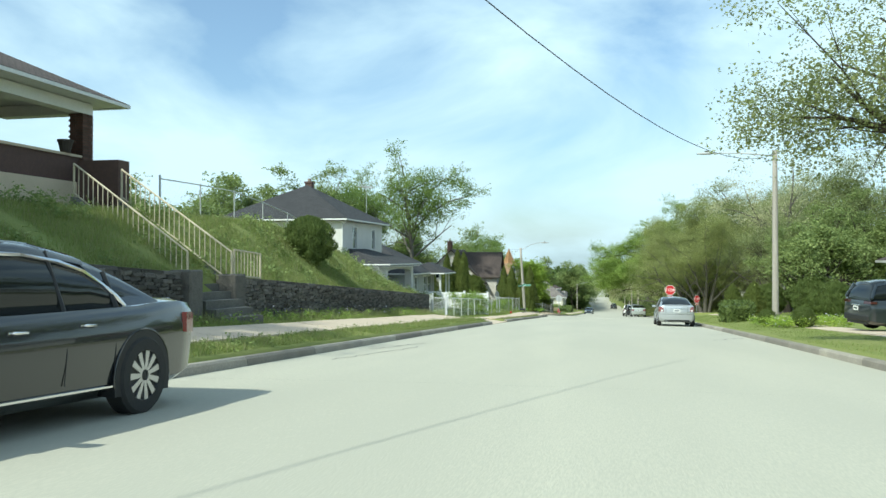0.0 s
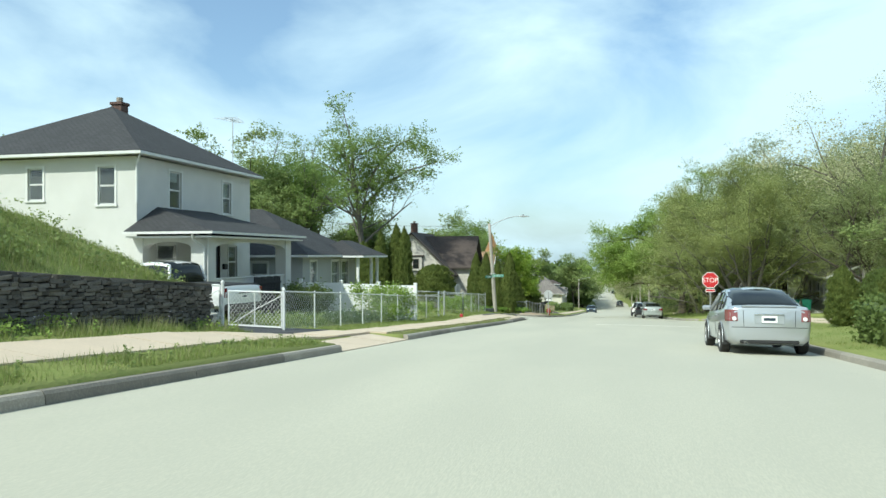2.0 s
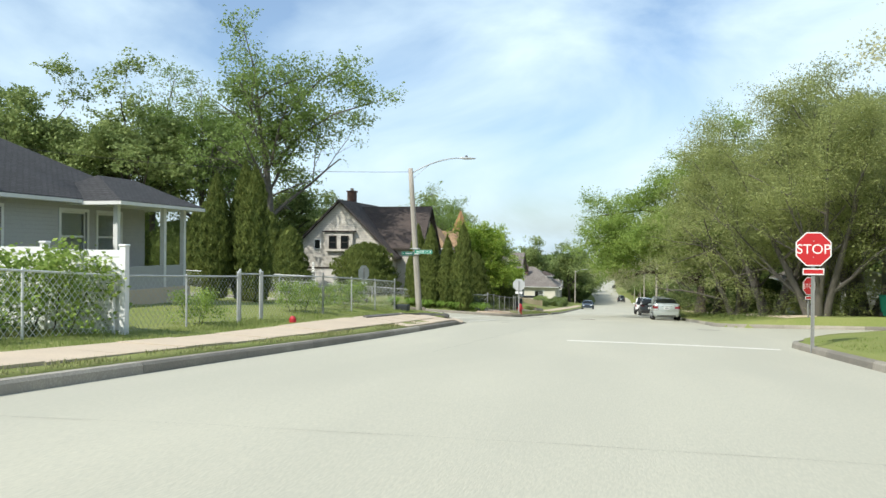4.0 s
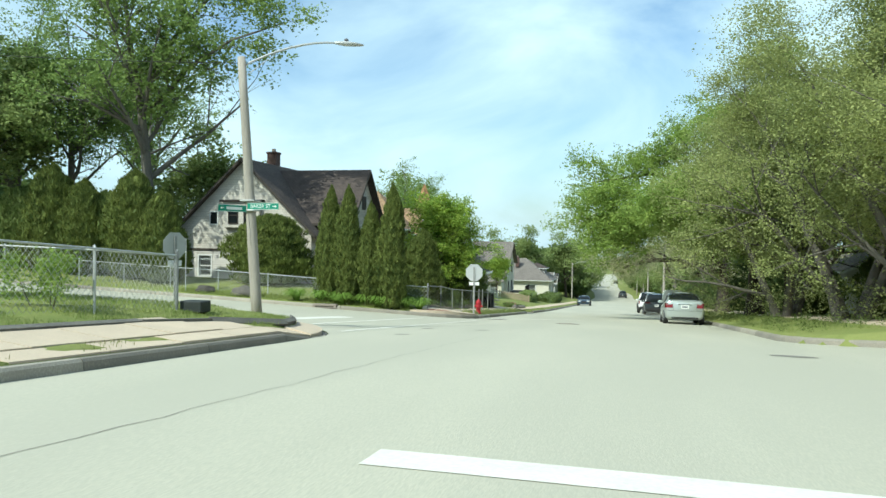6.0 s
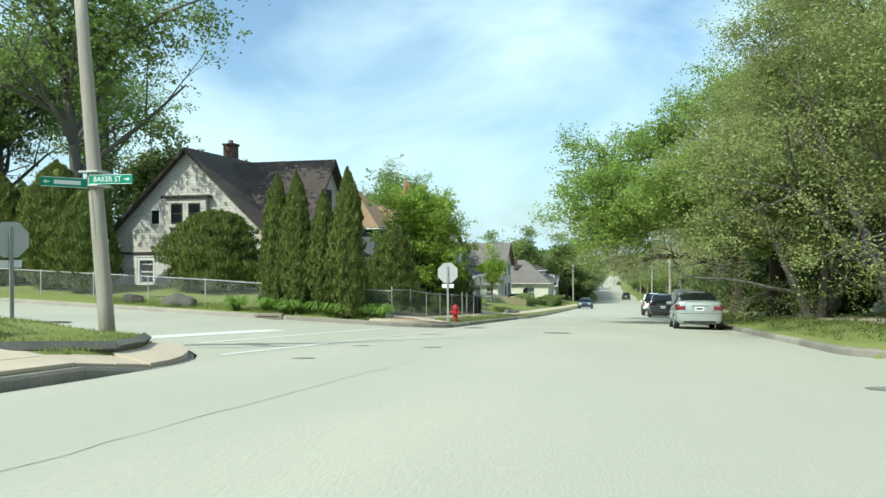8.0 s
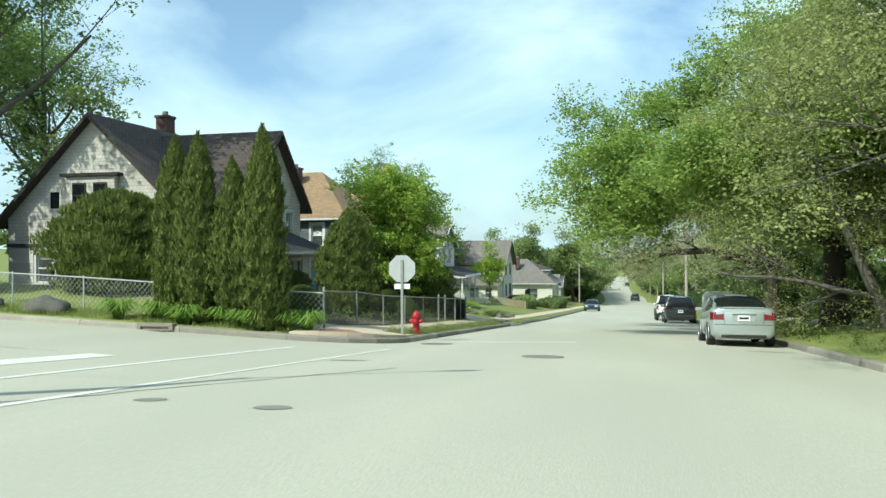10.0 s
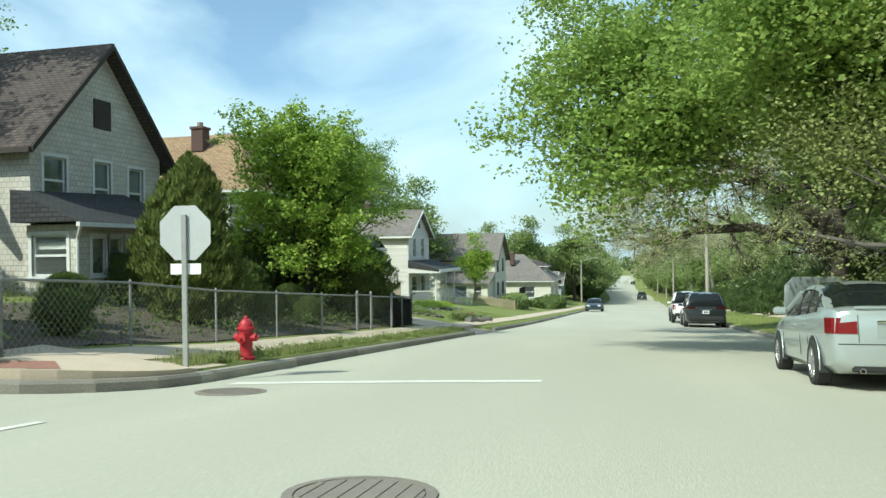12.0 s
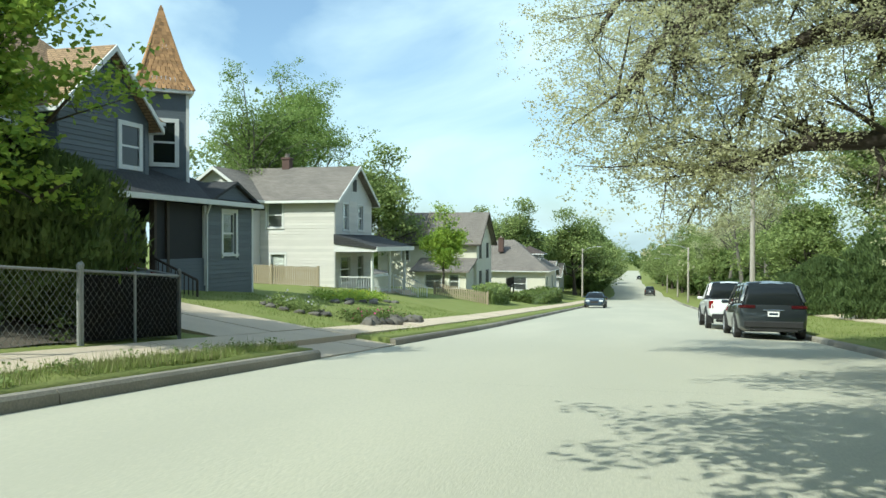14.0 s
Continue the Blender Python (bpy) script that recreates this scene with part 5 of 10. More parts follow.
def lap_boards(house, x0, x1, y0, y1, z0, z1, openings, face, material, pitch=0.17, lap=0.026, trim=0.14):
    """Lapped boards, each proud at its lower edge, cut round the openings."""
    o, a, inn, length = face_frame(x0, x1, y0, y1, face)
    z = z0
    while z < z1 - 0.03:
        top = min(z + pitch, z1)
        cuts = sorted((op[1] - trim, op[1] + op[3] + trim) for op in openings if op[0] == face and op[2] - trim < top and op[2] + op[4] + trim > z)
        u = 0.03
        spans = []
        for c0, c1 in cuts:
            if c0 > u + 0.05:
                spans.append((u, c0))
            u = max(u, c1)
        if u < length - 0.08:
            spans.append((u, length - 0.03))
        for u0, u1 in spans:
            bm = bmesh.new()
            ring = []
            for u in (u0, u1):
                ring.append([bm.verts.new(o + a * u - inn * d + Vector((0, 0, h))) for d, h in ((0.001, z), (lap, z), (lap, z + 0.012), (0.004, top))])
            p, q = ring
            for k in range(4):
                bm.faces.new((p[k], q[k], q[(k + 1) % 4], p[(k + 1) % 4]))
            bm.faces.new(p), bm.faces.new(q)
            bmesh.ops.recalc_face_normals(bm, faces=bm.faces)
            part("siding_board", bm, material, house)
        z += pitch


def blue_house():
    """Dark blue house with a cedar-roofed turret."""
    zb = -7.6
    h = thing("turret_house", 0, 0, 0, "dark slate-blue house with white trim and a cedar-shingled turret", "house")
    X0, X1, Y0, Y1 = -25.0, -15.5, 113.6, 121.0
    openings = [
        ("E", 1.2, -3.0, 0.9, 1.5, "window", TRIM, 0.4, True, 0.14), ("E", 4.6, -6.1, 0.9, 1.7, "window", TRIM, 0.2, True, 0.12), ("E", 1.2, -6.1, 0.9, 1.6, "window", TRIM, 0.2, True, 0.12),
        ("S", 4.97, -3.05, 0.58, 1.22, "window", TRIM, 0.5, True, 0.14), ("S", 2.6, -3.05, 0.9, 1.22, "window", TRIM, 0.3, True, 0.14),
        ("S", 4.54, -5.2, 0.58, 1.2, "window", TRIM, 0.6, True, 0.13), ("S", 5.26, -5.2, 0.58, 1.2, "window", TRIM, 0.6, True, 0.13), ("S", 7.6, -3.05, 0.7, 1.22, "window", TRIM, 0.5, True, 0.14)]
    body(h, X0, X1, Y0, Y1, zb, -1.6, SIDING_BLUE, openings)
    for face in "SE":
        lap_boards(h, X0, X1, Y0, Y1, zb + 0.3, -1.62, openings, face, BOARD_BLUE)
    hip_roof(h, X0, X1, Y0 - 0.0, Y1, -1.45, 3.0, 0.4, ROOF_TAN, ridge=4.0)
    chimney(h, -19.5, 116.2, 0.6, 1.75, 0.6)
    # front cross gable
    gx0, gx1, gy0, gy1 = -18.0, -14.9, 116.5, 120.3
    part("front_bay", boxes((-15.48, gx1, gy0, gy1, -4.3, -1.65)), SIDING_BLUE, h)
    gable_roof(h, gx0, gx1, gy0, gy1, -1.65, 1.75, 0.3, ROOF_TAN, "x", TRIM, SIDING_BLUE, "gable_roof", ends=(False, True))
    o, a, inn = Vector((gx1 + 0.002, gy0, 0)), Vector((0, 1, 0)), Vector((-1, 0, 0))
    bm = bmesh.new()
    for b in ((2.35, 2.5, -3.15, -1.75), (3.3, 3.45, -3.15, -1.75), (2.5, 3.3, -1.88, -1.75), (2.5, 3.3, -3.15, -3.02)):
        bars(bm, o, a, inn, *b, -0.05, 0.0)
    bars(bm, o, a, inn, 2.5, 3.3, -2.5, -2.44, -0.035, 0.0)
    w = part("window", bm, TRIM, h)
    bm = bmesh.new()
    bars(bm, o, a, inn, 2.5, 3.3, -3.02, -1.88, -0.012, -0.002)
    part("pane", bm, CAR_GLASS, w)
    # turret, set with one face towards the corner
    tx, ty, hw = 0.0, 0.0, 0.74
    t = part("turret", boxes((tx - hw, tx + hw, ty - hw, ty + hw, -4.6, -0.35)), SIDING_BLUE, h)
    t.matrix_basis = pose(-15.7, 122.1, 0, 0, 0, -50)
    for y in (ty - hw, ty + hw):
        part("corner_board", boxes((tx + hw - 0.1, tx + hw + 0.03, y - 0.05, y + 0.05, -4.0, -0.35)), TRIM, t)
    o, a, inn = Vector((tx + hw + 0.002, ty - hw, 0)), Vector((0, 1, 0)), Vector((-1, 0, 0))
    bm = bmesh.new()
    for b in ((0.3, 0.43, -2.85, -1.3), (1.08, 1.21, -2.85, -1.3), (0.43, 1.08, -1.43, -1.3), (0.43, 1.08, -2.85, -2.72)):
        bars(bm, o, a, inn, *b, -0.05, 0.0)
    bars(bm, o, a, inn, 0.43, 1.08, -2.1, -2.04, -0.035, 0.0)
    w = part("window", bm, TRIM, t)
    bm = bmesh.new()
    bars(bm, o, a, inn, 0.43, 1.08, -2.72, -1.43, -0.012, -0.002)
    part("pane", bm, CAR_GLASS, w)
    # spire: courses of cedar shingles with flared eaves
    verts, faces = [], []
    courses, base, top = 26, -0.38, 2.45
    for c in range(courses):
        f0, f1 = c / courses, (c + 1) / courses
        def half(f):
            return 0.90 * (1 - f) ** 1.0 * (0.84 + 0.16 * (1 - f) ** 7) + 0.025
        z0, z1 = base + (top - base) * f0, base + (top - base) * f1 + 0.05
        r0, r1 = half(f0) + 0.025, half(f1)
        for s in range(4):
            n = max(1, int(2 * r0 / 0.14))
            for k in range(n):
                u0, u1 = -1 + 2 * k / n + 0.01, -1 + 2 * (k + 1) / n - 0.01
                drop = random.uniform(-0.012, 0.012)
                q = []
                for u, r, z in ((u0, r0, z0 + drop), (u1, r0, z0 + drop), (u1, r1, z1), (u0, r1, z1)):
                    x, y = {0: (r, u * r), 1: (-u * r, r), 2: (-r, -u * r), 3: (u * r, -r)}[s]
                    q.append((tx + x, ty + y, z))
                i0 = len(verts)
                verts += q
                faces.append((i0, i0 + 1, i0 + 2, i0 + 3))
    sp = raw("spire_shingles", verts, faces, ROOF_CEDAR, t)
    tagged(sp, "orange cedar shingles")
    bm = bmesh.new()
    for sx, sy in ((1, 1), (1, -1), (-1, 1), (-1, -1)):
        tube(bm, [(tx + sx * 0.92, ty + sy * 0.92, base), (tx + sx * 0.6, ty + sy * 0.6, base + 0.75), (tx, ty, top + 0.05)], [0.055, 0.05, 0.025], 6)
    part("hip_cap", bm, ROOF_CEDAR, t)
    part("spire_eave", boxes((tx - 0.92, tx + 0.92, ty - 0.92, ty + 0.92, base - 0.1, base - 0.01)), TRIM, t)
    # screened porch and its skirt roof
    px1 = -13.5
    bm = bmesh.new()
    e = [(-15.5, 115.4, -3.95), (px1 + 0.3, 115.4, -3.95), (px1 + 0.3, 124.25, -3.95), (-15.5, 124.25, -3.95), (-15.5, 117.0, -2.95), (-15.5, 122.9, -2.95)]
    v = [bm.verts.new(p) for p in e]
    bm.faces.new((v[1], v[2], v[5], v[4])), bm.faces.new((v[0], v[1], v[4])), bm.faces.new((v[2], v[3], v[5])), bm.faces.new((v[3], v[2], v[1], v[0])), bm.faces.new((v[0], v[4], v[5], v[3]))
    uv_planar(part("porch_roof", bm, ROOF_DARK, h))
    part("gutter", boxes((px1 + 0.24, px1 + 0.36, 115.36, 124.3, -4.1, -3.955), (-15.5, px1 + 0.24, 115.36, 115.46, -4.1, -3.955)), TRIM, h)
    # little pediment over the projecting room
    bm = bmesh.new()
    prism(bm, [(120.9, -4.1), (124.35, -4.1), (122.62, -3.4)], px1 - 1.6, px1 + 0.16, "x")
    part("pediment", bm, SIDING_BLUE, h)
    bm = bmesh.new()
    for s0, s1 in ((120.75, 122.62), (124.5, 122.62)):
        pts = [(s0, -4.15), (s1, -3.37), (s1, -3.28), (s0, -4.06)]
        prism(bm, pts, px1 - 1.6, px1 + 0.3, "x")
    uv_planar(part("pediment_roof", bm, ROOF_DARK, h))
    body(h, -15.5, px1, 121.2, 124.1, zb, -4.1, SIDING_BLUE, [("E", 1.0, -5.65, 0.8, 1.35, "window", TRIM, 0.6, True, 0.12)], faces="ESN", thick=0.15)
    room = [("E", 1.0, -5.65, 0.8, 1.35, "window")]
    for face in "ES":
        lap_boards(h, -15.5, px1, 121.2, 124.1, zb + 0.2, -4.12, room, face, BOARD_BLUE, 0.14)
    lap_boards(h, -15.48, -14.9, 116.5, 120.3, -3.4, -1.66, [("E", 2.35, -3.15, 1.1, 1.4, "window")], "E", BOARD_BLUE, 0.14)
    part("corner_board", boxes((px1 - 0.08, px1 + 0.03, 124.04, 124.16, zb, -4.1)), TRIM, h)
    part("porch_skirt", boxes((px1 - 0.12, px1, 118.6, 121.15, zb, -5.75)), SIDING_BLUE, h)
    part("porch_skirt", boxes((-15.5, px1, 115.7, 115.82, zb, -5.75)), SIDING_BLUE, h)
    part("porch_floor", boxes((-15.5, px1 - 0.12, 115.82, 121.2, -6.7, -6.55)), WOOD_DARK, h)
    part("porch_screen", boxes((px1 - 0.075, px1 - 0.055, 118.7, 121.1, -5.75, -4.12)), SCREEN, h)
    for y in (115.8, 117.3, 118.6, 119.2, 121.14):
        part("porch_post", boxes((px1 - 0.14, px1 + 0.02, y - 0.06, y + 0.06, -6.6, -4.1)), TRIM if y > 121 else WOOD_DARK, h)
    stair_flight(h, 5, 1.1, 0.19, 0.28, WOOD_DARK, (px1 + 1.35, 117.95, zb + 0.35), (-1, 0, 0), "porch_step")
    railing(h, (px1 + 1.35, 117.35, zb + 0.45), (px1, 117.35, -6.55), 0.85, WOOD_RED, 0.14, 0.025, 0.1, "stair_rail", True)
    railing(h, (px1 + 1.35, 118.55, zb + 0.45), (px1, 118.55, -6.55), 0.85, WOOD_DARK, 0.14, 0.025, 0.1, "stair_rail", True)
    downpipe(h, [(px1 + 0.3, 121.0, -4.05), (px1 + 0.08, 121.1, -4.4), (px1 + 0.08, 121.1, -7.2), (px1 + 0.5, 121.9, -7.25), (px1 + 0.6, 123.6, -7.35)])
    downpipe(h, [(-15.1, 120.75, -1.55), (-15.35, 120.6, -2.0), (-15.42, 120.6, -3.1)])


def cream_house():
    zb = -8.4
    h = thing("cream_house", 0, 0, 0, "cream two-storey house with lap siding, grey roof and front porch", "house")
    X0, X1, Y0, Y1 = -22.4, -15.6, 136.7, 142.2
    openings = [
        ("E", 1.1, -4.6, 0.75, 1.35, "window", TRIM, 0.4), ("E", 3.3, -4.6, 0.75, 1.35, "window", TRIM, 0.2), ("E", 3.2, -7.4, 0.9, 1.4, "window", TRIM, 0.0), ("E", 0.7, -7.4, 1.4, 1.4, "window", TRIM, 0.2),
        ("S", 3.0, -4.5, 0.85, 1.3, "window", TRIM, 0.5), ("S", 3.2, -7.2, 0.8, 1.3, "window", TRIM, 0.5)]
    body(h, X0, X1, Y0, Y1, zb, -3.0, SIDING_WHITE, openings)
    for face in "SE":
        lap_boards(h, X0, X1, Y0, Y1, zb + 0.25, -3.02, openings, face, BOARD_CREAM, 0.15)
    gable_roof(h, X0, X1, Y0, Y1, -3.0, 1.75, 0.35, ROOF_GREY, "x", TRIM, SIDING_WHITE)
    part("attic_window", boxes((-15.6, -15.57, 139.15, 139.75, -2.5, -1.85)), BLACK_TRIM, h)
    part("attic_trim", boxes((-15.6, -15.58, 139.05, 139.15, -2.6, -1.75), (-15.6, -15.58, 139.75, 139.85, -2.6, -1.75)), TRIM, h)
    # rear wing with its gable to the neighbours
    x0, x1, y0, y1 = -24.0, -19.8, 135.9, 143.5
    body(h, x0, x1, y0, y1, zb, -2.95, SIDING_WHITE, [("S", 2.7, -4.7, 0.75, 1.4, "window", TRIM, 0.4)])
    gable_roof(h, x0, x1, y0, y1, -2.95, 1.5, 0.35, ROOF_GREY, "y", TRIM, SIDING_WHITE)
    part("attic_window", boxes((-22.15, -21.65, y0 - 0.03, y0 - 0.001, -2.6, -2.1)), BLACK_TRIM, h)
    chimney(h, -19.6, 139.5, -1.6, -0.55, 0.45, BRICK_CHIMNEY)
    # front porch
    p1 = -13.6
    part("porch_floor", boxes((X1, p1, 136.9, 142.6, -9.2, -7.95)), CONCRETE, h)
    bm = bmesh.new()
    prism(bm, [(X1 + 0.003, -4.85), (p1 + 0.3, -5.5), (p1 + 0.3, -5.62), (X1 + 0.003, -5.35)], 136.5, 143.0, "y")
    uv_planar(part("porch_roof", bm, ROOF_DARK, h))
    part("gutter", boxes((p1 + 0.25, p1 + 0.35, 136.5, 143.0, -5.72, -5.5)), TRIM, h)
    bm = bmesh.new()
    prism(bm, [(X1, -4.95), (p1 + 0.25, -5.62), (p1 + 0.25, -5.75), (X1, -5.75)], 136.55, 136.65, "y")
    part("porch_gable", bm, SIDING_WHITE, h)
    for y in (137.0, 139.8, 142.5):
        bm = bmesh.new()
        tube(bm, [(p1 - 0.1, y, -7.95), (p1 - 0.1, y, -5.65)], 0.075, 8)
        part("porch_post", bm, TRIM, h)
    railing(h, (X1 + 0.1, 137.0, -7.95), (p1 - 0.15, 137.0, -7.95), 0.9, TRIM, 0.13, 0.02, 0.1, "porch_rail", True)
    railing(h, (p1 - 0.1, 137.1, -7.95), (p1 - 0.1, 139.7, -7.95), 0.9, TRIM, 0.13, 0.02, 0.1, "porch_rail", True)
    stair_flight(h, 4, 1.6, 0.18, 0.3, CONCRETE, (p1 + 1.4, 141.1, -8.68), (-1, 0, 0), "porch_step")
    for y in (140.2, 142.0):
        railing(h, (p1 + 1.4, y, -8.7), (p1, y, -7.95), 0.9, TRIM, 0.14, 0.02, 0.1, "stair_rail", True)


def garage(x0, x1, y0, y1, zb, ze, label):
    h = thing("garage", 0, 0, 0, label, "garage")
    body(h, x0, x1, y0, y1, zb, ze, STUCCO_CREAM, [("E", 0.5, zb + 0.8, 0.7, 0.9, "window", TRIM, 0.2)])
    gable_roof(h, x0, x1, y0, y1, ze, 0.5, 0.25, ROOF_GREY, "y", TRIM, STUCCO_CREAM)


def yellow_house():
    zb = -10.4
    h = thing("yellow_house", 0, 0, 0, "pale yellow two-storey house with a steep grey roof", "house")
    X0, X1, Y0, Y1 = -24.5, -14.3, 162.0, 169.6
    body(h, X0, X1, Y0, Y1, zb, -5.0, SIDING_YELLOW, [
        ("E", 1.3, -6.6, 0.9, 1.4, "window", BLACK_TRIM, 0.2), ("E", 4.9, -6.6, 0.9, 1.4, "window", BLACK_TRIM, 0.2), ("E", 1.3, -9.4, 0.9, 1.4, "window", BLACK_TRIM, 0.2), ("E", 4.6, -9.4, 1.3, 1.4, "window", BLACK_TRIM, 0.2),
        ("S", 6.6, -6.9, 0.8, 1.3, "window", TRIM, 0.2), ("S", 2.5, -6.9, 0.8, 1.3, "window", TRIM, 0.2)])
    gable_roof(h, X0, X1, Y0, Y1, -5.0, 2.9, 0.5, ROOF_GREY, "x", WOOD_DARK, SIDING_YELLOW)
    h.location = (-1.8, 12.0, -0.2)
    # side porch and roof ladder
    body(h, -19.6, -14.6, 158.6, 162.0, zb, -7.6, SIDING_YELLOW, [("S", 1.0, -9.4, 1.6, 1.3, "window", TRIM, 0.1), ("S", 3.4, -9.4, 0.9, 1.3, "window", TRIM, 0.1)], faces="SEW")
    bm = bmesh.new()
    prism(bm, [(158.1, -7.75), (162.0, -6.6), (162.0, -6.75), (158.1, -7.9)], -20.0, -14.2, "x")
    uv_planar(part("porch_roof", bm, ROOF_GREY, h))
    lad = thing("roof_ladder", -1.8, 12.0, -0.2, "wooden ladder lying on the grey roof slope", "ladder")
    bm = bmesh.new()
    a, b = Vector((-19.8, 161.4, -5.25)), Vector((-19.8, 165.7, -1.85))
    for dx in (-0.22, 0.22):
        tube(bm, [a + Vector((dx, 0, 0)), b + Vector((dx, 0, 0))], 0.035, 5)
    part("stile", bm, WOOD_FENCE, lad)
    for k in range(14):
        p = a.lerp(b, (k + 0.5) / 14)
        bm = bmesh.new()
        tube(bm, [p - Vector((0.22, 0, 0)), p + Vector((0.22, 0, 0))], 0.025, 5)
        part("rung", bm, WOOD_FENCE, lad)
    deck = thing("deck", -1.8, 12.0, -0.4, "dark wooden deck with rails before the yellow house", "deck")
    part("deck_floor", boxes((-14.25, -11.8, 165.2, 169.6, -9.6, -9.45)), WOOD_DARK, deck)
    for y in (165.3, 167.4, 169.5):
        part("deck_post", boxes((-11.95, -11.83, y - 0.06, y + 0.06, -11.3, -8.5)), WOOD_DARK, deck)
    railing(deck, (-11.9, 165.3, -9.45), (-11.9, 169.5, -9.45), 0.9, WOOD_DARK, 0.16, 0.02, 0.1, "deck_rail", True)


def dormer_house():
    zb = -12.2
    h = thing("dormer_house", 0, 0, 0, "low house with a broad grey-brown roof and a dormer", "house")
    X0, X1, Y0, Y1 = -24.0, -13.2, 178.0, 188.0
    body(h, X0, X1, Y0, Y1, zb, -8.3, STUCCO_CREAM, [("E", 1.0, -10.4, 1.2, 1.5, "window", TRIM, 0.1), ("E", 6.5, -10.4, 1.4, 1.5, "window", TRIM, 0.1), ("S", 7.0, -10.4, 1.6, 1.5, "window", TRIM, 0.1), ("S", 3.0, -10.4, 1.2, 1.5, "window", TRIM, 0.1)])
    h.location = (2.0, 11.0, -0.4)
    hip_roof(h, X0, X1, Y0, Y1, -8.15, 3.6, 0.6, ROOF_GREY, ridge=2.0)
    body(h, -16.4, -14.2, 181.5, 184.5, -8.0, -6.3, SIDING_GREY, [("E", 0.6, -7.5, 0.8, 0.9, "window", TRIM, 0.0), ("E", 1.7, -7.5, 0.8, 0.9, "window", TRIM, 0.0)], faces="ESN")
    hip_roof(h, -17.2, -14.2, 181.5, 184.5, -6.2, 0.9, 0.35, ROOF_BROWN, name="dormer_roof")
    chimney(h, -18.8, 180.5, -6.0, -4.3, 0.6)
    for k, (y0, y1) in enumerate(((204.0, 210.0), (214.0, 221.0))):
        z = ground_z(-13, y0) - 0.2
        hh = thing("small_house", 0, 0, 0, "small pale house with a low gabled roof", "house", "small houses down the street")
        body(hh, -20.0, -12.2, y0, y1, z, z + 2.7, (SIDING_WHITE, SIDING_GREY)[k], [("E", 1.0, z + 0.9, 1.0, 1.2, "window", TRIM, 0.1), ("E", 3.6, z + 0.9, 1.0, 1.2, "window", TRIM, 0.1), ("S", 5.0, z + 0.9, 1.0, 1.2, "window", TRIM, 0.1)])
        gable_roof(hh, -20.0, -12.2, y0, y1, z + 2.7, 1.7, 0.4, ROOF_GREY, "x", TRIM, (SIDING_WHITE, SIDING_GREY)[k])


def porch_house():
    """House on the hill: brick piers under a broad porch roof."""
    h = thing("hill_house", 0, 0, 0, "brick house on the hill with a deep white-eaved porch", "house")
    X0, X1, Y0, Y1 = -27.0, -17.8, 8.5, 19.6
    body(h, X0, X1, Y0, Y1, 2.3, 6.6, BRICK_CHIMNEY, [("E", 2.0, 3.9, 1.0, 1.5, "window", TRIM, 0.3), ("E", 7.6, 3.9, 1.0, 1.5, "window", TRIM, 0.3), ("N", 5.0, 3.9, 1.0, 1.5, "window", TRIM, 0.3)])
    hip_roof(h, X0, X1 + 3.0, Y0, Y1 + 0.6, 5.75, 2.6, 0.6, ROOF_BROWN, ridge=2.5)
    part("porch_floor", boxes((X1, -14.6, Y0, 20.1, 2.3, 3.25)), CONCRETE, h)
    part("porch_beam", boxes((-15.25, -14.85, Y0, 20.0, 5.3, 5.62), (X1, -15.25, 19.65, 20.0, 5.3, 5.62)), TRIM, h)
    for y in (9.0, 14.4, 19.75):
        pier = part("brick_pier", boxes((-15.26, -14.84, y - 0.21, y + 0.21, 3.25, 5.3)), MORTAR, h)
        n = 0
        zc = 3.27
        while zc < 5.25:
            off = 0.0 if n % 2 else 0.11
            for fx in (0, 1):
                for k in range(2):
                    u0 = -0.235 + off * 0.5 + k * 0.235
                    u1 = min(u0 + 0.222, 0.235)
                    if y > 19:
                        part("brick", boxes((-14.86, -14.82, y + u0, y + u1, zc, zc + 0.062)) if fx == 0 else boxes((-15.05 + u0, -15.05 + u1, y - 0.235, y - 0.2, zc, zc + 0.062)), BRICK, pier)
            zc += 0.078
            n += 1
    part("porch_wall", boxes((-15.2, -14.9, 14.6, 19.54, 3.25, 4.0)), BRICK_CHIMNEY, h)
    part("coping", boxes((-15.26, -14.84, 14.6, 19.54, 4.0, 4.07)), CONCRETE, h)
    # low cheek wall and pot by the steps
    part("cheek_wall", boxes((-14.6, -13.3, 19.0, 19.5, 2.4, 3.85)), BRICK_CHIMNEY, h)
    pot = thing("flower_pot", -14.9, 18.9, 4.07, "dark round planter on the porch wall", "planter")
    bm = bmesh.new()
    lathe(bm, [(0.13, 0.0), (0.2, 0.3), (0.22, 0.3), (0.22, 0.36), (0.19, 0.36), (0.17, 0.3)], 14)
    part("pot", bm, WOOD_DARK, pot)


stucco_house()
bungalow()
shingled_house()
blue_house()
cream_house()
garage(-24.5, -19.0, 150.5, 155.0, -9.5, -7.6, "low pale garage behind the cream house")
yellow_house()
dormer_house()
porch_house()


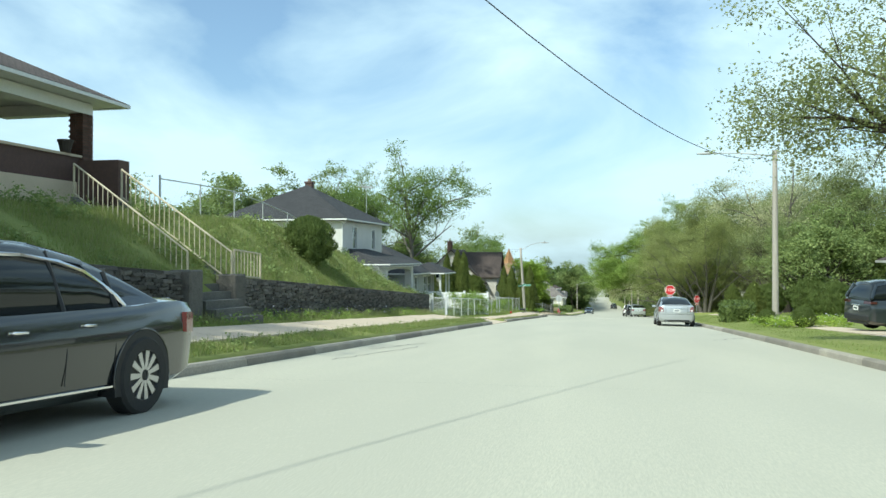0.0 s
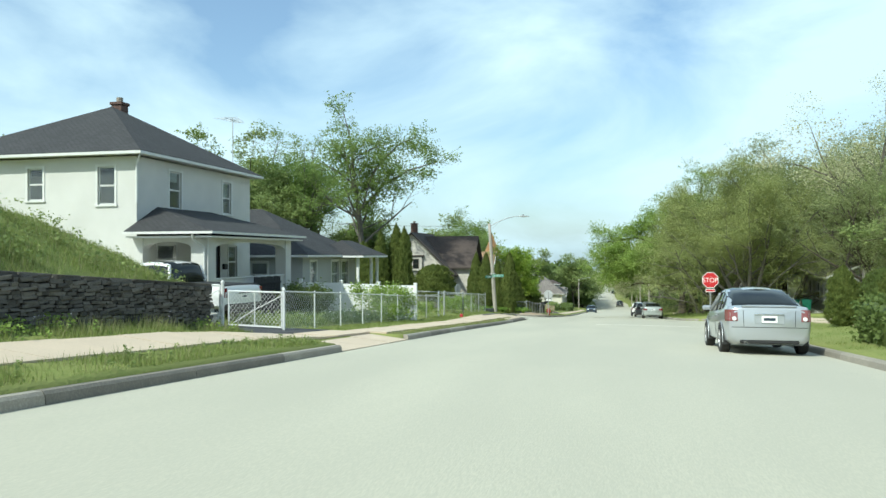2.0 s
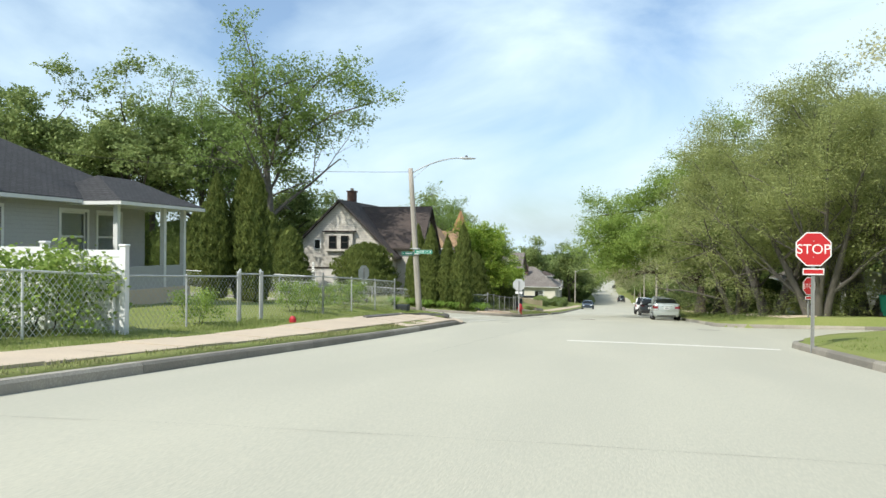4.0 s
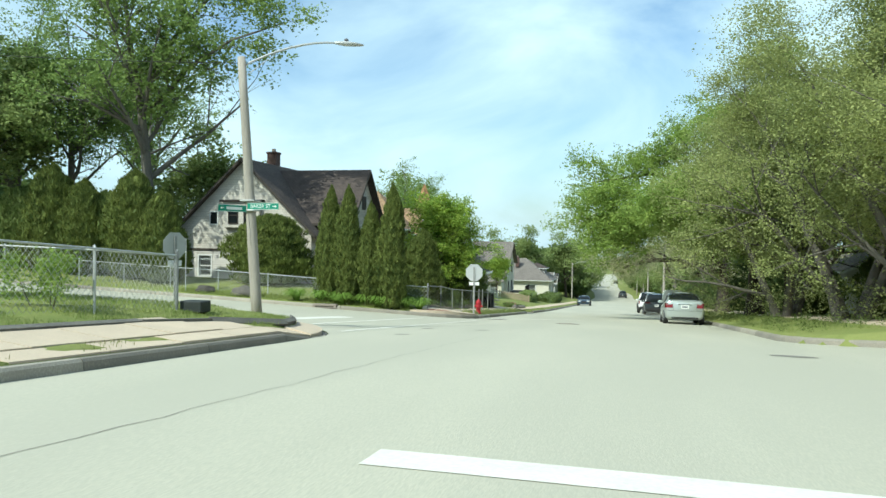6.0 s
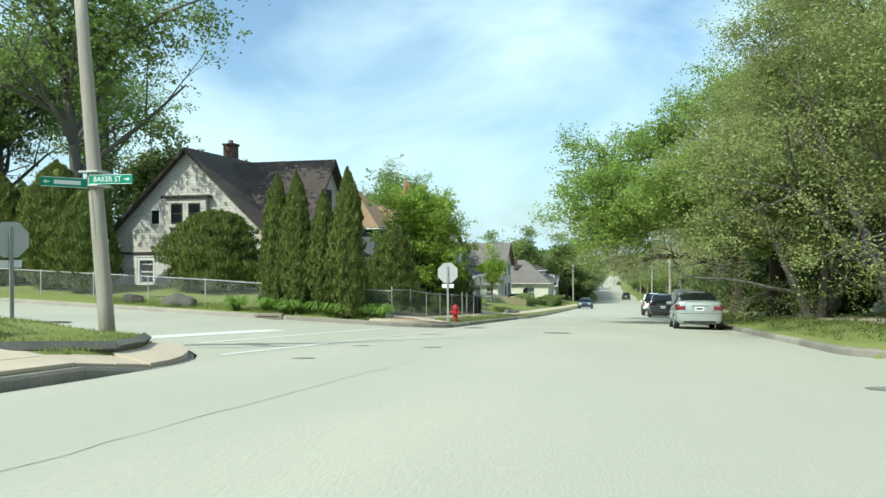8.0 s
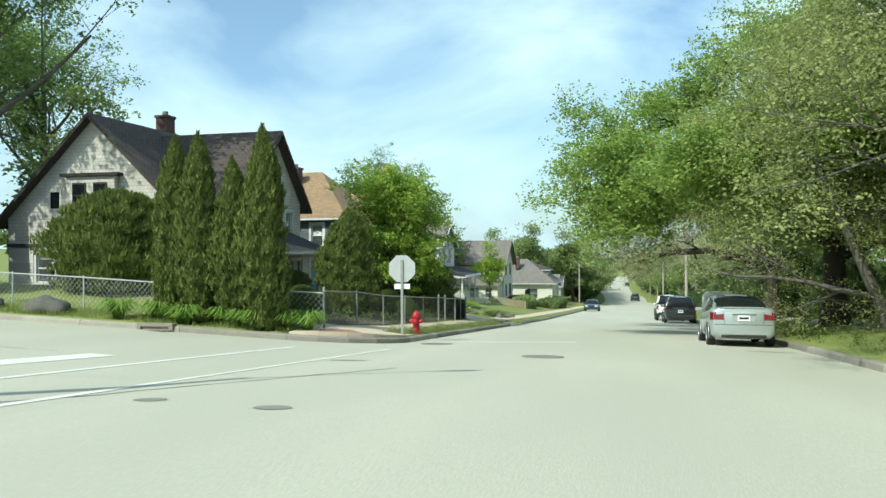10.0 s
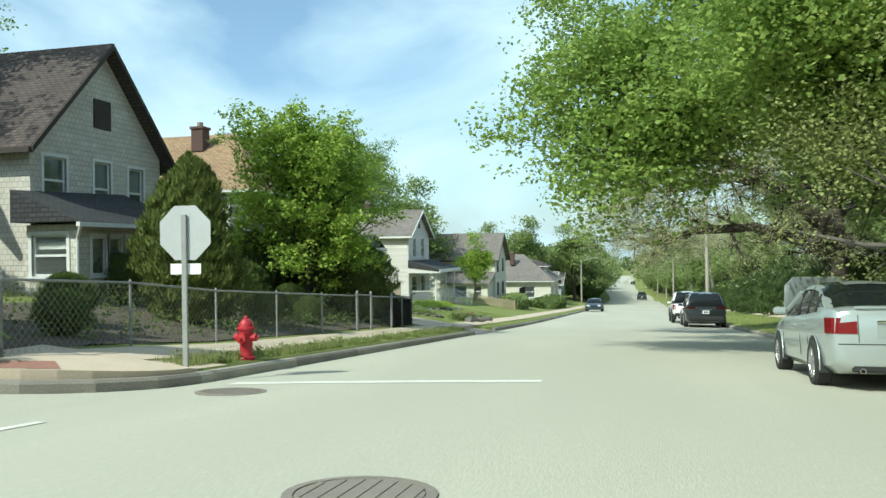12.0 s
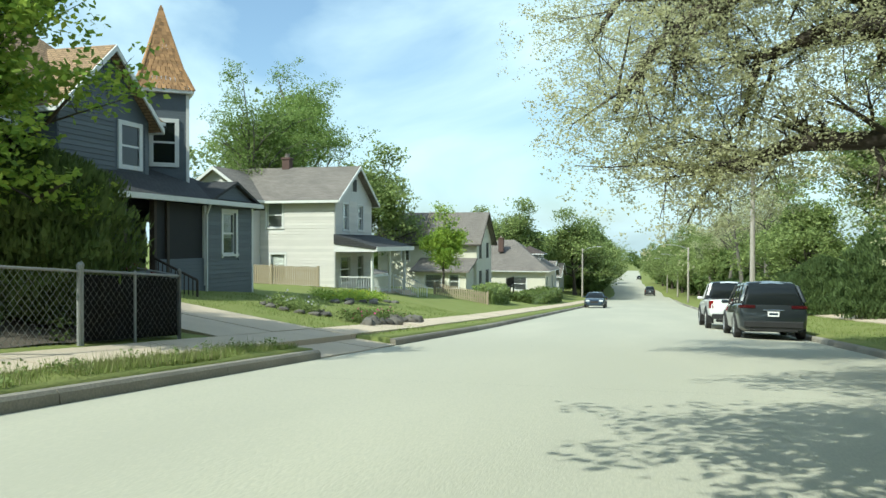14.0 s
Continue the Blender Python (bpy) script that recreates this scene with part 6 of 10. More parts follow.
# ---- trees and shrubs ----
def grow(rng, height, trunk, spread, limbs, levels=3, lean=0.0, droop=0.0, kids=4, rad=None, rise=0.75, stems=1, extras=(), taper=0.45):
    """A skeleton: list of (points, radii), and the tips that carry leaves."""
    rad = rad or height * 0.018
    runs, tips = [], []

    def branch(p, d, length, r, level):
        n = 5 if level < 2 else 3
        pts, rs = [p.copy()], [r]
        q, e = p.copy(), d.copy()
        for i in range(n):
            e = (e + Vector((rng.uniform(-1, 1), rng.uniform(-1, 1), rng.uniform(-0.6, 0.9) - droop * level * 0.6)) * 0.22).normalized()
            q = q + e * (length / n)
            pts.append(q.copy())
            rs.append(r * (1 - 0.72 * (i + 1) / n))
        runs.append((pts, rs))
        if level >= levels:
            tips.append((pts[-1], e))
            tips.append((pts[-2], e))
            return
        for k in range(kids):
            i = 1 + int((n - 1) * (k + rng.random() * 0.8) / kids)
            i = min(max(i, 1), n)
            side = Vector((rng.uniform(-1, 1), rng.uniform(-1, 1), rng.uniform(-0.5, 0.8) - droop))
            nd = (e * 0.7 + side.normalized() * 0.85).normalized()
            branch(pts[i], nd, length * rng.uniform(0.45, 0.65), rs[i] * 0.6, level + 1)
        tips.append((pts[-1], e))

    for s in range(stems):
        ang = 2 * math.pi * s / stems + rng.random()
        base = Vector((math.cos(ang) * 0.25, math.sin(ang) * 0.25, -0.25)) if stems > 1 else Vector((0, 0, -0.25))
        tilt = Vector((math.cos(ang) * 0.35, math.sin(ang) * 0.35, 1)).normalized() if stems > 1 else Vector((lean, lean * 0.4, 1)).normalized()
        r0 = rad / math.sqrt(stems) * 1.25
        pts, rs = [base], [r0 * 1.35]
        q, e = base.copy(), tilt.copy()
        n = 6
        for i in range(n):
            e = (e + Vector((rng.uniform(-1, 1), rng.uniform(-1, 1), 0.3)) * 0.07).normalized()
            q = q + e * ((height * rise) / n)
            pts.append(q.copy())
            rs.append(r0 * (1 - 0.75 * (i + 1) / n))
        runs.append((pts, rs))
        m = max(2, limbs // stems)
        for k in range(m):
            f = trunk / (height * rise) + (1 - trunk / (height * rise)) * (k + 0.3 * rng.random()) / m
            j = min(int(f * n), n - 1)
            p = pts[j].lerp(pts[j + 1], f * n - j)
            a = ang + 2.4 * k + rng.uniform(-0.4, 0.4)
            up = rng.uniform(0.15, 0.7) + 0.5 * f - droop
            d = Vector((math.cos(a), math.sin(a), up)).normalized()
            ln = spread * rng.uniform(0.75, 1.05) * (1.0 - taper * max(f - 0.35, 0) / 0.65)
            branch(p, d, ln * 0.8, rs[j] * 0.55, 1)
        branch(pts[-1], e, height * (1 - rise) * 0.8, rs[-1], 1)
    for path, r in extras:
        pts = [Vector(p) for p in path]
        rs = [r * (1 - 0.8 * i / (len(pts) - 1)) for i in range(len(pts))]
        runs.append((pts, rs))
        for i in range(1, len(pts)):
            dirn = (pts[i] - pts[i - 1]).normalized()
            for k in range(5):
                side = Vector((rng.uniform(-1, 1), rng.uniform(-1, 1), rng.uniform(-0.7, 0.7) - droop))
                branch(pts[i - 1].lerp(pts[i], rng.random()), (dirn * 0.6 + side.normalized() * 0.8).normalized(), rng.uniform(1.1, 1.9), rs[i] * 0.55, 2)
        tips.append((pts[-1], dirn))
    return runs, tips


def leaf_quads(nrng, tips, count, size, sigma, flat=0.5, hang=0.0, clump=0.0, per=10, corners=4):
    """Leaves scattered in small sprays round the tips."""
    c = np.array([t[0][:] for t in tips])
    if clump:
        k = max(count // per, 1)
        centres = c[nrng.integers(0, len(c), k)] + nrng.normal(0, sigma, (k, 3)) * np.array([1, 1, 0.75])
        pos = centres[nrng.integers(0, k, count)] + nrng.normal(0, clump, (count, 3)) * np.array([1, 1, 0.6])
    else:
        pos = c[nrng.integers(0, len(c), count)] + nrng.normal(0, sigma, (count, 3)) * np.array([1, 1, 0.75])
    pos[:, 2] -= hang * np.abs(nrng.normal(0, 1, count))
    u = nrng.normal(0, 1, (count, 3))
    u[:, 2] *= flat
    u /= np.linalg.norm(u, axis=1)[:, None]
    w = nrng.normal(0, 1, (count, 3))
    w[:, 2] *= flat
    w -= (w * u).sum(1)[:, None] * u
    w /= np.linalg.norm(w, axis=1)[:, None]
    s = size * nrng.uniform(0.6, 1.25, count)[:, None]
    if corners == 3:
        return np.stack([pos - u * s * 0.5, pos + w * s * 0.42 + u * s * 0.25, pos - w * s * 0.42 + u * s * 0.4], axis=1)
    return np.stack([pos - u * s * 0.5, pos + w * s * 0.36 - u * s * 0.05, pos + u * s * 0.55, pos - w * s * 0.36 - u * s * 0.05], axis=1)


def make_tree(name, label, seed, height, trunk, spread, limbs, leaves, size, sigma, leaf, bark=BARK, group="street trees", category="tree", kids=4, hang=0.0, clump=0.0, per=10, corners=3, **kw):
    rng, nrng = random.Random(seed), np.random.default_rng(seed)
    runs, tips = grow(rng, height, trunk, spread, limbs, kids=kids, **kw)
    ob = thing(name, 0, 0, 0, label, category, group)
    bm = bmesh.new()
    for k, (pts, rs) in enumerate(runs):
        if rs[0] < (0.006 if leaves > 15000 else 0.02):
            continue
        tube(bm, pts, [max(r, 0.006) for r in rs], 8 if rs[0] > 0.12 else (5 if rs[0] > 0.03 else 3), cap=False)
    part("trunk", bm, bark, ob, smooth=True)
    if leaves:
        quads("crown", leaf_quads(nrng, tips, leaves, size, sigma, hang=hang, clump=clump, per=per, corners=corners), leaf, ob)
    return ob


def place(ob, x, y, scale=1.0, turn=0.0, first=False, label="", z=None):
    x += bend(y)
    m = Matrix.Translation((x, y, (G(x, y) if z is None else z))) @ pose(0, 0, 0, 0, 0, turn)
    if first:
        ob.matrix_basis = m @ Matrix.Diagonal((scale, scale, scale, 1))
        if label:
            ob["label"] = label
        return ob
    c = copy_thing(ob, m)
    c.scale = (scale, scale, scale)
    if label:
        c["label"] = label
    return c


def orchard():
    # big maple that reaches over the street
    t = make_tree("maple_tree", "broad green maple overhanging the street", 11, 14, 2.4, 9.6, 16, 260000, 0.11, 0.36, LEAF_MAPLE, rad=0.34, rise=0.62, levels=4, taper=0.75, clump=0.15, per=16, corners=4,
                  extras=(([(0, 0, 2.8), (-2.2, -0.3, 4.2), (-4.8, -0.8, 4.9), (-6.6, -1.2, 4.9), (-8.0, -1.2, 4.5)], 0.17), ([(0, 0, 4.6), (-2.6, 0.2, 6.4), (-5.0, 0.3, 7.0), (-7.9, 0.3, 6.6)], 0.15), ([(0, 0, 3.2), (-1.6, -1.4, 4.4), (-3.4, -2.8, 5.0), (-4.6, -3.6, 4.9)], 0.14),
                          ([(0, 0, 3.4), (-1.5, -2.2, 4.7), (-3.2, -4.4, 5.3), (-4.6, -6.0, 5.1)], 0.13), ([(0, 0, 3.0), (-0.5, -3.0, 4.6), (-1.0, -5.5, 5.2), (-1.2, -7.5, 5.0)], 0.13),
                          ([(0, 0, 3.0), (-2.5, -0.8, 4.6), (-5.2, -1.6, 4.9), (-7.2, -2.0, 4.4), (-8.1, -2.1, 3.8)], 0.14)))
    place(t, 7.6, 103.5, 1.1, 0, True)
    # spreading multi-stemmed crabs along the kerb
    t = make_tree("crab_tree", "multi-stemmed tree with sparse yellow-green leaves", 5, 9.5, 1.0, 7.0, 15, 150000, 0.064, 0.30, LEAF_CRAB, BARK_PALE, rad=0.3, stems=4, kids=5, rise=0.62, clump=0.14, per=14, corners=4)
    place(t, 8.4, 88.5, 1.15, 0, True)
    place(t, 9.6, 83.6, 1.15, 130)
    place(t, 7.8, 96.5, 1.05, 230)
    place(t, 13.0, 88.0, 1.4, 60)
    # sparse olive tree with crooked limbs over the street
    t = make_tree("willow_tree", "grey sparse spring tree with crooked bare limbs over the street", 23, 13, 4.2, 9.0, 13, 210000, 0.06, 0.34, LEAF_OLIVE, rad=0.36, droop=0.05, levels=4, rise=0.62, kids=5, clump=0.08, per=14,
                  extras=(([(0, 0, 3.4), (-2.2, -0.8, 5.3), (-4.0, -1.4, 6.2), (-5.4, -1.5, 6.5), (-6.6, -1.5, 6.2), (-7.6, -1.5, 5.4), (-8.3, -1.4, 4.3)], 0.34), ([(-2.2, -0.8, 5.2), (-4.4, -1.6, 5.7), (-5.8, -1.5, 5.1), (-6.1, -1.5, 3.9)], 0.2), ([(0, 0, 2.8), (-3.0, -1.0, 3.7), (-5.2, -1.5, 3.6), (-6.6, -1.5, 3.1), (-7.6, -1.2, 3.4)], 0.24), ([(-4.6, -1.4, 6.3), (-6.8, -0.6, 7.2), (-8.2, 0.0, 6.9), (-8.8, 0.0, 6.0)], 0.18)))
    place(t, 7.4, 116.0, 1.0, 0, True)
    t = make_tree("elm_tree", "olive-green elm with fine new leaves", 61, 11.5, 2.6, 7.6, 15, 90000, 0.09, 0.32, LEAF_ELM, rad=0.26, levels=4, rise=0.64, taper=0.5, clump=0.13, per=9,
                  extras=(([(0, 0, 3.4), (-2.2, 0.2, 4.7), (-3.9, 0.6, 5.3), (-5.1, 1.2, 5.5)], 0.12), ([(0, 0, 4.6), (-1.2, 0.2, 6.6), (-2.2, 0.4, 8.0)], 0.12)))
    place(t, 8.9, 18.2, 0.94, 0, True, label="olive spring elm with fine leaves over the lawn")
    place(t, 13.5, 61.5, 0.66, 60)
    place(t, 12.4, 65.0, 0.7, 150)
    place(t, 8.6, 99.5, 1.0, 90)
    place(t, 17.5, 84.0, 1.15, 220)
    place(t, 14.2, 95.0, 1.4, 310)
    place(t, 20.5, 97.5, 1.5, 170)
    place(t, 21.5, 78.5, 1.4, 50)
    place(t, 12.4, 92.2, 1.1, 20)
    # this copy stands out of view, added to throw shade on the bank
    place(t, -16.5, 4.6, 1.15, 70, label="unseen elm placed to shade the grassy bank")
    t = make_tree("bare_tree", "tall thinly leaved grey tree", 71, 14, 5.5, 5.0, 9, 9000, 0.11, 0.3, LEAF_OLIVE, BARK_PALE, rad=0.2, levels=4, rise=0.7, kids=3,
                  extras=(([(0, 0, 6.0), (-1.2, 0, 7.6), (-2.0, 0, 9.2), (-2.6, 0, 11.0)], 0.08), ([(0, 0, 7.4), (-1.6, 0.2, 8.2), (-3.0, 0.2, 8.8), (-4.0, 0.2, 9.0)], 0.07)))
    place(t, 14.6, 73.8, 1.12, 0, True)
    for x, y, s, a in ((9.4, 168.0, 0.95, 100), (8.2, 172.0, 0.9, 200), (8.6, 188, 0.95, 20), (9.8, 193, 1.0, 70), (7.8, 201, 0.85, 140)):
        place(t, x, y, s, a)
    # full green trees behind
    t = make_tree("oak_tree", "full green oak with a rounded crown", 31, 14, 3.5, 9.0, 15, 42000, 0.24, 0.40, LEAF_OAK, rise=0.62, levels=4, taper=0.6, kids=3, clump=0.2, per=8)
    place(t, 18.5, 64.0, 0.62, 0, True)
    for x, y, s, a in ((15.5, 111, 1.0, 150), (-37, 97, 1.12, 60), (-44, 95, 1.15, 200), (13, 124, 0.95, 240), (12, 138, 0.85, 320), (12.5, 56.5, 0.5, 80)):
        place(t, x, y, s, a)
    t = make_tree("oak_tree", "full green tree with a rounded crown", 33, 14, 3.0, 8.5, 13, 14500, 0.34, 0.6, LEAF_OAK, rise=0.62, taper=0.6, kids=3, clump=0.3, per=6)
    place(t, 26, 62, 0.9, 120, True)
    for x, y, s, a in ((13, 52, 0.5, 300), (27, 104, 1.15, 200), (20, 118, 1.0, 280), (18, 150, 0.9, 20), (10, 152, 0.6, 60), (9.5, 160, 0.55, 200), (12, 180, 0.8, 120),
                       (-52, 104, 1.25, 140), (-30, 112, 0.85, 180), (-34, 128, 0.85, 220), (-31, 158, 1.15, 260), (-27, 172, 1.05, 300), (-47, 62, 0.7, 10), (-46, 45, 0.6, 50), (-38, 68, 0.8, 330), (-58, 86, 1.1, 30), (-51, 92, 1.15, 250),
                       (-10.5, 221, 1.0, 130), (-9.5, 238, 1.0, 170), (-19, 214, 1.0, 210), (-25, 226, 1.0, 30), (-9.5, 258, 1.0, 0), (-9, 280, 1.0, 75), (-9, 305, 1.05, 145),
                       (9.5, 214, 0.85, 290), (12, 224, 0.95, 330), (9, 236, 0.9, 70), (9, 256, 1.0, 170), (9, 280, 1.0, 240), (9, 306, 1.05, 300), (-8.6, 229, 0.75, 160), (-8.4, 248, 0.75, 220), (-8.4, 269, 0.8, 300), (-8.4, 292, 0.85, 40), (8.6, 196, 0.6, 60), (8.2, 226, 0.72, 130), (8.0, 246, 0.75, 200), (8.0, 268, 0.8, 280), (8.0, 293, 0.85, 350), (-8.6, 318, 0.9, 60), (-8.8, 345, 0.95, 130), (8.4, 322, 0.9, 210), (8.8, 350, 0.95, 20)):
        place(t, x, y, s, a)
    # tall open trees behind the bungalow
    t = make_tree("ash_tree", "tall open ash with airy fresh leaves", 47, 17, 4.5, 8.0, 14, 26000, 0.17, 0.36, LEAF_ASH, BARK_PALE, rise=0.72, rad=0.26, levels=4, taper=0.5, kids=3, clump=0.18, per=8,
                  extras=(([(0, 0, 7.5), (1.8, 0, 9.4), (4.0, 0, 10.6), (6.4, 0, 11.2)], 0.13), ([(0, 0, 9.0), (1.4, 0, 11.2), (3.2, 0, 12.8), (4.8, 0, 13.4)], 0.11)))
    place(t, -24.9, 97.0, 1.2, 0, True)
    place(t, -33.0, 101.0, 1.0, 60)
    place(t, -39.0, 103.0, 1.1, 120)
    place(t, -37.5, 116.0, 1.25, 250)
    place(t, -22.5, 141.0, 0.74, 40)
    place(t, -24.0, 151.0, 0.95, 300)
    place(t, -38.0, 34.0, 0.6, 180)
    # fresh maple by the corner garden
    t = make_tree("young_maple_tree", "fresh green maple with dense bright leaves", 3, 7.0, 1.0, 3.9, 24, 52000, 0.13, 0.25, LEAF_FRESH, rad=0.14, rise=0.8, kids=4, taper=0.2, clump=0.13, per=14, corners=4)
    place(t, -10.95, 108.9, 0.97, 0, True)
    t = make_tree("young_maple_tree", "small round-headed young maple", 8, 5.6, 1.5, 2.3, 14, 16000, 0.13, 0.24, LEAF_FRESH, rad=0.08, rise=0.62, levels=2, taper=0.5, clump=0.1)
    place(t, -14.6, 155.0, 1.2, 140, True, label="small round-headed young maple on a thin trunk")
    # far woods on both sides as one mass each
    nrng = np.random.default_rng(77)
    for k, (x0, x1, y0, y1, n, hgt) in enumerate(((9.5, 34, 150, 236, 26, 6), (11, 60, 230, 350, 26, 12), (-70, -11, 245, 350, 30, 12), (-80, -50, 20, 240, 34, 11), (-13.5, -8.6, 222, 335, 60, 4.6), (8.2, 13, 200, 335, 60, 4.6), (-30, -8.5, 334, 351, 12, 8), (8.5, 30, 334, 351, 12, 8), (26, 80, 20, 240, 40, 12), (-60, 60, 352, 470, 80, 13), (-160, 160, 430, 900, 60, 16))):
        vs = []
        for i in range(n):
            cx, cy = nrng.uniform(x0, x1), nrng.uniform(y0, y1)
            if abs(cx) < 8.5 and cy < 780:
                continue
            cx += bend(cy)
            cz = ground_z(cx, cy)
            h = hgt * nrng.uniform(0.7, 1.15)
            m = 900 if cy < 300 else 500
            d = nrng.normal(0, 1, (m, 3))
            d /= np.linalg.norm(d, axis=1)[:, None]
            lump = 0.72 + 0.28 * np.sin(d[:, 0] * 5 + i) * np.cos(d[:, 1] * 4 + i * 2) + nrng.normal(0, 0.07, m)
            pos = np.array([cx, cy, cz + h * 0.58]) + d * lump[:, None] * np.array([h * 0.4, h * 0.4, h * 0.42])
            u = nrng.normal(0, 1, (m, 3)); u /= np.linalg.norm(u, axis=1)[:, None]
            w = nrng.normal(0, 1, (m, 3)); w -= (w * u).sum(1)[:, None] * u; w /= np.linalg.norm(w, axis=1)[:, None]
            s = nrng.uniform(0.5, 1.1, m)[:, None] * (0.75 if cy < 300 else 1.3)
            vs.append(np.stack([pos - u * s, pos + w * s * 0.8 + u * s * 0.4, pos - w * s * 0.8 + u * s * 0.6], axis=1))
        ob = quads("far_woods", np.concatenate(vs), LEAF_FAR)
        tagged(ob, "distant mass of spring-green trees", "woods", "far woods", "stuff")


def cone_quads(nrng, n, h, r, size, profile):
    """Upright sprays over the surface of a turned form."""
    z = nrng.uniform(0.02, 1.0, n)
    a = nrng.uniform(0, 2 * math.pi, n)
    k = h / 5.4
    lump = 1 + 0.20 * np.sin(a * 2 + z * 9 * k + 0.7) * np.sin(z * 17 * k + a * 3) + 0.15 * np.sin(a * 5 + z * 29 * k) * np.cos(z * 37 * k - a * 4) + 0.07 * np.sin(a * 11 - z * 61 * k) + nrng.normal(0, 0.06, n)
    z = z + 0.02 * np.sin(a * 3 + 1.0) * z
    rr = r * np.array([profile(min(t, 0.999)) for t in z]) * lump * np.where(nrng.random(n) < 0.25, nrng.uniform(0.6, 1, n), 1)
    pos = np.stack([rr * np.cos(a) + 0.05 * r * np.sin(z * 9), rr * np.sin(a), z * h], axis=1)
    out = np.stack([np.cos(a), np.sin(a), np.zeros(n)], axis=1)
    up = np.stack([0.35 * np.cos(a), 0.35 * np.sin(a), np.ones(n)], axis=1) + nrng.normal(0, 0.28, (n, 3))
    up /= np.linalg.norm(up, axis=1)[:, None]
    side = np.cross(up, out + nrng.normal(0, 0.55, (n, 3)))
    side /= np.linalg.norm(side, axis=1)[:, None]
    s = size * nrng.uniform(0.6, 1.3, n)[:, None]
    return np.stack([pos - up * s * 0.45 + side * s * 0.28, pos + up * s * 0.85, pos - up * s * 0.45 - side * s * 0.28], axis=1)


def make_shrub(name, label, seed, h, r, n, size, profile, leaf, category="shrub", group="shrubs", stem=0.08):
    nrng = np.random.default_rng(seed)
    ob = thing(name, 0, 0, 0, label, category, group)
    bm = bmesh.new()
    tube(bm, [(0, 0, -0.2), (0.02, 0.01, h * 0.4), (0, 0.02, h * 0.85)], [stem, stem * 0.7, stem * 0.2], 7)
    for k in range(7):
        a = k * 2.4
        z = h * (0.15 + 0.09 * k)
        tube(bm, [(0, 0, z), (math.cos(a) * r * 0.35, math.sin(a) * r * 0.35, z + h * 0.1), (math.cos(a) * r * 0.6, math.sin(a) * r * 0.6, z + h * 0.2)], [stem * 0.4, stem * 0.25, 0.008], 4)
    part("stem", bm, BARK, ob)
    # a dense inner body keeps daylight from passing
    bm = bmesh.new()
    prof = [(max(r * profile(t) * 0.74, 0.01), h * t * 0.97 + 0.02) for t in (0.02, 0.12, 0.25, 0.4, 0.55, 0.7, 0.82, 0.92, 0.98)]
    lathe(bm, prof, 14)
    for v in bm.verts:
        v.co *= 1 + 0.12 * noise.noise(v.co * 1.7)
    part("inner_foliage", bm, leaf, ob, smooth=True)
    quads("foliage", cone_quads(nrng, n, h, r, size, profile), leaf, ob)
    return ob


def column(t):
    return min(1.0, (0.55 + 1.6 * t)) * (1 - t ** 2.6) ** 0.75 if t < 1 else 0.0


def dome(t):
    return math.sqrt(max(1 - (2 * t - 0.75) ** 2 / 1.6, 0.0)) if t < 1 else 0.0


def egg(t):
    return max(math.sin(math.pi * min(t ** 0.62, 1.0)), 0) ** 0.55 if 0 < t < 1 else 0.02


def ball(t):
    return math.sqrt(max(1 - (2 * t - 1) ** 2, 0.0))


def hedge_box(name, label, x0, x1, y0, y1, h, n, size, leaf, group="hedges"):
    """A clipped hedge: leaves over a rounded block that follows the ground."""
    nrng = np.random.default_rng(int(abs(x0 * 10 + y0)))
    cx, cy = (x0 + x1) / 2, (y0 + y1) / 2
    z0 = min(ground_z(x, y) for x in (x0, x1) for y in (y0, y1))
    ob = thing(name, cx, cy, z0, label, "hedge", group)
    bm = bmesh.new()
    box(bm, x0 - cx + 0.1, x1 - cx - 0.1, y0 - cy + 0.1, y1 - cy - 0.1, -0.1, h - 0.1, bevel=0.12)
    part("inner_foliage", bm, leaf, ob)
    d = nrng.uniform(-1, 1, (n, 3))
    k = np.argmax(np.abs(d) * np.array([1, 1, 1.0]), axis=1)
    for i in range(3):
        sel = k == i
        d[sel, i] = np.sign(d[sel, i])
    pos = d * np.array([(x1 - x0) / 2, (y1 - y0) / 2, h / 2]) + np.array([0, 0, h / 2])
    gz = np.array([ground_z(cx + p[0], cy + p[1]) - z0 for p in pos])
    pos[:, 2] = np.clip(pos[:, 2], 0.02, None) + gz * (1 - 0.6 * np.clip(pos[:, 2] / h, 0, 1)) + nrng.normal(0, 0.05, n)
    pos[:, :2] += nrng.normal(0, 0.05, (n, 2))
    u = nrng.normal(0, 1, (n, 3)); u /= np.linalg.norm(u, axis=1)[:, None]
    w = nrng.normal(0, 1, (n, 3)); w -= (w * u).sum(1)[:, None] * u; w /= np.linalg.norm(w, axis=1)[:, None]
    s = size * nrng.uniform(0.6, 1.3, n)[:, None]
    quads("foliage", np.stack([pos - u * s * 0.5, pos + w * s * 0.4, pos + u * s * 0.5, pos - w * s * 0.4], axis=1), leaf, ob)
    return ob


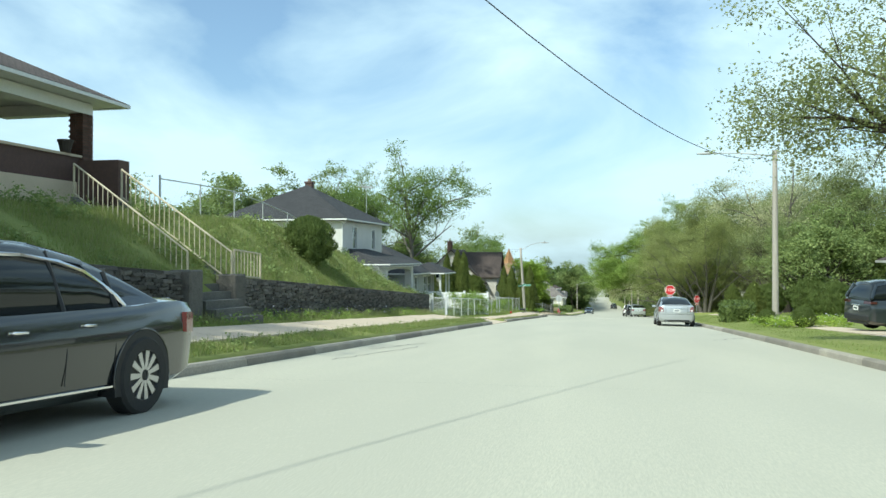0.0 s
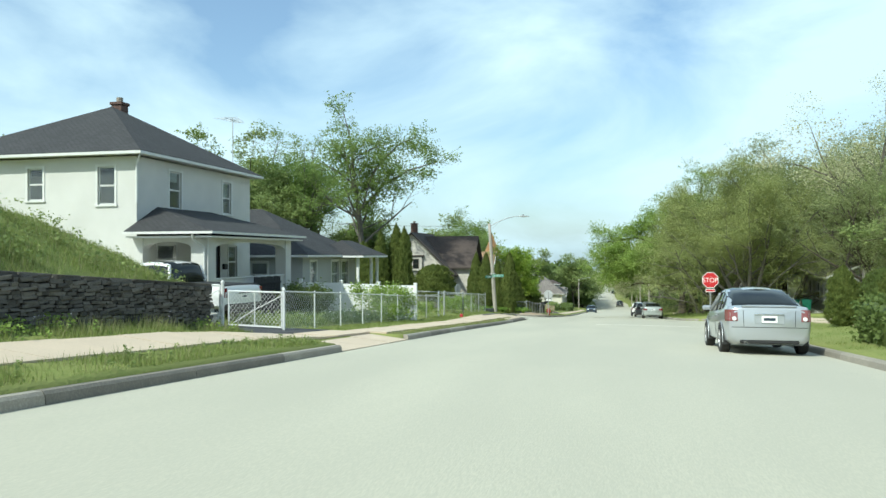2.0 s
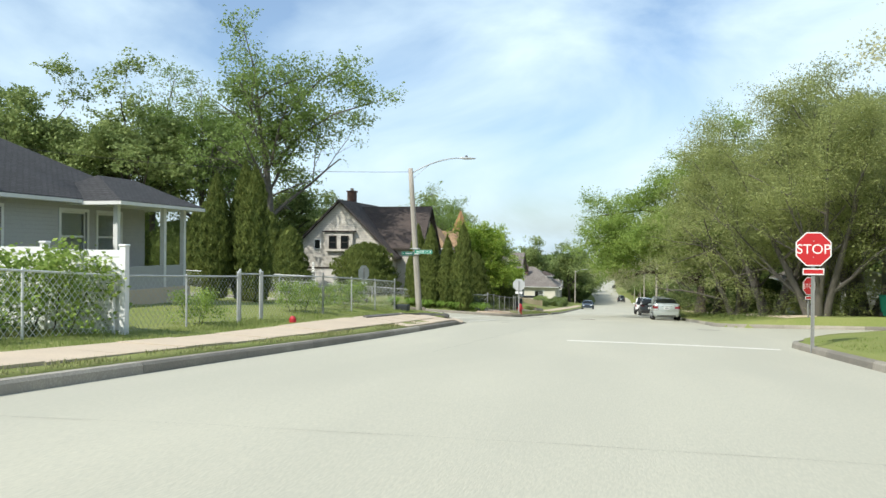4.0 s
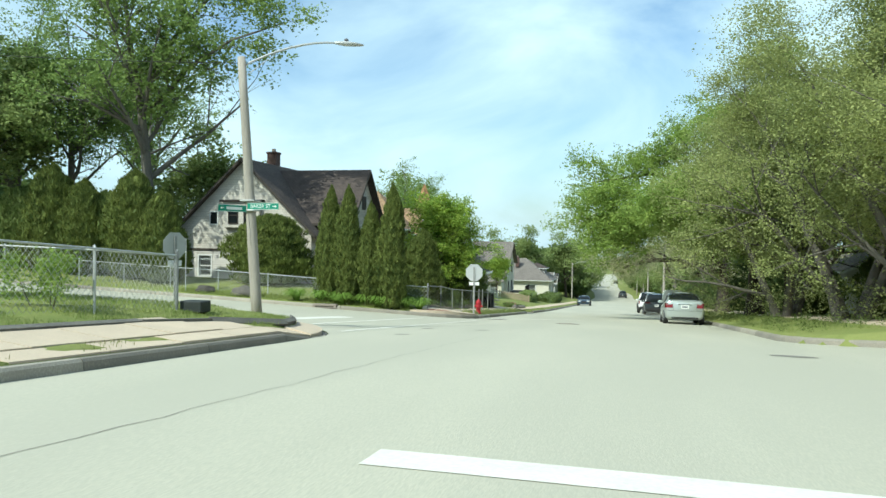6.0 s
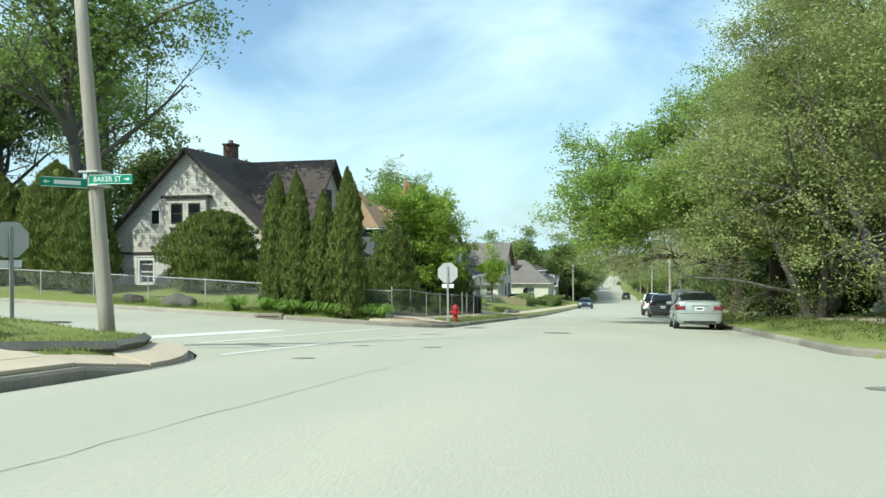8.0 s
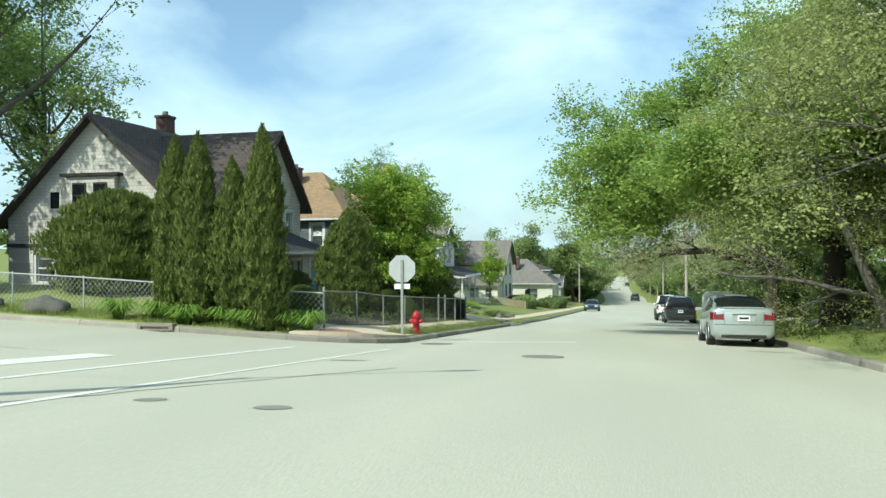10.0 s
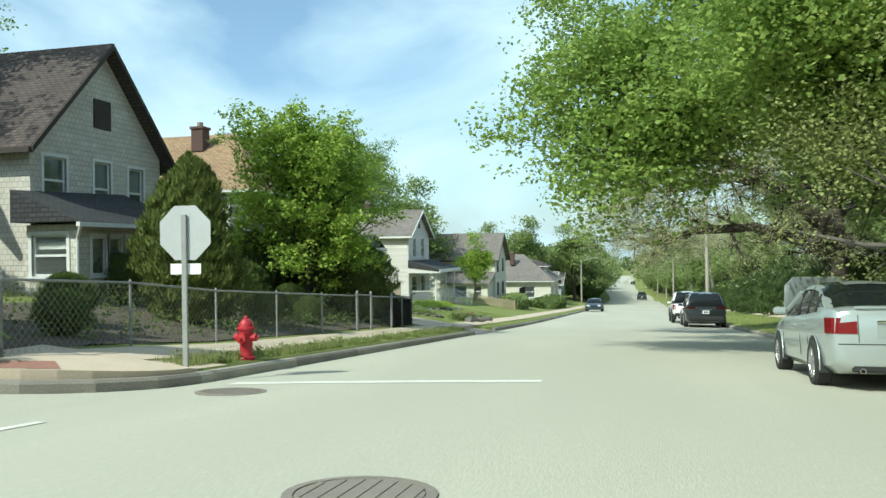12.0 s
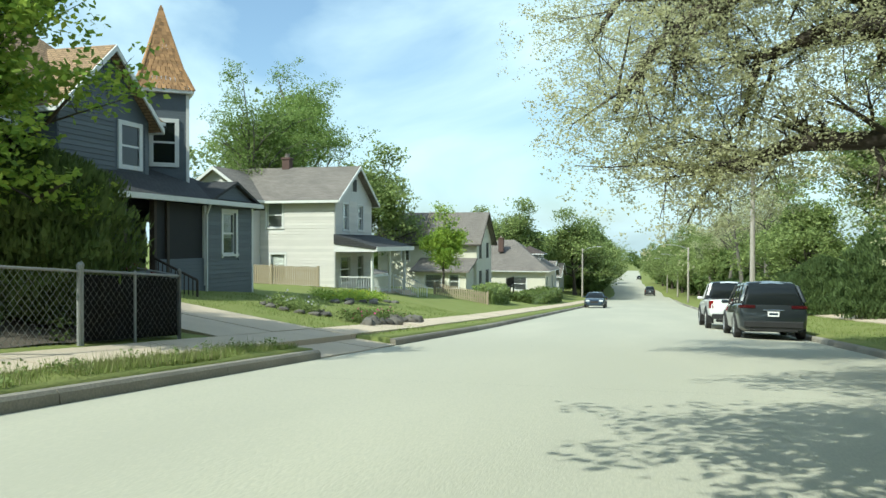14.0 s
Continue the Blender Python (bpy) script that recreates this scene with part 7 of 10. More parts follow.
def shrubs():
    t = make_shrub("arborvitae", "tall narrow dark-green arborvitae", 4, 5.4, 0.66, 19000, 0.12, column, LEAF_THUJA, "arborvitae", "corner arborvitae")
    place(t, -9.33, 91.6, 1.0, 0, True)
    for x, y, s, a in ((-10.45, 92.0, 0.85, 50), (-11.5, 92.0, 0.97, 100), (-12.45, 92.4, 0.96, 150), (-13.1, 92.9, 0.6, 190), 
                       (-13.4, 71.0, 0.95, 30), (-14.1, 71.6, 1.0, 80), (-14.9, 70.8, 0.9, 130), (-19.2, 72.0, 0.8, 300)):
        place(t, x, y, s, a)
    t = make_shrub("round_yew", "large rounded dark green yew", 9, 3.5, 1.95, 22000, 0.14, dome, LEAF_THUJA, "shrub", "garden shrubs")
    place(t, -17.3, 96.2, 1.0, 0, True)
    t = make_shrub("cone_yew", "broad egg-shaped evergreen in the fenced garden", 10, 3.95, 1.05, 20000, 0.115, egg, LEAF_THUJA, "shrub", "garden shrubs")
    place(t, -10.2, 100.4, 1.0, 0, True)
    for x, y, s, a in ((-22.1, 93.8, 1.15, 30), (-24.0, 94.3, 1.4, 80), (-27.2, 94.6, 1.25, 130), (-29.3, 94.8, 1.45, 190)):
        place(t, x, y, s, a, label="broad dark evergreen by the side street")
    place(t, 8.1, 47.4, 0.5, 40, label="small cone-shaped evergreen on the lawn")
    place(t, 7.4, 50.5, 0.5, 90, label="small cone-shaped evergreen beyond the hedge")
    t = make_shrub("bank_bush", "round clipped dark bush on the grassy bank", 12, 1.65, 0.85, 11000, 0.085, ball, LEAF_DARK, "bush", "bushes")
    place(t, -10.75, 26.5, 1.0, 0, True, z=ground_z(-10.75, 26.5) - 0.12)
    t = make_shrub("dark_shrub", "dense dark shrub", 13, 2.6, 1.3, 14000, 0.10, ball, LEAF_DARK, "shrub", "dark shrubs")
    place(t, -9.7, 110.2, 1.05, 0, True, label="dense dark shrub beside the maple")
    for x, y, s, a in ((-11.6, 105.2, 0.6, 30), (-11.4, 110.8, 1.15, 70), (-27.2, 96.4, 1.7, 30), (-30.0, 97.0, 1.8, 90), (-33.0, 97.5, 1.8, 150), (-13.2, 109.5, 1.0, 140), (-9.6, 103.0, 0.35, 20), (-9.4, 105.4, 0.32, 80), (-10.6, 106.6, 0.4, 50), (-9.2, 95.0, 0.3, 60), (-10.4, 96.5, 0.38, 160), (-13.0, 101.5, 0.5, 110),
                       (12.5, 98, 1.1, 70), (11, 105, 1.0, 100), (10.6, 56, 0.8, 190), (12, 50, 0.9, 220), (11.5, 44, 0.7, 250), (14, 38, 0.8, 280), (7.6, 33.6, 0.32, 30), (6.6, 35.6, 0.28, 60), (14, 60, 1.1, 12), (18, 52, 1.2, 34), (16, 46, 1.0, 77), (18, 36, 1.0, 99), (20, 28, 1.1, 18)):
        place(t, x, y, s, a)
    t = make_shrub("green_shrub", "loose green shrub beside the lawn", 14, 2.8, 1.35, 12000, 0.12, dome, LEAF_MID, "shrub", "green shrubs")
    for k, (x, y, s, a) in enumerate(((9.5, 122, 1.3, 80), (10.5, 128, 1.5, 120), (9.0, 134, 1.2, 160), (11, 116.5, 1.2, 200), (8.2, 141, 1.0, 240), (8.0, 147, 0.8, 10), (8.6, 152, 0.9, 60), (7.8, 158, 0.7, 90), (8.4, 165, 0.9, 130), (8.0, 173, 0.8, 170), (8.4, 182, 0.9, 200))):
        place(t, x, y, s, a, k == 0)
    # loose leafy bushes along the yard fences
    t = make_tree("garden_bush", "leafy light-green bush at the white yard fence", 17, 1.5, 0.25, 1.0, 9, 2600, 0.085, 0.13, LEAF_MAPLE, rad=0.03, stems=3, group="garden bushes", category="bush", corners=4)
    place(t, -10.4, 55.3, 1.25, 20, True)
    place(t, -9.7, 55.6, 1.1, 140)
    for x, y, s, a in ((-9.3, 53.0, 0.6, 90), (-9.2, 59.6, 0.6, 60), (-9.1, 65.2, 0.7, 200), (-9.3, 70.6, 0.75, 300), (-9.6, 68.0, 0.6, 10)):
        place(t, x, y, s, a, label="small leafy bush beside the yard fence")
    t = make_tree("yard_bush", "dark leafy bush in front of the porch", 18, 1.6, 0.3, 1.1, 12, 5000, 0.10, 0.15, LEAF_DARK, rad=0.04, stems=3, group="garden bushes", category="bush", corners=4)
    place(t, -12.5, 52.0, 1.0, 0, True)
    place(t, -12.3, 52.9, 0.9, 130)
    hedge_box("clipped_hedge", "square clipped green hedge on the lawn edge", 5.6, 7.0, 40.6, 43.0, 1.05, 2600, 0.11, LEAF_DARK)
    hedge_box("clipped_hedge", "clipped pale-green hedge beside the picket fence", -10.9, -9.4, 148.0, 154.0, 1.35, 2600, 0.16, LEAF_OAK)
    hedge_box("clipped_hedge", "long clipped dark hedge at the pavement", -10.6, -8.4, 160.0, 181.0, 1.5, 5000, 0.18, LEAF_DARK)
    # daylilies at the corner fence
    nrng = np.random.default_rng(15)
    for k in range(9):
        x, y = -8.1 - (0.62 + 0.05 * (k % 3)) * k, LY1 + 0.75 + 0.2 * math.sin(k * 2)
        n = 170
        a = nrng.uniform(0, 2 * math.pi, n)
        ln = nrng.uniform(0.3, 0.68, n)
        b = np.stack([0.1 * np.cos(a + 1), 0.1 * np.sin(a + 1), np.zeros(n)], axis=1)
        mid = b + np.stack([np.cos(a) * ln * 0.45, np.sin(a) * ln * 0.45, ln * 0.85], axis=1)
        tip = b + np.stack([np.cos(a) * ln * 1.05, np.sin(a) * ln * 1.05, ln * 0.5], axis=1)
        s = np.stack([-np.sin(a), np.cos(a), np.zeros(n)], axis=1) * 0.016
        q1 = np.stack([b - s, b + s, mid + s * 1.2, mid - s * 1.2], axis=1)
        q2 = np.stack([mid - s * 1.2, mid + s * 1.2, tip + s * 0.2, tip - s * 0.2], axis=1)
        ob = quads("daylily_clump", np.concatenate([q1, q2]), DAYLILY)
        ob.location = (x, y, ground_z(x, y) - 0.01)
        tagged(ob, "clump of arching green daylily leaves", "plant", "daylilies by the fence")


def blades(nrng, xs, ys, hgt, width, lean=0.35):
    n = len(xs)
    z = np.array([G(a, b) for a, b in zip(xs, ys)])
    a = nrng.uniform(0, 2 * math.pi, n)
    h = hgt * nrng.uniform(0.5, 1.3, n)
    b = np.stack([xs, ys, z - 0.01], axis=1)
    t = b + np.stack([np.cos(a) * h * lean, np.sin(a) * h * lean, h], axis=1)
    m = b + np.stack([np.cos(a) * h * lean * 0.3, np.sin(a) * h * lean * 0.3, h * 0.55], axis=1)
    s = np.stack([-np.sin(a), np.cos(a), np.zeros(n)], axis=1) * (width * 0.5)
    return np.stack([b - s, b + s, t], axis=1)


def grass():
    nrng = np.random.default_rng(21)
    def patch(n, x0, x1, y0, y1, hgt, width, mat, label):
        xs, ys = nrng.uniform(x0, x1, n * 2), nrng.uniform(y0, y1, n * 2)
        keep = np.array([noise.noise((a * 0.9, b * 0.9, 7.0)) > nrng.uniform(-0.5, 0.25) for a, b in zip(xs, ys)])
        xs, ys = xs[keep][:n], ys[keep][:n]
        ob = quads("grass", blades(nrng, xs, ys, hgt, width), mat)
        tagged(ob, label, "grass", "grass", "stuff")
    patch(26000, -6.88, -6.09, 2, 38.4, 0.085, 0.012, GRASS, "uncut weedy grass on the kerb verge")
    patch(2500, -6.88, -6.09, 2, 38.4, 0.17, 0.012, GRASS_DRY, "seeding grass stalks on the kerb verge")
    patch(20000, -9.1, -8.12, 6, 39.0, 0.12, 0.012, GRASS, "uncut grass at the foot of the stone wall")
    patch(4500, -9.15, -8.3, 12, 38.9, 0.26, 0.012, GRASS_DRY, "tall seeding grass at the foot of the stone wall")
    patch(100000, -13.5, -9.45, 4, 38.8, 0.13, 0.014, GRASS, "tall rough grass on the bank")
    patch(14000, -13.5, -9.45, 8, 38.8, 0.2, 0.012, GRASS_DRY, "pale grass heads on the bank")
    patch(14000, -9.0, -7.67, 44, 71.5, 0.07, 0.014, GRASS, "mown grass beside the sidewalk")
    patch(3000, -6.38, -5.97, 43.6, 68.5, 0.07, 0.018, GRASS_DRY, "dry grass on the kerb verge")
    patch(16000, -14, -7.27, 71.6, 77.4, 0.07, 0.014, GRASS, "mown grass at the street corner")
    patch(1800, -7.3, -6.55, 73.2, 76.2, 0.07, 0.014, GRASS, "mown grass at the tip of the corner lawn")
    patch(6000, -20, -8.2, 91.3, 92.6, 0.16, 0.018, GRASS, "grass along the side street fence")
    patch(16000, -6.68, -6.09, 93.8, 112, 0.10, 0.011, GRASS, "tufted grass on the kerb verge")
    patch(4000, -6.68, -6.09, 93.8, 112, 0.17, 0.012, GRASS_DRY, "seeding grass on the kerb verge")
    patch(18000, -13, -6.3, 116.5, 134, 0.07, 0.014, GRASS, "mown front lawn grass")
    patch(16000, 4.9, 7.5, 14, 64, 0.06, 0.014, GRASS, "mown lawn grass by the kerb")
    patch(5000, 4.9, 7.5, 81.5, 112, 0.10, 0.014, GRASS, "rough grass under the street trees")
    patch(6000, 4.9, 7.5, 112, 150, 0.08, 0.02, GRASS, "shaded lawn grass by the kerb")


def weeds():
    nrng = np.random.default_rng(91)
    for k, (n, x0, x1, y0, y1, hgt, size, mat, label) in enumerate((
            (900, -13.4, -9.5, 5, 38.6, 0.32, 0.09, LEAF_OAK, "leafy weeds growing in the grass of the bank"), (260, -9.1, -8.2, 6, 38.8, 0.22, 0.07, LEAF_MAPLE, "weeds at the foot of the stone wall"),
            (160, -6.88, -6.1, 4, 38, 0.12, 0.05, LEAF_OAK, "low weeds on the kerb verge"), (140, -6.65, -6.1, 94, 112, 0.14, 0.05, LEAF_OAK, "low weeds on the corner verge"),
            (420, -12.6, -8.2, 93, 110, 0.35, 0.08, LEAF_DARK, "garden plants in the mulch behind the fence"), (260, 4.9, 8.0, 81, 112, 0.2, 0.06, LEAF_DARK, "weeds under the street trees"))):
        tips = []
        for i in range(n):
            x, y = nrng.uniform(x0, x1), nrng.uniform(y0, y1)
            if k < 2 and noise.noise((x * 0.5, y * 0.5, 3.0)) < -0.1:
                continue
            for j in range(3):
                tips.append((Vector((x, y, G(x, y) + hgt * nrng.uniform(0.1, 1.0))), None))
        ob = quads("weeds", leaf_quads(nrng, tips, len(tips) * 6, size, hgt * 0.28, corners=3), mat)
        tagged(ob, label, "weeds", "weeds", "stuff")
    tips = [(Vector((x, y, G(x, y) + nrng.uniform(0.2, 0.4))), None) for x, y in zip(nrng.uniform(-9.0, -8.2, 70), nrng.uniform(8, 38.5, 70))]
    ob = quads("weed_flowers", leaf_quads(nrng, tips, 160, 0.035, 0.03, corners=4), FLOWER_PALE)
    tagged(ob, "scattered pale weed flower heads along the wall", "weeds", "weeds", "stuff")
    # mulch bed behind the corner fence
    verts, faces = [], []
    nx, ny = 8, 26
    for j in range(ny + 1):
        for i in range(nx + 1):
            x, y = -12.9 + 4.8 * i / nx, 92.9 + 17.6 * j / ny
            verts.append((x, y, G(x, y) + 0.025 + 0.03 * noise.noise((x * 1.5, y * 1.5, 0))))
    for j in range(ny):
        for i in range(nx):
            a = j * (nx + 1) + i
            faces.append((a, a + 1, a + nx + 2, a + nx + 1))
    tagged(raw("mulch_bed", verts, faces, MULCH), "dark mulched garden ground behind the fence", "garden bed", "", "structure")


orchard()
weeds()
shrubs()
grass()


# ---- street furniture ----
def lettering(body, height, depth, material, parent, m, name="lettering"):
    cu = bpy.data.curves.new(name, "FONT")
    cu.body, cu.size, cu.align_x, cu.align_y, cu.extrude = body, height, "CENTER", "CENTER", depth
    tmp = bpy.data.objects.new(name, cu)
    scene.collection.objects.link(tmp)
    bpy.context.view_layer.update()
    me = bpy.data.meshes.new_from_object(tmp.evaluated_get(bpy.context.evaluated_depsgraph_get()))
    bpy.data.objects.remove(tmp)
    me.materials.clear()
    me.materials.append(material)
    ob = new(name, me)
    ob.parent = parent
    ob.matrix_basis = m
    return ob


def octagon(r):
    return [(r * math.cos(math.pi / 8 + k * math.pi / 4), r * math.sin(math.pi / 8 + k * math.pi / 4)) for k in range(8)]


def stop_sign(x, y, zc, turn, label, width=0.76, plate=True, z0=None):
    """A sign that faces -y before it is turned."""
    z0 = ground_z(x, y) if z0 is None else z0
    ob = thing("stop_sign", x, y, z0, label, "stop sign", "stop signs", turn=turn)
    h = zc - z0
    r = width / 2 / math.cos(math.pi / 8)
    bm = bmesh.new()
    # post in the darker steel, which carries its shade as colour
    for dx in (-0.03, 0.03):
        box(bm, dx - 0.006, dx + 0.006, 0.012, 0.05, -0.3, h + 0.25)
    box(bm, -0.03, 0.03, 0.04, 0.052, -0.3, h + 0.25)
    part("post", bm, GALV_OLD_SHADE, ob)
    bm = bmesh.new()
    prism(bm, [(a, b + h) for a, b in octagon(r)], -0.002, 0.004, "y")
    blank = part("sign_blank", bm, SIGN_BACK, ob, "bare metal back")
    bm = bmesh.new()
    prism(bm, [(a, b + h) for a, b in octagon(r * 0.995)], -0.004, -0.0022, "y")
    part("border", bm, SIGN_WHITE, blank)
    bm = bmesh.new()
    prism(bm, [(a, b + h) for a, b in octagon(r * 0.93)], -0.006, -0.0042, "y")
    part("face", bm, SIGN_RED, blank)
    lettering("STOP", width * 0.40, 0.0008, SIGN_WHITE, blank, pose(0, -0.0072, h - 0.01, 90, 0, 0))
    if plate:
        w, ph = width * 0.3, 0.075
        part("lower_plate", boxes((-w, w, -0.002, 0.003, h - width / 2 - 0.2, h - width / 2 - 0.2 + 2 * ph)), SIGN_WHITE, ob)
        part("plate_bar", boxes((-w * 0.9, w * 0.9, -0.0045, -0.0022, h - width / 2 - 0.17, h - width / 2 - 0.08)), SIGN_RED, ob)
    for dz in (0.18, -0.18):
        bm = bmesh.new()
        lathe(bm, [(0.012, -0.009), (0.012, -0.006)], 8, "y", (0, 0, h + dz))
        part("bolt", bm, GALV, blank)
    return ob


def pole_lamp(x, y, base, top, head, arm_rise, label, name_signs=False, lean=(0, 0)):
    ob = thing("street_lamp", x, y, base, label, "street lamp", "street lamps")
    h = top - base
    bm = bmesh.new()
    pts = [(lean[0] * t, lean[1] * t, -0.5 + (h + 0.5) * t) for t in (0, 0.15, 0.3, 0.5, 0.7, 0.85, 1)]
    tube(bm, pts, [0.14, 0.135, 0.13, 0.122, 0.115, 0.105, 0.10], 12)
    part("pole", bm, WOOD_POLE, ob, smooth=True)
    tx, ty = lean
    hd = Vector((head[0] - x, head[1] - y, head[2] - base))
    st = Vector((tx, ty, h - 0.25))
    bm = bmesh.new()
    path = []
    for k in range(9):
        f = k / 8
        p = st.lerp(hd, f)
        p.z = st.z + (hd.z - st.z) * math.sin(f * math.pi / 2) ** 0.9
        path.append(p)
    tube(bm, path, 0.028, 7)
    part("arm", bm, GALV, ob)
    bm = bmesh.new()
    tube(bm, [(tx, ty, h - 0.55), path[3], path[6]], 0.011, 5)
    part("brace", bm, GALV, ob)
    d = (hd - st)
    d.z = 0
    d.normalize()
    bm = bmesh.new()
    s = Vector((-d.y, d.x, 0))
    rings = []
    for f, w, t in ((-0.1, 0.03, 0.03), (0.0, 0.06, 0.05), (0.15, 0.1, 0.065), (0.4, 0.13, 0.05), (0.6, 0.08, 0.03), (0.66, 0.02, 0.01)):
        c = hd + d * f
        rings.append([bm.verts.new(c + s * w * math.cos(a) + Vector((0, 0, t * math.sin(a)))) for a in [2 * math.pi * k / 10 for k in range(10)]])
    for a, b in zip(rings, rings[1:]):
        for k in range(10):
            bm.faces.new((a[k], a[(k + 1) % 10], b[(k + 1) % 10], b[k]))
    bm.faces.new(rings[0]), bm.faces.new(rings[-1][::-1])
    part("lamp_head", bm, GALV, ob, smooth=True)
    bm = bmesh.new()
    lathe(bm, [(0.055, -0.02), (0.06, 0.02), (0.05, 0.06), (0.02, 0.07)], 10, centre=tuple(hd + d * 0.2 + Vector((0, 0, 0.06))))
    part("photocell", bm, CABLE_GREY, ob)
    return ob


def street_names(x, y, z, turn_a, turn_b):
    ob = thing("street_name_sign", x, y, z, "green street-name blades with arrows fixed to the lamp pole", "street sign")
    for dz in (-0.02, 0.22):
        part("bracket", boxes((-0.19, 0.19, -0.19, 0.19, dz, dz + 0.04), bevel=0.01), GALV, ob)
    def blade(turn, off, dz, body, tip):
        bm = bmesh.new()
        box(bm, off, off + 1.0, -0.003, 0.003, dz, dz + 0.2)
        b = part("blade", bm, SIGN_GREEN, ob)
        b.matrix_basis = pose(0, -0.17, 0, 0, 0, turn) @ Matrix.Diagonal((0.78, 1, 0.85, 1))
        bm = bmesh.new()
        for q in ((off + 0.01, off + 0.99, -0.0048, -0.0032, dz + 0.005, dz + 0.015), (off + 0.01, off + 0.99, -0.0048, -0.0032, dz + 0.185, dz + 0.195)):
            box(bm, *q)
        part("border", bm, SIGN_WHITE, b)
        bm = bmesh.new()
        s = 1 if tip > 0 else -1
        c = off + (0.88 if s > 0 else 0.12)
        prism(bm, [(c - s * 0.07, dz + 0.088), (c + s * 0.0, dz + 0.088), (c, dz + 0.06), (c + s * 0.06, dz + 0.1), (c, dz + 0.14), (c, dz + 0.112), (c - s * 0.07, dz + 0.112)], -0.0048, -0.0032, "y")
        part("arrow", bm, SIGN_WHITE, b)
        if body:
            lettering(body, 0.15, 0.0006, SIGN_WHITE, b, pose(off + 0.42, -0.0045, dz + 0.1, 90, 0, 0))
        else:
            part("text_bar", boxes((off + 0.28, off + 0.85, -0.0048, -0.0032, dz + 0.06, dz + 0.14)), SIGN_WHITE, b)
    blade(turn_a, 0.02, 0.02, "BAKER ST", 1)
    blade(turn_b, -1.02, -0.06, "", -1)


def hydrant(x, y, scale=1.0):
    ob = thing("fire_hydrant", x, y, ground_z(x, y), "red painted cast-iron fire hydrant on the grass verge", "fire hydrant")
    bm = bmesh.new()
    lathe(bm, [(0.15, -0.06), (0.15, 0.05), (0.115, 0.06), (0.105, 0.12), (0.105, 0.42), (0.12, 0.44), (0.12, 0.5)], 18)
    barrel = part("barrel", bm, HYDRANT_RED, ob, smooth=False)
    bm = bmesh.new()
    lathe(bm, [(0.145, 0.5), (0.145, 0.53), (0.125, 0.54), (0.11, 0.6), (0.075, 0.65), (0.035, 0.675), (0.03, 0.70), (0.022, 0.72)], 18)
    part("bonnet", bm, HYDRANT_RED, ob)
    for d, r, n in ((0, 0.065, "hose_cap"), (math.pi, 0.065, "hose_cap"), (-math.pi / 2, 0.085, "pumper_cap")):
        bm = bmesh.new()
        lathe(bm, [(r * 0.8, 0.08), (r * 0.8, 0.13), (r, 0.135), (r, 0.19), (r * 0.5, 0.195), (r * 0.28, 0.2), (r * 0.28, 0.225)], 12, "x", (0, 0, 0.37))
        c = part(n, bm, HYDRANT_RED, ob)
        c.matrix_basis = pose(0, 0, 0, 0, 0, math.degrees(d))
    for k in range(8):
        a = k * math.pi / 4
        bm = bmesh.new()
        lathe(bm, [(0.012, 0.49), (0.012, 0.545)], 6, centre=(0.133 * math.cos(a), 0.133 * math.sin(a), 0))
        part("flange_bolt", bm, HYDRANT_RED, barrel)
    ob.scale = (scale,) * 3
    return ob


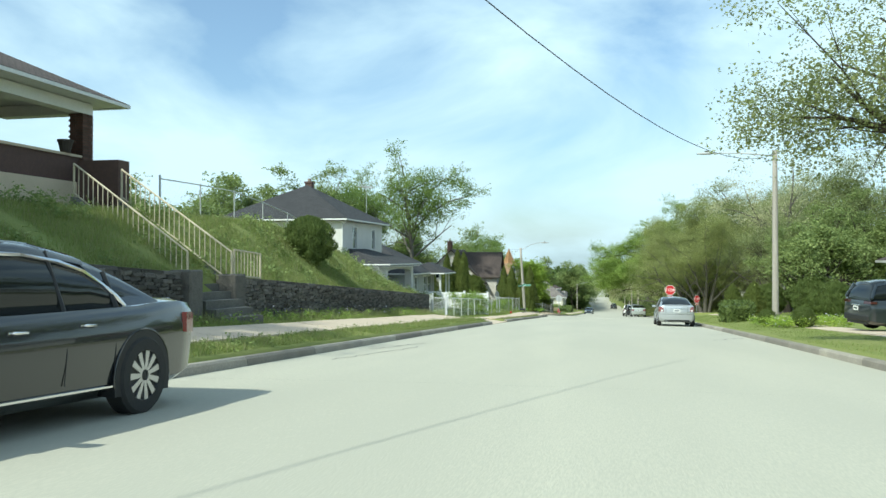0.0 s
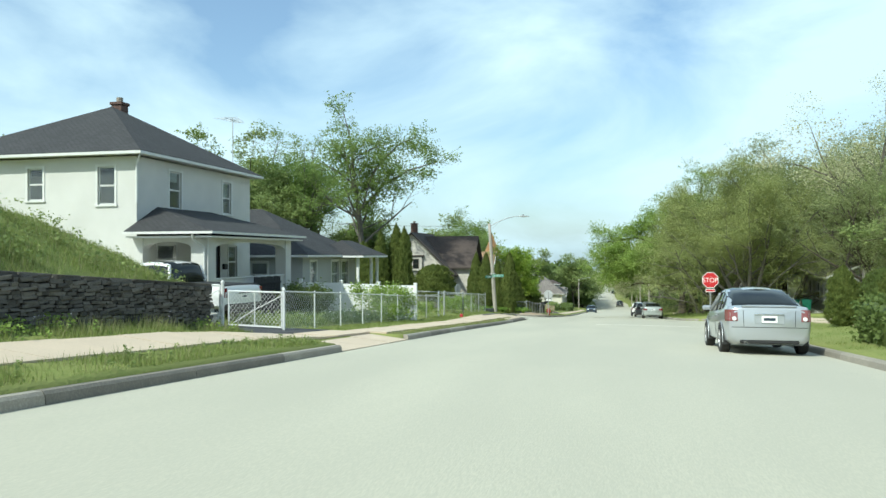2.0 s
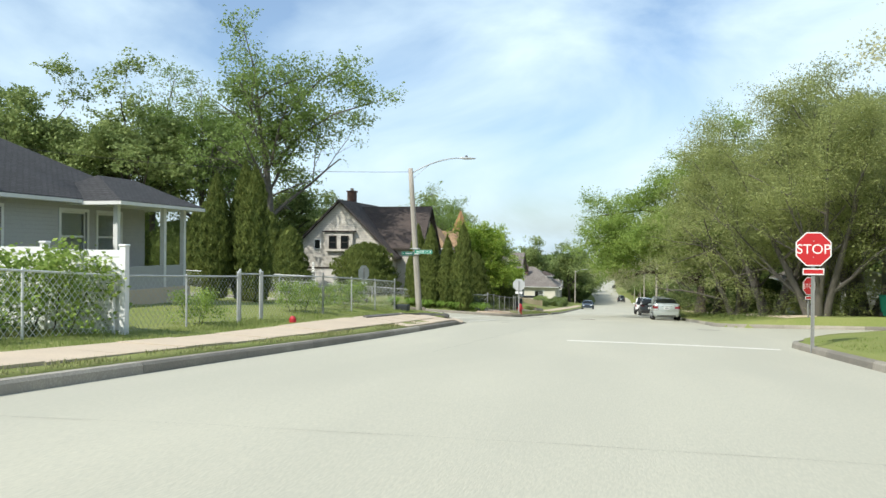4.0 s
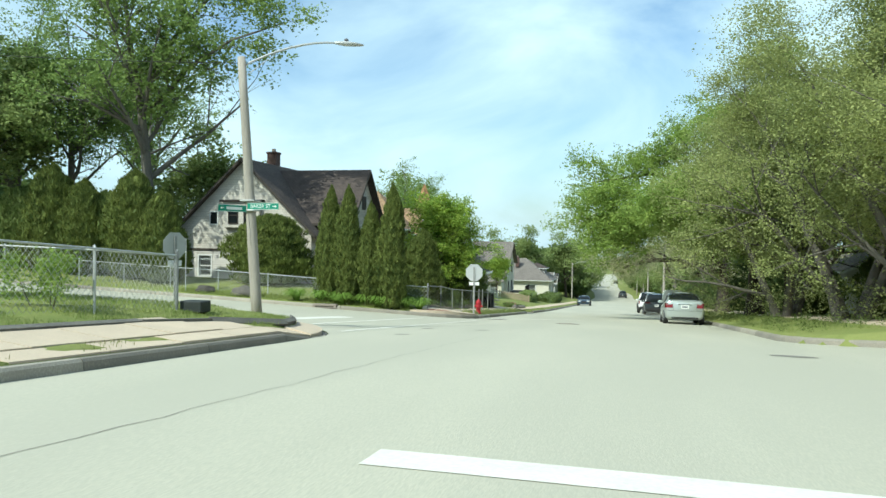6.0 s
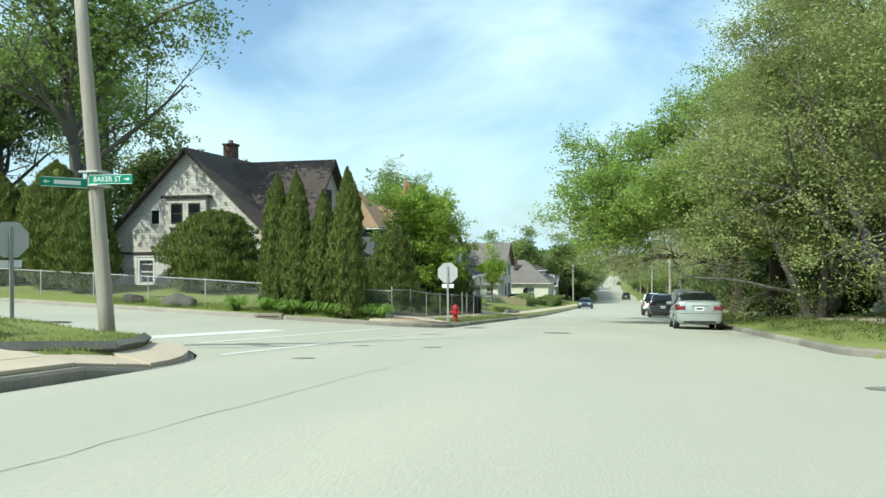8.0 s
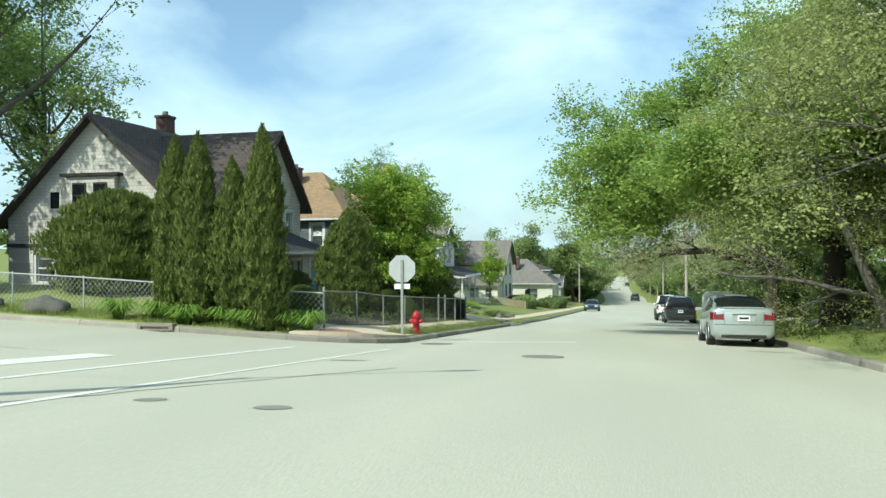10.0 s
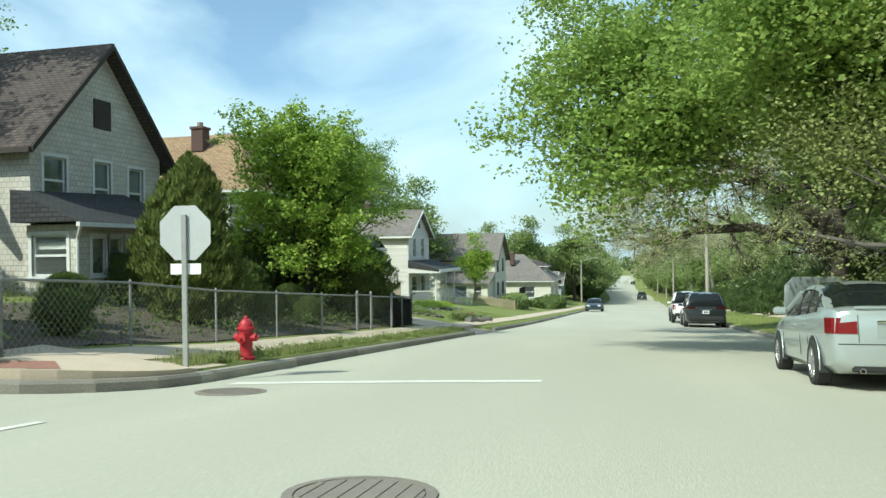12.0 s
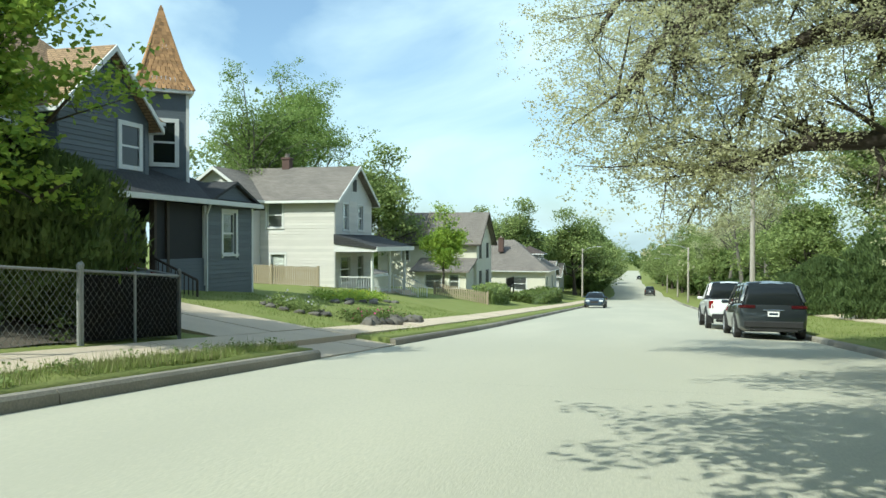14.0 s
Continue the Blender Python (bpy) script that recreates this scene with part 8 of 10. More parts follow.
def chain_fence(pts, height, label, posts=2.6, material=None, cell=0.075, wire=0.010, rail=True, slat=None, screen=False):
    """Posts, top rail and woven wire along a line of (x, y) points on the ground."""
    material = material or GALV
    ob = thing("chain_link_fence", 0, 0, 0, label, "fence", "chain-link fences")
    vs = []
    for (x0, y0), (x1, y1) in zip(pts, pts[1:]):
        ln = math.hypot(x1 - x0, y1 - y0)
        n = max(1, round(ln / posts))
        ends = []
        for i in range(n + 1):
            f = i / n
            x, y = x0 + (x1 - x0) * f, y0 + (y1 - y0) * f
            ends.append((x, y, ground_z(x, y)))
        for i, (x, y, z) in enumerate(ends):
            term = i in (0, n)
            bm = bmesh.new()
            r = 0.032 if term else 0.022
            tube(bm, [(x, y, z - 0.2), (x, y, z + height + (0.06 if term else -0.01))], r, 8)
            lathe(bm, [(r * 1.15, -0.02), (r * 1.15, 0.02), (r * 0.5, 0.05), (0.004, 0.06)], 8, centre=(x, y, z + height + (0.06 if term else -0.01)))
            part("post", bm, material, ob)
        for a, b in zip(ends, ends[1:]):
            if rail:
                bm = bmesh.new()
                tube(bm, [(a[0], a[1], a[2] + height - 0.01), (b[0], b[1], b[2] + height - 0.01)], 0.02, 7)
                part("top_rail", bm, material, ob)
            seg = math.hypot(b[0] - a[0], b[1] - a[1])
            m = max(2, int(seg / cell))
            rows = max(2, int((height - 0.06) / cell))
            A, B = np.array(a), np.array(b)
            d = (B - A) / m
            nrm = np.array([-(B - A)[1], (B - A)[0], 0]) / max(seg, 1e-6) * 0.004
            up = (height - 0.04) / rows
            for i in range(m):
                for j in range(rows):
                    c0 = A + d * i + np.array([0, 0, 0.03 + up * j])
                    c1 = A + d * (i + 1) + np.array([0, 0, 0.03 + up * (j + 1)])
                    e0 = A + d * (i + 1) + np.array([0, 0, 0.03 + up * j])
                    e1 = A + d * i + np.array([0, 0, 0.03 + up * (j + 1)])
                    w = np.array([0, 0, wire])
                    if (i + j) % 2 == 0:
                        vs.append([c0 - nrm, c0 - nrm + w, c1 - nrm + w, c1 - nrm])
                    else:
                        vs.append([e0 + nrm, e0 + nrm + w, e1 + nrm + w, e1 + nrm])
            if screen:
                bm = bmesh.new()
                off = 0.03
                q = [bm.verts.new((a[0] - off, a[1], a[2] + 0.05)), bm.verts.new((b[0] - off, b[1], b[2] + 0.05)), bm.verts.new((b[0] - off, b[1], b[2] + height - 0.06)), bm.verts.new((a[0] - off, a[1], a[2] + height - 0.06))]
                bm.faces.new(q)
                bmesh.ops.solidify(bm, geom=bm.faces[:], thickness=0.004)
                part("privacy_screen", bm, SCREEN, ob)
    quads("wire_mesh", np.array(vs), material, ob)
    return ob


def drive_gate(x, y, turn, length, label):
    """One leaf of the driveway gate, hung on its post at (x, y)."""
    z = ground_z(x, y) + 0.02
    ob = thing("drive_gate", x, y, z, label, "gate", "driveway gates", turn=turn)
    h, L = 1.06, length
    bm = bmesh.new()
    for p in (((0, 0, 0.08), (0, L, 0.08)), ((0, 0, h), (0, L, h)), ((0, 0, 0.08), (0, 0, h)), ((0, L, 0.08), (0, L, h))):
        tube(bm, [Vector(p[0]), Vector(p[1])], 0.024, 7)
    part("gate_frame", bm, GALV_WHITE, ob)
    bm = bmesh.new()
    tube(bm, [(0, L / 2, 0.08), (0, L / 2, h)], 0.018, 6)
    part("upright", bm, GALV_WHITE, ob)
    bm = bmesh.new()
    tube(bm, [(0, 0.02, h - 0.1), (0, L / 2, 0.55), (0, L - 0.1, 0.1)], 0.013, 6)
    part("brace", bm, GALV_WHITE, ob)
    vs = []
    m, rows = int(L / 0.07), 14
    for i in range(m):
        for j in range(rows):
            ya, yb, za, zb = L * i / m, L * (i + 1) / m, 0.08 + (h - 0.08) * j / rows, 0.08 + (h - 0.08) * (j + 1) / rows
            if (i + j) % 2:
                ya, yb = yb, ya
            vs.append([(0.003, ya, za), (0.003, ya, za + 0.011), (0.003, yb, zb + 0.011), (0.003, yb, zb)])
    quads("wire_mesh", np.array(vs), GALV_WHITE, ob)
    bm = bmesh.new()
    tube(bm, [(0.0, -0.08, -0.3), (0.0, -0.08, h + 0.06)], 0.038, 8)
    lathe(bm, [(0.044, -0.02), (0.044, 0.02), (0.02, 0.05), (0.004, 0.06)], 8, centre=(0, -0.08, h + 0.06))
    part("gate_post", bm, GALV_WHITE, ob)
    for zz in (0.25, 0.9):
        part("hinge", boxes((-0.03, 0.03, -0.1, 0.02, zz, zz + 0.05), bevel=0.008), GALV, ob)


def vinyl_fence():
    ob = thing("vinyl_fence", 0, 0, 0, "solid white vinyl privacy fence across the yard", "fence")
    y = 56.5
    xs = [-14.4, -12.4, -10.6, -8.85]
    for x in xs:
        z = ground_z(x, y)
        bm = boxes((x - 0.065, x + 0.065, y - 0.065, y + 0.065, z - 0.2, z + 1.66), bevel=0.006)
        p = part("post", bm, VINYL, ob)
        part("cap", boxes((x - 0.08, x + 0.08, y - 0.08, y + 0.08, z + 1.66, z + 1.71), bevel=0.012), VINYL, p)
    for a, b in zip(xs, xs[1:]):
        z = ground_z((a + b) / 2, y)
        part("rail", boxes((a + 0.066, b - 0.066, y - 0.025, y + 0.025, z + 1.44, z + 1.57), bevel=0.006), VINYL, ob)
        part("rail", boxes((a + 0.066, b - 0.066, y - 0.025, y + 0.025, z + 0.05, z + 0.18), bevel=0.006), VINYL, ob)
        n = max(3, int((b - a) / 0.16))
        for k in range(n):
            u0, u1 = a + 0.07 + (b - a - 0.14) * k / n, a + 0.07 + (b - a - 0.14) * (k + 1) / n - 0.004
            part("board", boxes((u0, u1, y - 0.012, y + 0.012, z + 0.18, z + 1.44)), VINYL, ob)


def board_fence(pts, h, label, gap=0.11, w=0.09, material=WOOD_FENCE):
    ob = thing("board_fence", 0, 0, 0, label, "fence", "wooden fences")
    for (x0, y0), (x1, y1) in zip(pts, pts[1:]):
        ln = math.hypot(x1 - x0, y1 - y0)
        turn = math.atan2(y1 - y0, x1 - x0)
        n = int(ln / gap)
        for k in range(n):
            f = (k + 0.5) / n
            x, y = x0 + (x1 - x0) * f, y0 + (y1 - y0) * f
            z = ground_z(x, y)
            hh = h * random.uniform(0.97, 1.02)
            b = part("board", boxes((-w / 2, w / 2, -0.01, 0.01, 0.02, hh)), material, ob)
            b.matrix_basis = Matrix.Translation((x, y, z)) @ Matrix.Rotation(turn, 4, "Z")
        for hz in (0.25, h - 0.2):
            bm = bmesh.new()
            o = Vector((math.sin(turn), -math.cos(turn), 0)) * -0.03
            tube(bm, [Vector((x0, y0, ground_z(x0, y0) + hz)) + o, Vector((x1, y1, ground_z(x1, y1) + hz)) + o], 0.03, 4)
            part("rail", bm, material, ob)
        for k in range(max(2, int(ln / 2.2) + 1)):
            f = k / max(1, int(ln / 2.2))
            x, y = x0 + (x1 - x0) * min(f, 1), y0 + (y1 - y0) * min(f, 1)
            z = ground_z(x, y)
            part("post", boxes((x - 0.05, x + 0.05, y - 0.05, y + 0.05, z - 0.2, z + h + 0.06)), material, ob)


# ---- stone wall and garden stairs ----
def stone_mesh(rng):
    bm = bmesh.new()
    box(bm, -0.5, 0.5, -0.5, 0.5, -0.5, 0.5)
    bmesh.ops.bevel(bm, geom=bm.edges[:], offset=0.09, segments=1, affect="EDGES")
    for v in bm.verts:
        v.co += Vector((rng.uniform(-0.06, 0.06), rng.uniform(-0.04, 0.04), rng.uniform(-0.05, 0.05)))
    me = mesh_of("stone", bm, STONE)
    return me


def rubble_wall(y_from, y_to, label, budget):
    rng = random.Random(8)
    ob = thing("stone_wall", 0, 0, 0, label, "retaining wall", "stone walls")
    core = []
    n = max(2, int((y_to - y_from) / 0.8))
    verts, faces = [], []
    for i in range(n + 1):
        y = y_from + (y_to - y_from) * i / n
        b, t = ground_z(KL - 3.0, y) - 0.3, wall_top(y) - 0.05
        verts += [(WALL_X + 0.03, y, b), (WALL_X + 0.03, y, t), (WALL_X - 0.32, y, t), (WALL_X - 0.32, y, b)]
    for i in range(n):
        a = i * 4
        for k in range(4):
            faces.append((a + k, a + (k + 1) % 4, a + 4 + (k + 1) % 4, a + 4 + k))
    faces += [(0, 1, 2, 3), (n * 4 + 3, n * 4 + 2, n * 4 + 1, n * 4)]
    raw("core", verts, faces, MORTAR, ob)
    shapes = [stone_mesh(rng) for _ in range(7)]
    y = y_from
    stones = []
    rows = 13
    row_h = [rng.uniform(0.10, 0.17) for _ in range(rows)]
    tot = sum(row_h)
    for r in range(rows):
        y = y_from + rng.uniform(0, 0.2)
        while y < y_to - 0.12:
            w = rng.uniform(0.1, 0.42)
            w = min(w, y_to - y)
            yc = y + w / 2
            b = ground_z(KL - 3.0, yc) - 0.05
            t = wall_top(yc)
            hh = (t - b)
            z0 = b + hh * sum(row_h[:r]) / tot
            h = hh * row_h[r] / tot
            stones.append((yc, z0 + h / 2 + rng.uniform(-0.012, 0.012), w - rng.uniform(0.005, 0.03), h * rng.uniform(0.78, 1.12), rng.uniform(0.0, 0.04), rng.choice(shapes), rng.uniform(-5, 5)))
            y += w
    rng.shuffle(stones)
    near = sorted(stones, key=lambda s: abs(s[0] - 27.0))
    for k, (yc, zc, w, h, proud, me, tilt) in enumerate(near):
        m = Matrix.Translation((WALL_X + 0.0 + proud, yc, zc)) @ Matrix.Rotation(radians(tilt), 4, "X") @ Matrix.Diagonal((0.22, w, h, 1))
        if k < budget:
            s = new("stone", me)
            s.parent = ob
            s.matrix_basis = m
        else:
            core.append((me, m))
    vs, fs = [], []
    for me, m in core:
        o = len(vs)
        vs += [tuple(m @ v.co) for v in me.vertices]
        fs += [tuple(o + i for i in p.vertices) for p in me.polygons]
    if fs:
        rest = raw("stones", vs, fs, STONE_JOINED, ob)
        rest["kind"] = "stuff"
    # coping stones
    for p, q in stepped(y_from, y_to, 0.75):
        yc = (p + q) / 2
        c = new("coping", shapes[rng.randrange(7)])
        c.parent = ob
        sl = math.degrees(math.atan2(wall_top(q) - wall_top(p), q - p))
        c.matrix_basis = Matrix.Translation((WALL_X - 0.12, yc, wall_top(yc) + 0.03)) @ Matrix.Rotation(radians(sl), 4, "X") @ Matrix.Diagonal((0.44, q - p - 0.02, 0.09, 1))


def garden_stairs():
    ys = 16.75
    ob = thing("garden_stairs", 0, 0, 0, "concrete stairs climbing the grassy bank, shade put into their dark colour", "stairs")
    zb = ground_z(-8.3, ys)
    n = 15
    rise = (2.35 - zb) / n
    d = Vector((-1, 0.26, 0)).normalized()
    s = Vector((-d.y, d.x, 0))
    base = Vector((-8.35, ys, zb))
    stair_flight(ob, n, 1.25, rise, 0.32, SHADE_CONCRETE, base, d)
    slope = rise / 0.32
    for side in (-1, 1):
        bm = bmesh.new()
        rings = []
        for f in (1.0, 5.0):
            p, h = base + s * side * 0.74 + d * f, f * slope + 0.22
            rings.append([bm.verts.new(p + s * o + Vector((0, 0, zz))) for o, zz in ((-0.1, h), (0.1, h), (0.1, h - 1.0), (-0.1, h - 1.0))])
        for k in range(4):
            bm.faces.new((rings[0][k], rings[0][(k + 1) % 4], rings[1][(k + 1) % 4], rings[1][k]))
        bm.faces.new(rings[0]), bm.faces.new(rings[1][::-1])
        part("cheek_wall", bm, SHADE_CONCRETE, ob)
        p0 = base + s * side * 0.74 + d * 1.1 + Vector((0, 0, 1.1 * slope + 0.22))
        p1 = base + s * side * 0.74 + d * 5.0 + Vector((0, 0, 5.0 * slope + 0.22))
        railing(ob, p0, p1, 0.85, RAIL_PAINT, 0.2, 0.016, 0.1, "handrail")
    for yy in (ys - 1.05, ys + 1.05):
        part("stone_pier", boxes((WALL_X - 0.3, WALL_X + 0.25, yy - 0.27, yy + 0.27, zb - 0.3, wall_top(yy) + 0.14), bevel=0.03), STONE, ob)
    railing(ob, (WALL_X - 0.12, ys + 1.4, wall_top(ys + 1.4) + 0.06), (WALL_X - 0.12, ys + 2.9, wall_top(ys + 2.9) + 0.06), 0.72, RAIL_PAINT, 0.17, 0.016, 0.06, "handrail")


# ---- vehicles ----
def wheel(parent, x, y, r, side, spokes, material, name="wheel"):
    bm = bmesh.new()
    w = 0.21
    prof = [(r * 0.66, -w / 2), (r * 0.92, -w / 2), (r, -w / 2 + 0.03), (r, w / 2 - 0.03), (r * 0.92, w / 2), (r * 0.66, w / 2)]
    lathe(bm, prof, 28, "x", (x, y, r), close=True)
    t = part(name, bm, RUBBER, parent)
    bm = bmesh.new()
    f = side * (w / 2 - 0.005)
    lathe(bm, [(0.02, f - side * 0.05), (r * 0.69, f - side * 0.05), (r * 0.69, f), (r * 0.68, f + side * 0.004), (r * 0.63, f), (r * 0.61, f - side * 0.016), (0.02, f - side * 0.016)], 28, "x", (x, y, r))
    lathe(bm, [(r * 0.15, f - side * 0.015), (r * 0.15, f - side * 0.012), (0.01, f - side * 0.006)], 14, "x", (x, y, r))
    part("rim", bm, BLACK_TRIM if spokes > 9 else material, t)
    for k in range(spokes):
        a = 2 * math.pi * k / spokes
        bm = bmesh.new()
        c, sn = math.cos(a), math.sin(a)
        w0, w1 = r * 0.05, r * (0.085 if spokes > 7 else 0.13)
        vs = []
        for xx in (f - side * 0.015, f - side * 0.002):
            for rr, ww in ((r * 0.14, w0), (r * 0.64, w1)):
                for sg in (-1, 1):
                    vs.append(bm.verts.new((x + xx, y + rr * c - sg * ww * sn, r + rr * sn + sg * ww * c)))
        for q in ((0, 1, 3, 2), (4, 5, 7, 6), (0, 1, 5, 4), (2, 3, 7, 6), (0, 2, 6, 4), (1, 3, 7, 5)):
            bm.faces.new([vs[i] for i in q])
        part("spoke", bm, material, t)


def loft(bm, sections, close_ends=True):
    rings = [[bm.verts.new(p) for p in s] for s in sections]
    n = len(rings[0])
    for a, b in zip(rings, rings[1:]):
        for k in range(n - 1):
            bm.faces.new((a[k], a[k + 1], b[k + 1], b[k]))
        bm.faces.new((a[n - 1], a[0], b[0], b[n - 1]))
    if close_ends:
        bm.faces.new(rings[0]), bm.faces.new(rings[-1][::-1])
    return rings


STYLES = {
    "sedan": dict(body=[(0, .84, .36, .97), (.005, .90, .31, 1.02), (.02, .945, .26, 1.05), (.06, .965, .21, 1.07), (.13, .985, .2, 1.055), (.2, 1, .19, 1.02), (.5, 1, .19, .95), (.7, 1, .19, .93), (.8, .99, .19, .90), (.9, .96, .2, .82), (.965, .88, .22, .72), (.995, .74, .26, .6), (1, .6, .32, .52)],
                  top=[(.105, .1), (.16, .34), (.23, .64), (.31, .87), (.40, .98), (.47, 1.0), (.54, .965), (.595, .82), (.665, .42), (.74, .0)], belt=.96, wheels=(.195, .79), pillars=(.255, .385, .53)),
    "suv": dict(body=[(0, .86, .42, .86), (.01, .93, .3, 1.02), (.04, .98, .25, 1.08), (.12, 1, .22, 1.09), (.3, 1, .21, 1.07), (.6, 1, .21, 1.05), (.75, 1, .21, 1.04), (.86, .98, .22, 1.0), (.95, .92, .26, .9), (.99, .8, .3, .76), (1, .66, .38, .66)],
                top=[(.012, .0), (.03, .4), (.06, .86), (.12, .97), (.3, 1.0), (.5, .99), (.58, .93), (.66, .5), (.745, .0)], belt=1.06, wheels=(.2, .80), pillars=(.2, .38, .53)),
    "pickup": dict(body=[(0, .9, .5, 1.0), (.01, .97, .42, 1.1), (.05, 1, .4, 1.12), (.2, 1, .4, 1.12), (.42, 1, .36, 1.12), (.6, 1, .36, 1.1), (.75, 1, .36, 1.08), (.88, .99, .38, 1.04), (.96, .95, .42, .95), (.995, .85, .48, .8), (1, .7, .5, .7)],
                   top=[(.385, .0), (.395, .5), (.41, .9), (.45, .98), (.52, 1.0), (.6, .98), (.64, .9), (.69, .45), (.735, .0)], belt=1.1, wheels=(.22, .81), pillars=(.41, .51, .62)),
}


def vehicle(name, label, category, x, y, turn, style, L, W, H, paint, wheel_r=0.33, spokes=7, rim=None, chrome_line=False, plate=True, z=None, tail="corner", hood_open=False, group="parked cars", lift=0.0):
    st = STYLES[style]
    c = math.cos(radians(turn))
    z = road_z(x, y) if z is None else z
    ob = thing(name, x, y, z, label, category, group)
    fx, fy = -math.sin(radians(turn)), math.cos(radians(turn))
    slope = math.degrees(math.atan2(ground_z(min(x + fx, KL), y + fy) - ground_z(min(x - fx, KL), y - fy), 2)) if x < KL else math.degrees(math.atan2(zr(y + fy) - zr(y - fy), 2))
    ob.matrix_basis = Matrix.Translation((x, y, z)) @ Matrix.Rotation(radians(turn), 4, "Z") @ Matrix.Rotation(radians(slope), 4, "X")
    hw = W / 2

    def at(f):
        return (f - 0.5) * L

    def wide(f):
        b = st["body"]
        return float(np.interp(f, [s[0] for s in b], [s[1] for s in b])) * hw

    def deck(f):
        b = st["body"]
        return float(np.interp(f, [s[0] for s in b], [s[3] for s in b])) + lift
    secs = []
    for f, w, zl, zt in st["body"]:
        w *= hw
        zl, zt = zl + lift, zt + lift
        m = zl + (zt - zl) * 0.62
        half = [(w * 0.82, zl), (w * 0.965, zl + 0.1), (w * 0.995, m - 0.12), (w, m), (w * 0.985, zt - 0.1), (w * 0.93, zt - 0.025), (w * 0.78, zt), (w * 0.4, zt + 0.018)]
        ring = [(px, at(f), pz) for px, pz in half] + [(-px, at(f), pz) for px, pz in half[::-1]]
        secs.append(ring)
    bm = bmesh.new()
    loft(bm, secs)
    body_ob = part("body", bm, paint, ob, smooth=True)
    body_ob.data.set_sharp_from_angle(angle=radians(38))
    # glasshouse and the painted roof over it
    belt = st["belt"] + lift
    def green(scale_in, off, lo=0.0):
        out_ = []
        for f, t in st["top"]:
            zt = belt + (H - belt) * t
            w0, w1 = wide(f) * 0.90, hw * (0.90 - 0.20 * t)
            base = deck(f) - 0.05
            half = [(w0 + off, base), (w0 - (w0 - w1) * 0.5 + off, base + (zt - base) * 0.5), (w1 + off, zt - 0.07 * min(t * 1.4, 1) + off), (w1 * 0.82, zt - 0.018 * t + off), (w1 * 0.4, zt + off)]
            out_.append([(px, at(f), pz) for px, pz in half] + [(-px, at(f), pz) for px, pz in half[::-1]])
        return out_
    bm = bmesh.new()
    loft(bm, green(1, 0.0))
    part("glasshouse", bm, CAR_GLASS, ob, "dark tinted glass", smooth=True)
    tops = [s for s in st["top"] if s[1] > 0.8]
    def point(f, u, off=0.012):
        """A point of the glasshouse: u 0 at the belt, 1 at the roof edge, 2 at the middle."""
        t = float(np.interp(f, [s[0] for s in st["top"]], [s[1] for s in st["top"]]))
        zt = belt + (H - belt) * t
        w0, w1, base = wide(f) * 0.90, hw * (0.90 - 0.20 * t), deck(f) - 0.05
        if u <= 1:
            return Vector((w0 + (w1 - w0) * u + off, at(f), base + (zt - 0.07 * min(t * 1.4, 1) - base) * u))
        v = u - 1
        return Vector((w1 * (1 - v) + off * (1 - v), at(f), zt - 0.07 * min(t * 1.4, 1) * (1 - v) ** 2 + off))
    bm = bmesh.new()
    f0, f1 = tops[0][0], tops[-1][0]
    secs = []
    for k in range(9):
        f = f0 + (f1 - f0) * k / 8
        row = [point(f, u, 0.014) for u in (0.9, 1.0, 1.12, 1.3, 1.6, 2.0)]
        secs.append([tuple(p) for p in row] + [(-p.x, p.y, p.z) for p in row[::-1][1:]])
    rings = [[bm.verts.new(p) for p in s] for s in secs]
    for a, b in zip(rings, rings[1:]):
        for k in range(len(a) - 1):
            bm.faces.new((a[k], a[k + 1], b[k + 1], b[k]))
    part("roof", bm, paint, ob, smooth=True)
    ends = [st["top"][0][0], st["top"][-1][0]]
    for sg in (-1, 1):
        for fa, fb in (((f0, ends[0] + 0.005),) if style != "sedan" else ()) + ((f1, ends[1] - 0.005),):
            bm = bmesh.new()
            pts = []
            for k in range(6):
                f = fa + (fb - fa) * k / 5
                p = point(f, 1.0, 0.004)
                pts.append((sg * p.x, p.y, p.z))
            tube(bm, pts, 0.04 if fa == f1 else 0.055, 6)
            part("pillar", bm, paint, ob)
        if style == "sedan":
            bm = bmesh.new()
            rows = []
            for u in (0.0, 0.2, 0.4, 0.6, 0.75, 0.88, 1.0, 1.12):
                row = []
                for k in range(7):
                    f = 0.107 + (0.228 + 0.11 * u * u - 0.107) * k / 6
                    p = point(f, u, 0.008)
                    row.append(bm.verts.new((sg * p.x, p.y, p.z)))
                rows.append(row)
            for a, b in zip(rows, rows[1:]):
                for k in range(6):
                    bm.faces.new((a[k], a[k + 1], b[k + 1], b[k]))
            part("quarter_panel", bm, paint, ob, smooth=True)
        for pf in st["pillars"]:
            bm = bmesh.new()
            tube(bm, [(sg * point(pf, u, 0.0).x, at(pf) + (u * 0.05 - 0.02), point(pf, u, 0).z) for u in (0.05, 0.5, 1.0)], 0.022 if pf != st["pillars"][0] else 0.03, 5)
            part("door_pillar", bm, BLACK_TRIM, ob)
        # belt moulding, door handles, sills, mirrors, door seams
        bm = bmesh.new()
        lo_f, hi_f = ends[0] + 0.05, ends[1] - 0.02
        tube(bm, [(sg * (wide(f) * 0.915), at(f), deck(f) - 0.035) for f in np.linspace(lo_f, hi_f, 8)], 0.013, 5)
        part("belt_moulding", bm, CHROME if chrome_line else BLACK_TRIM, ob)
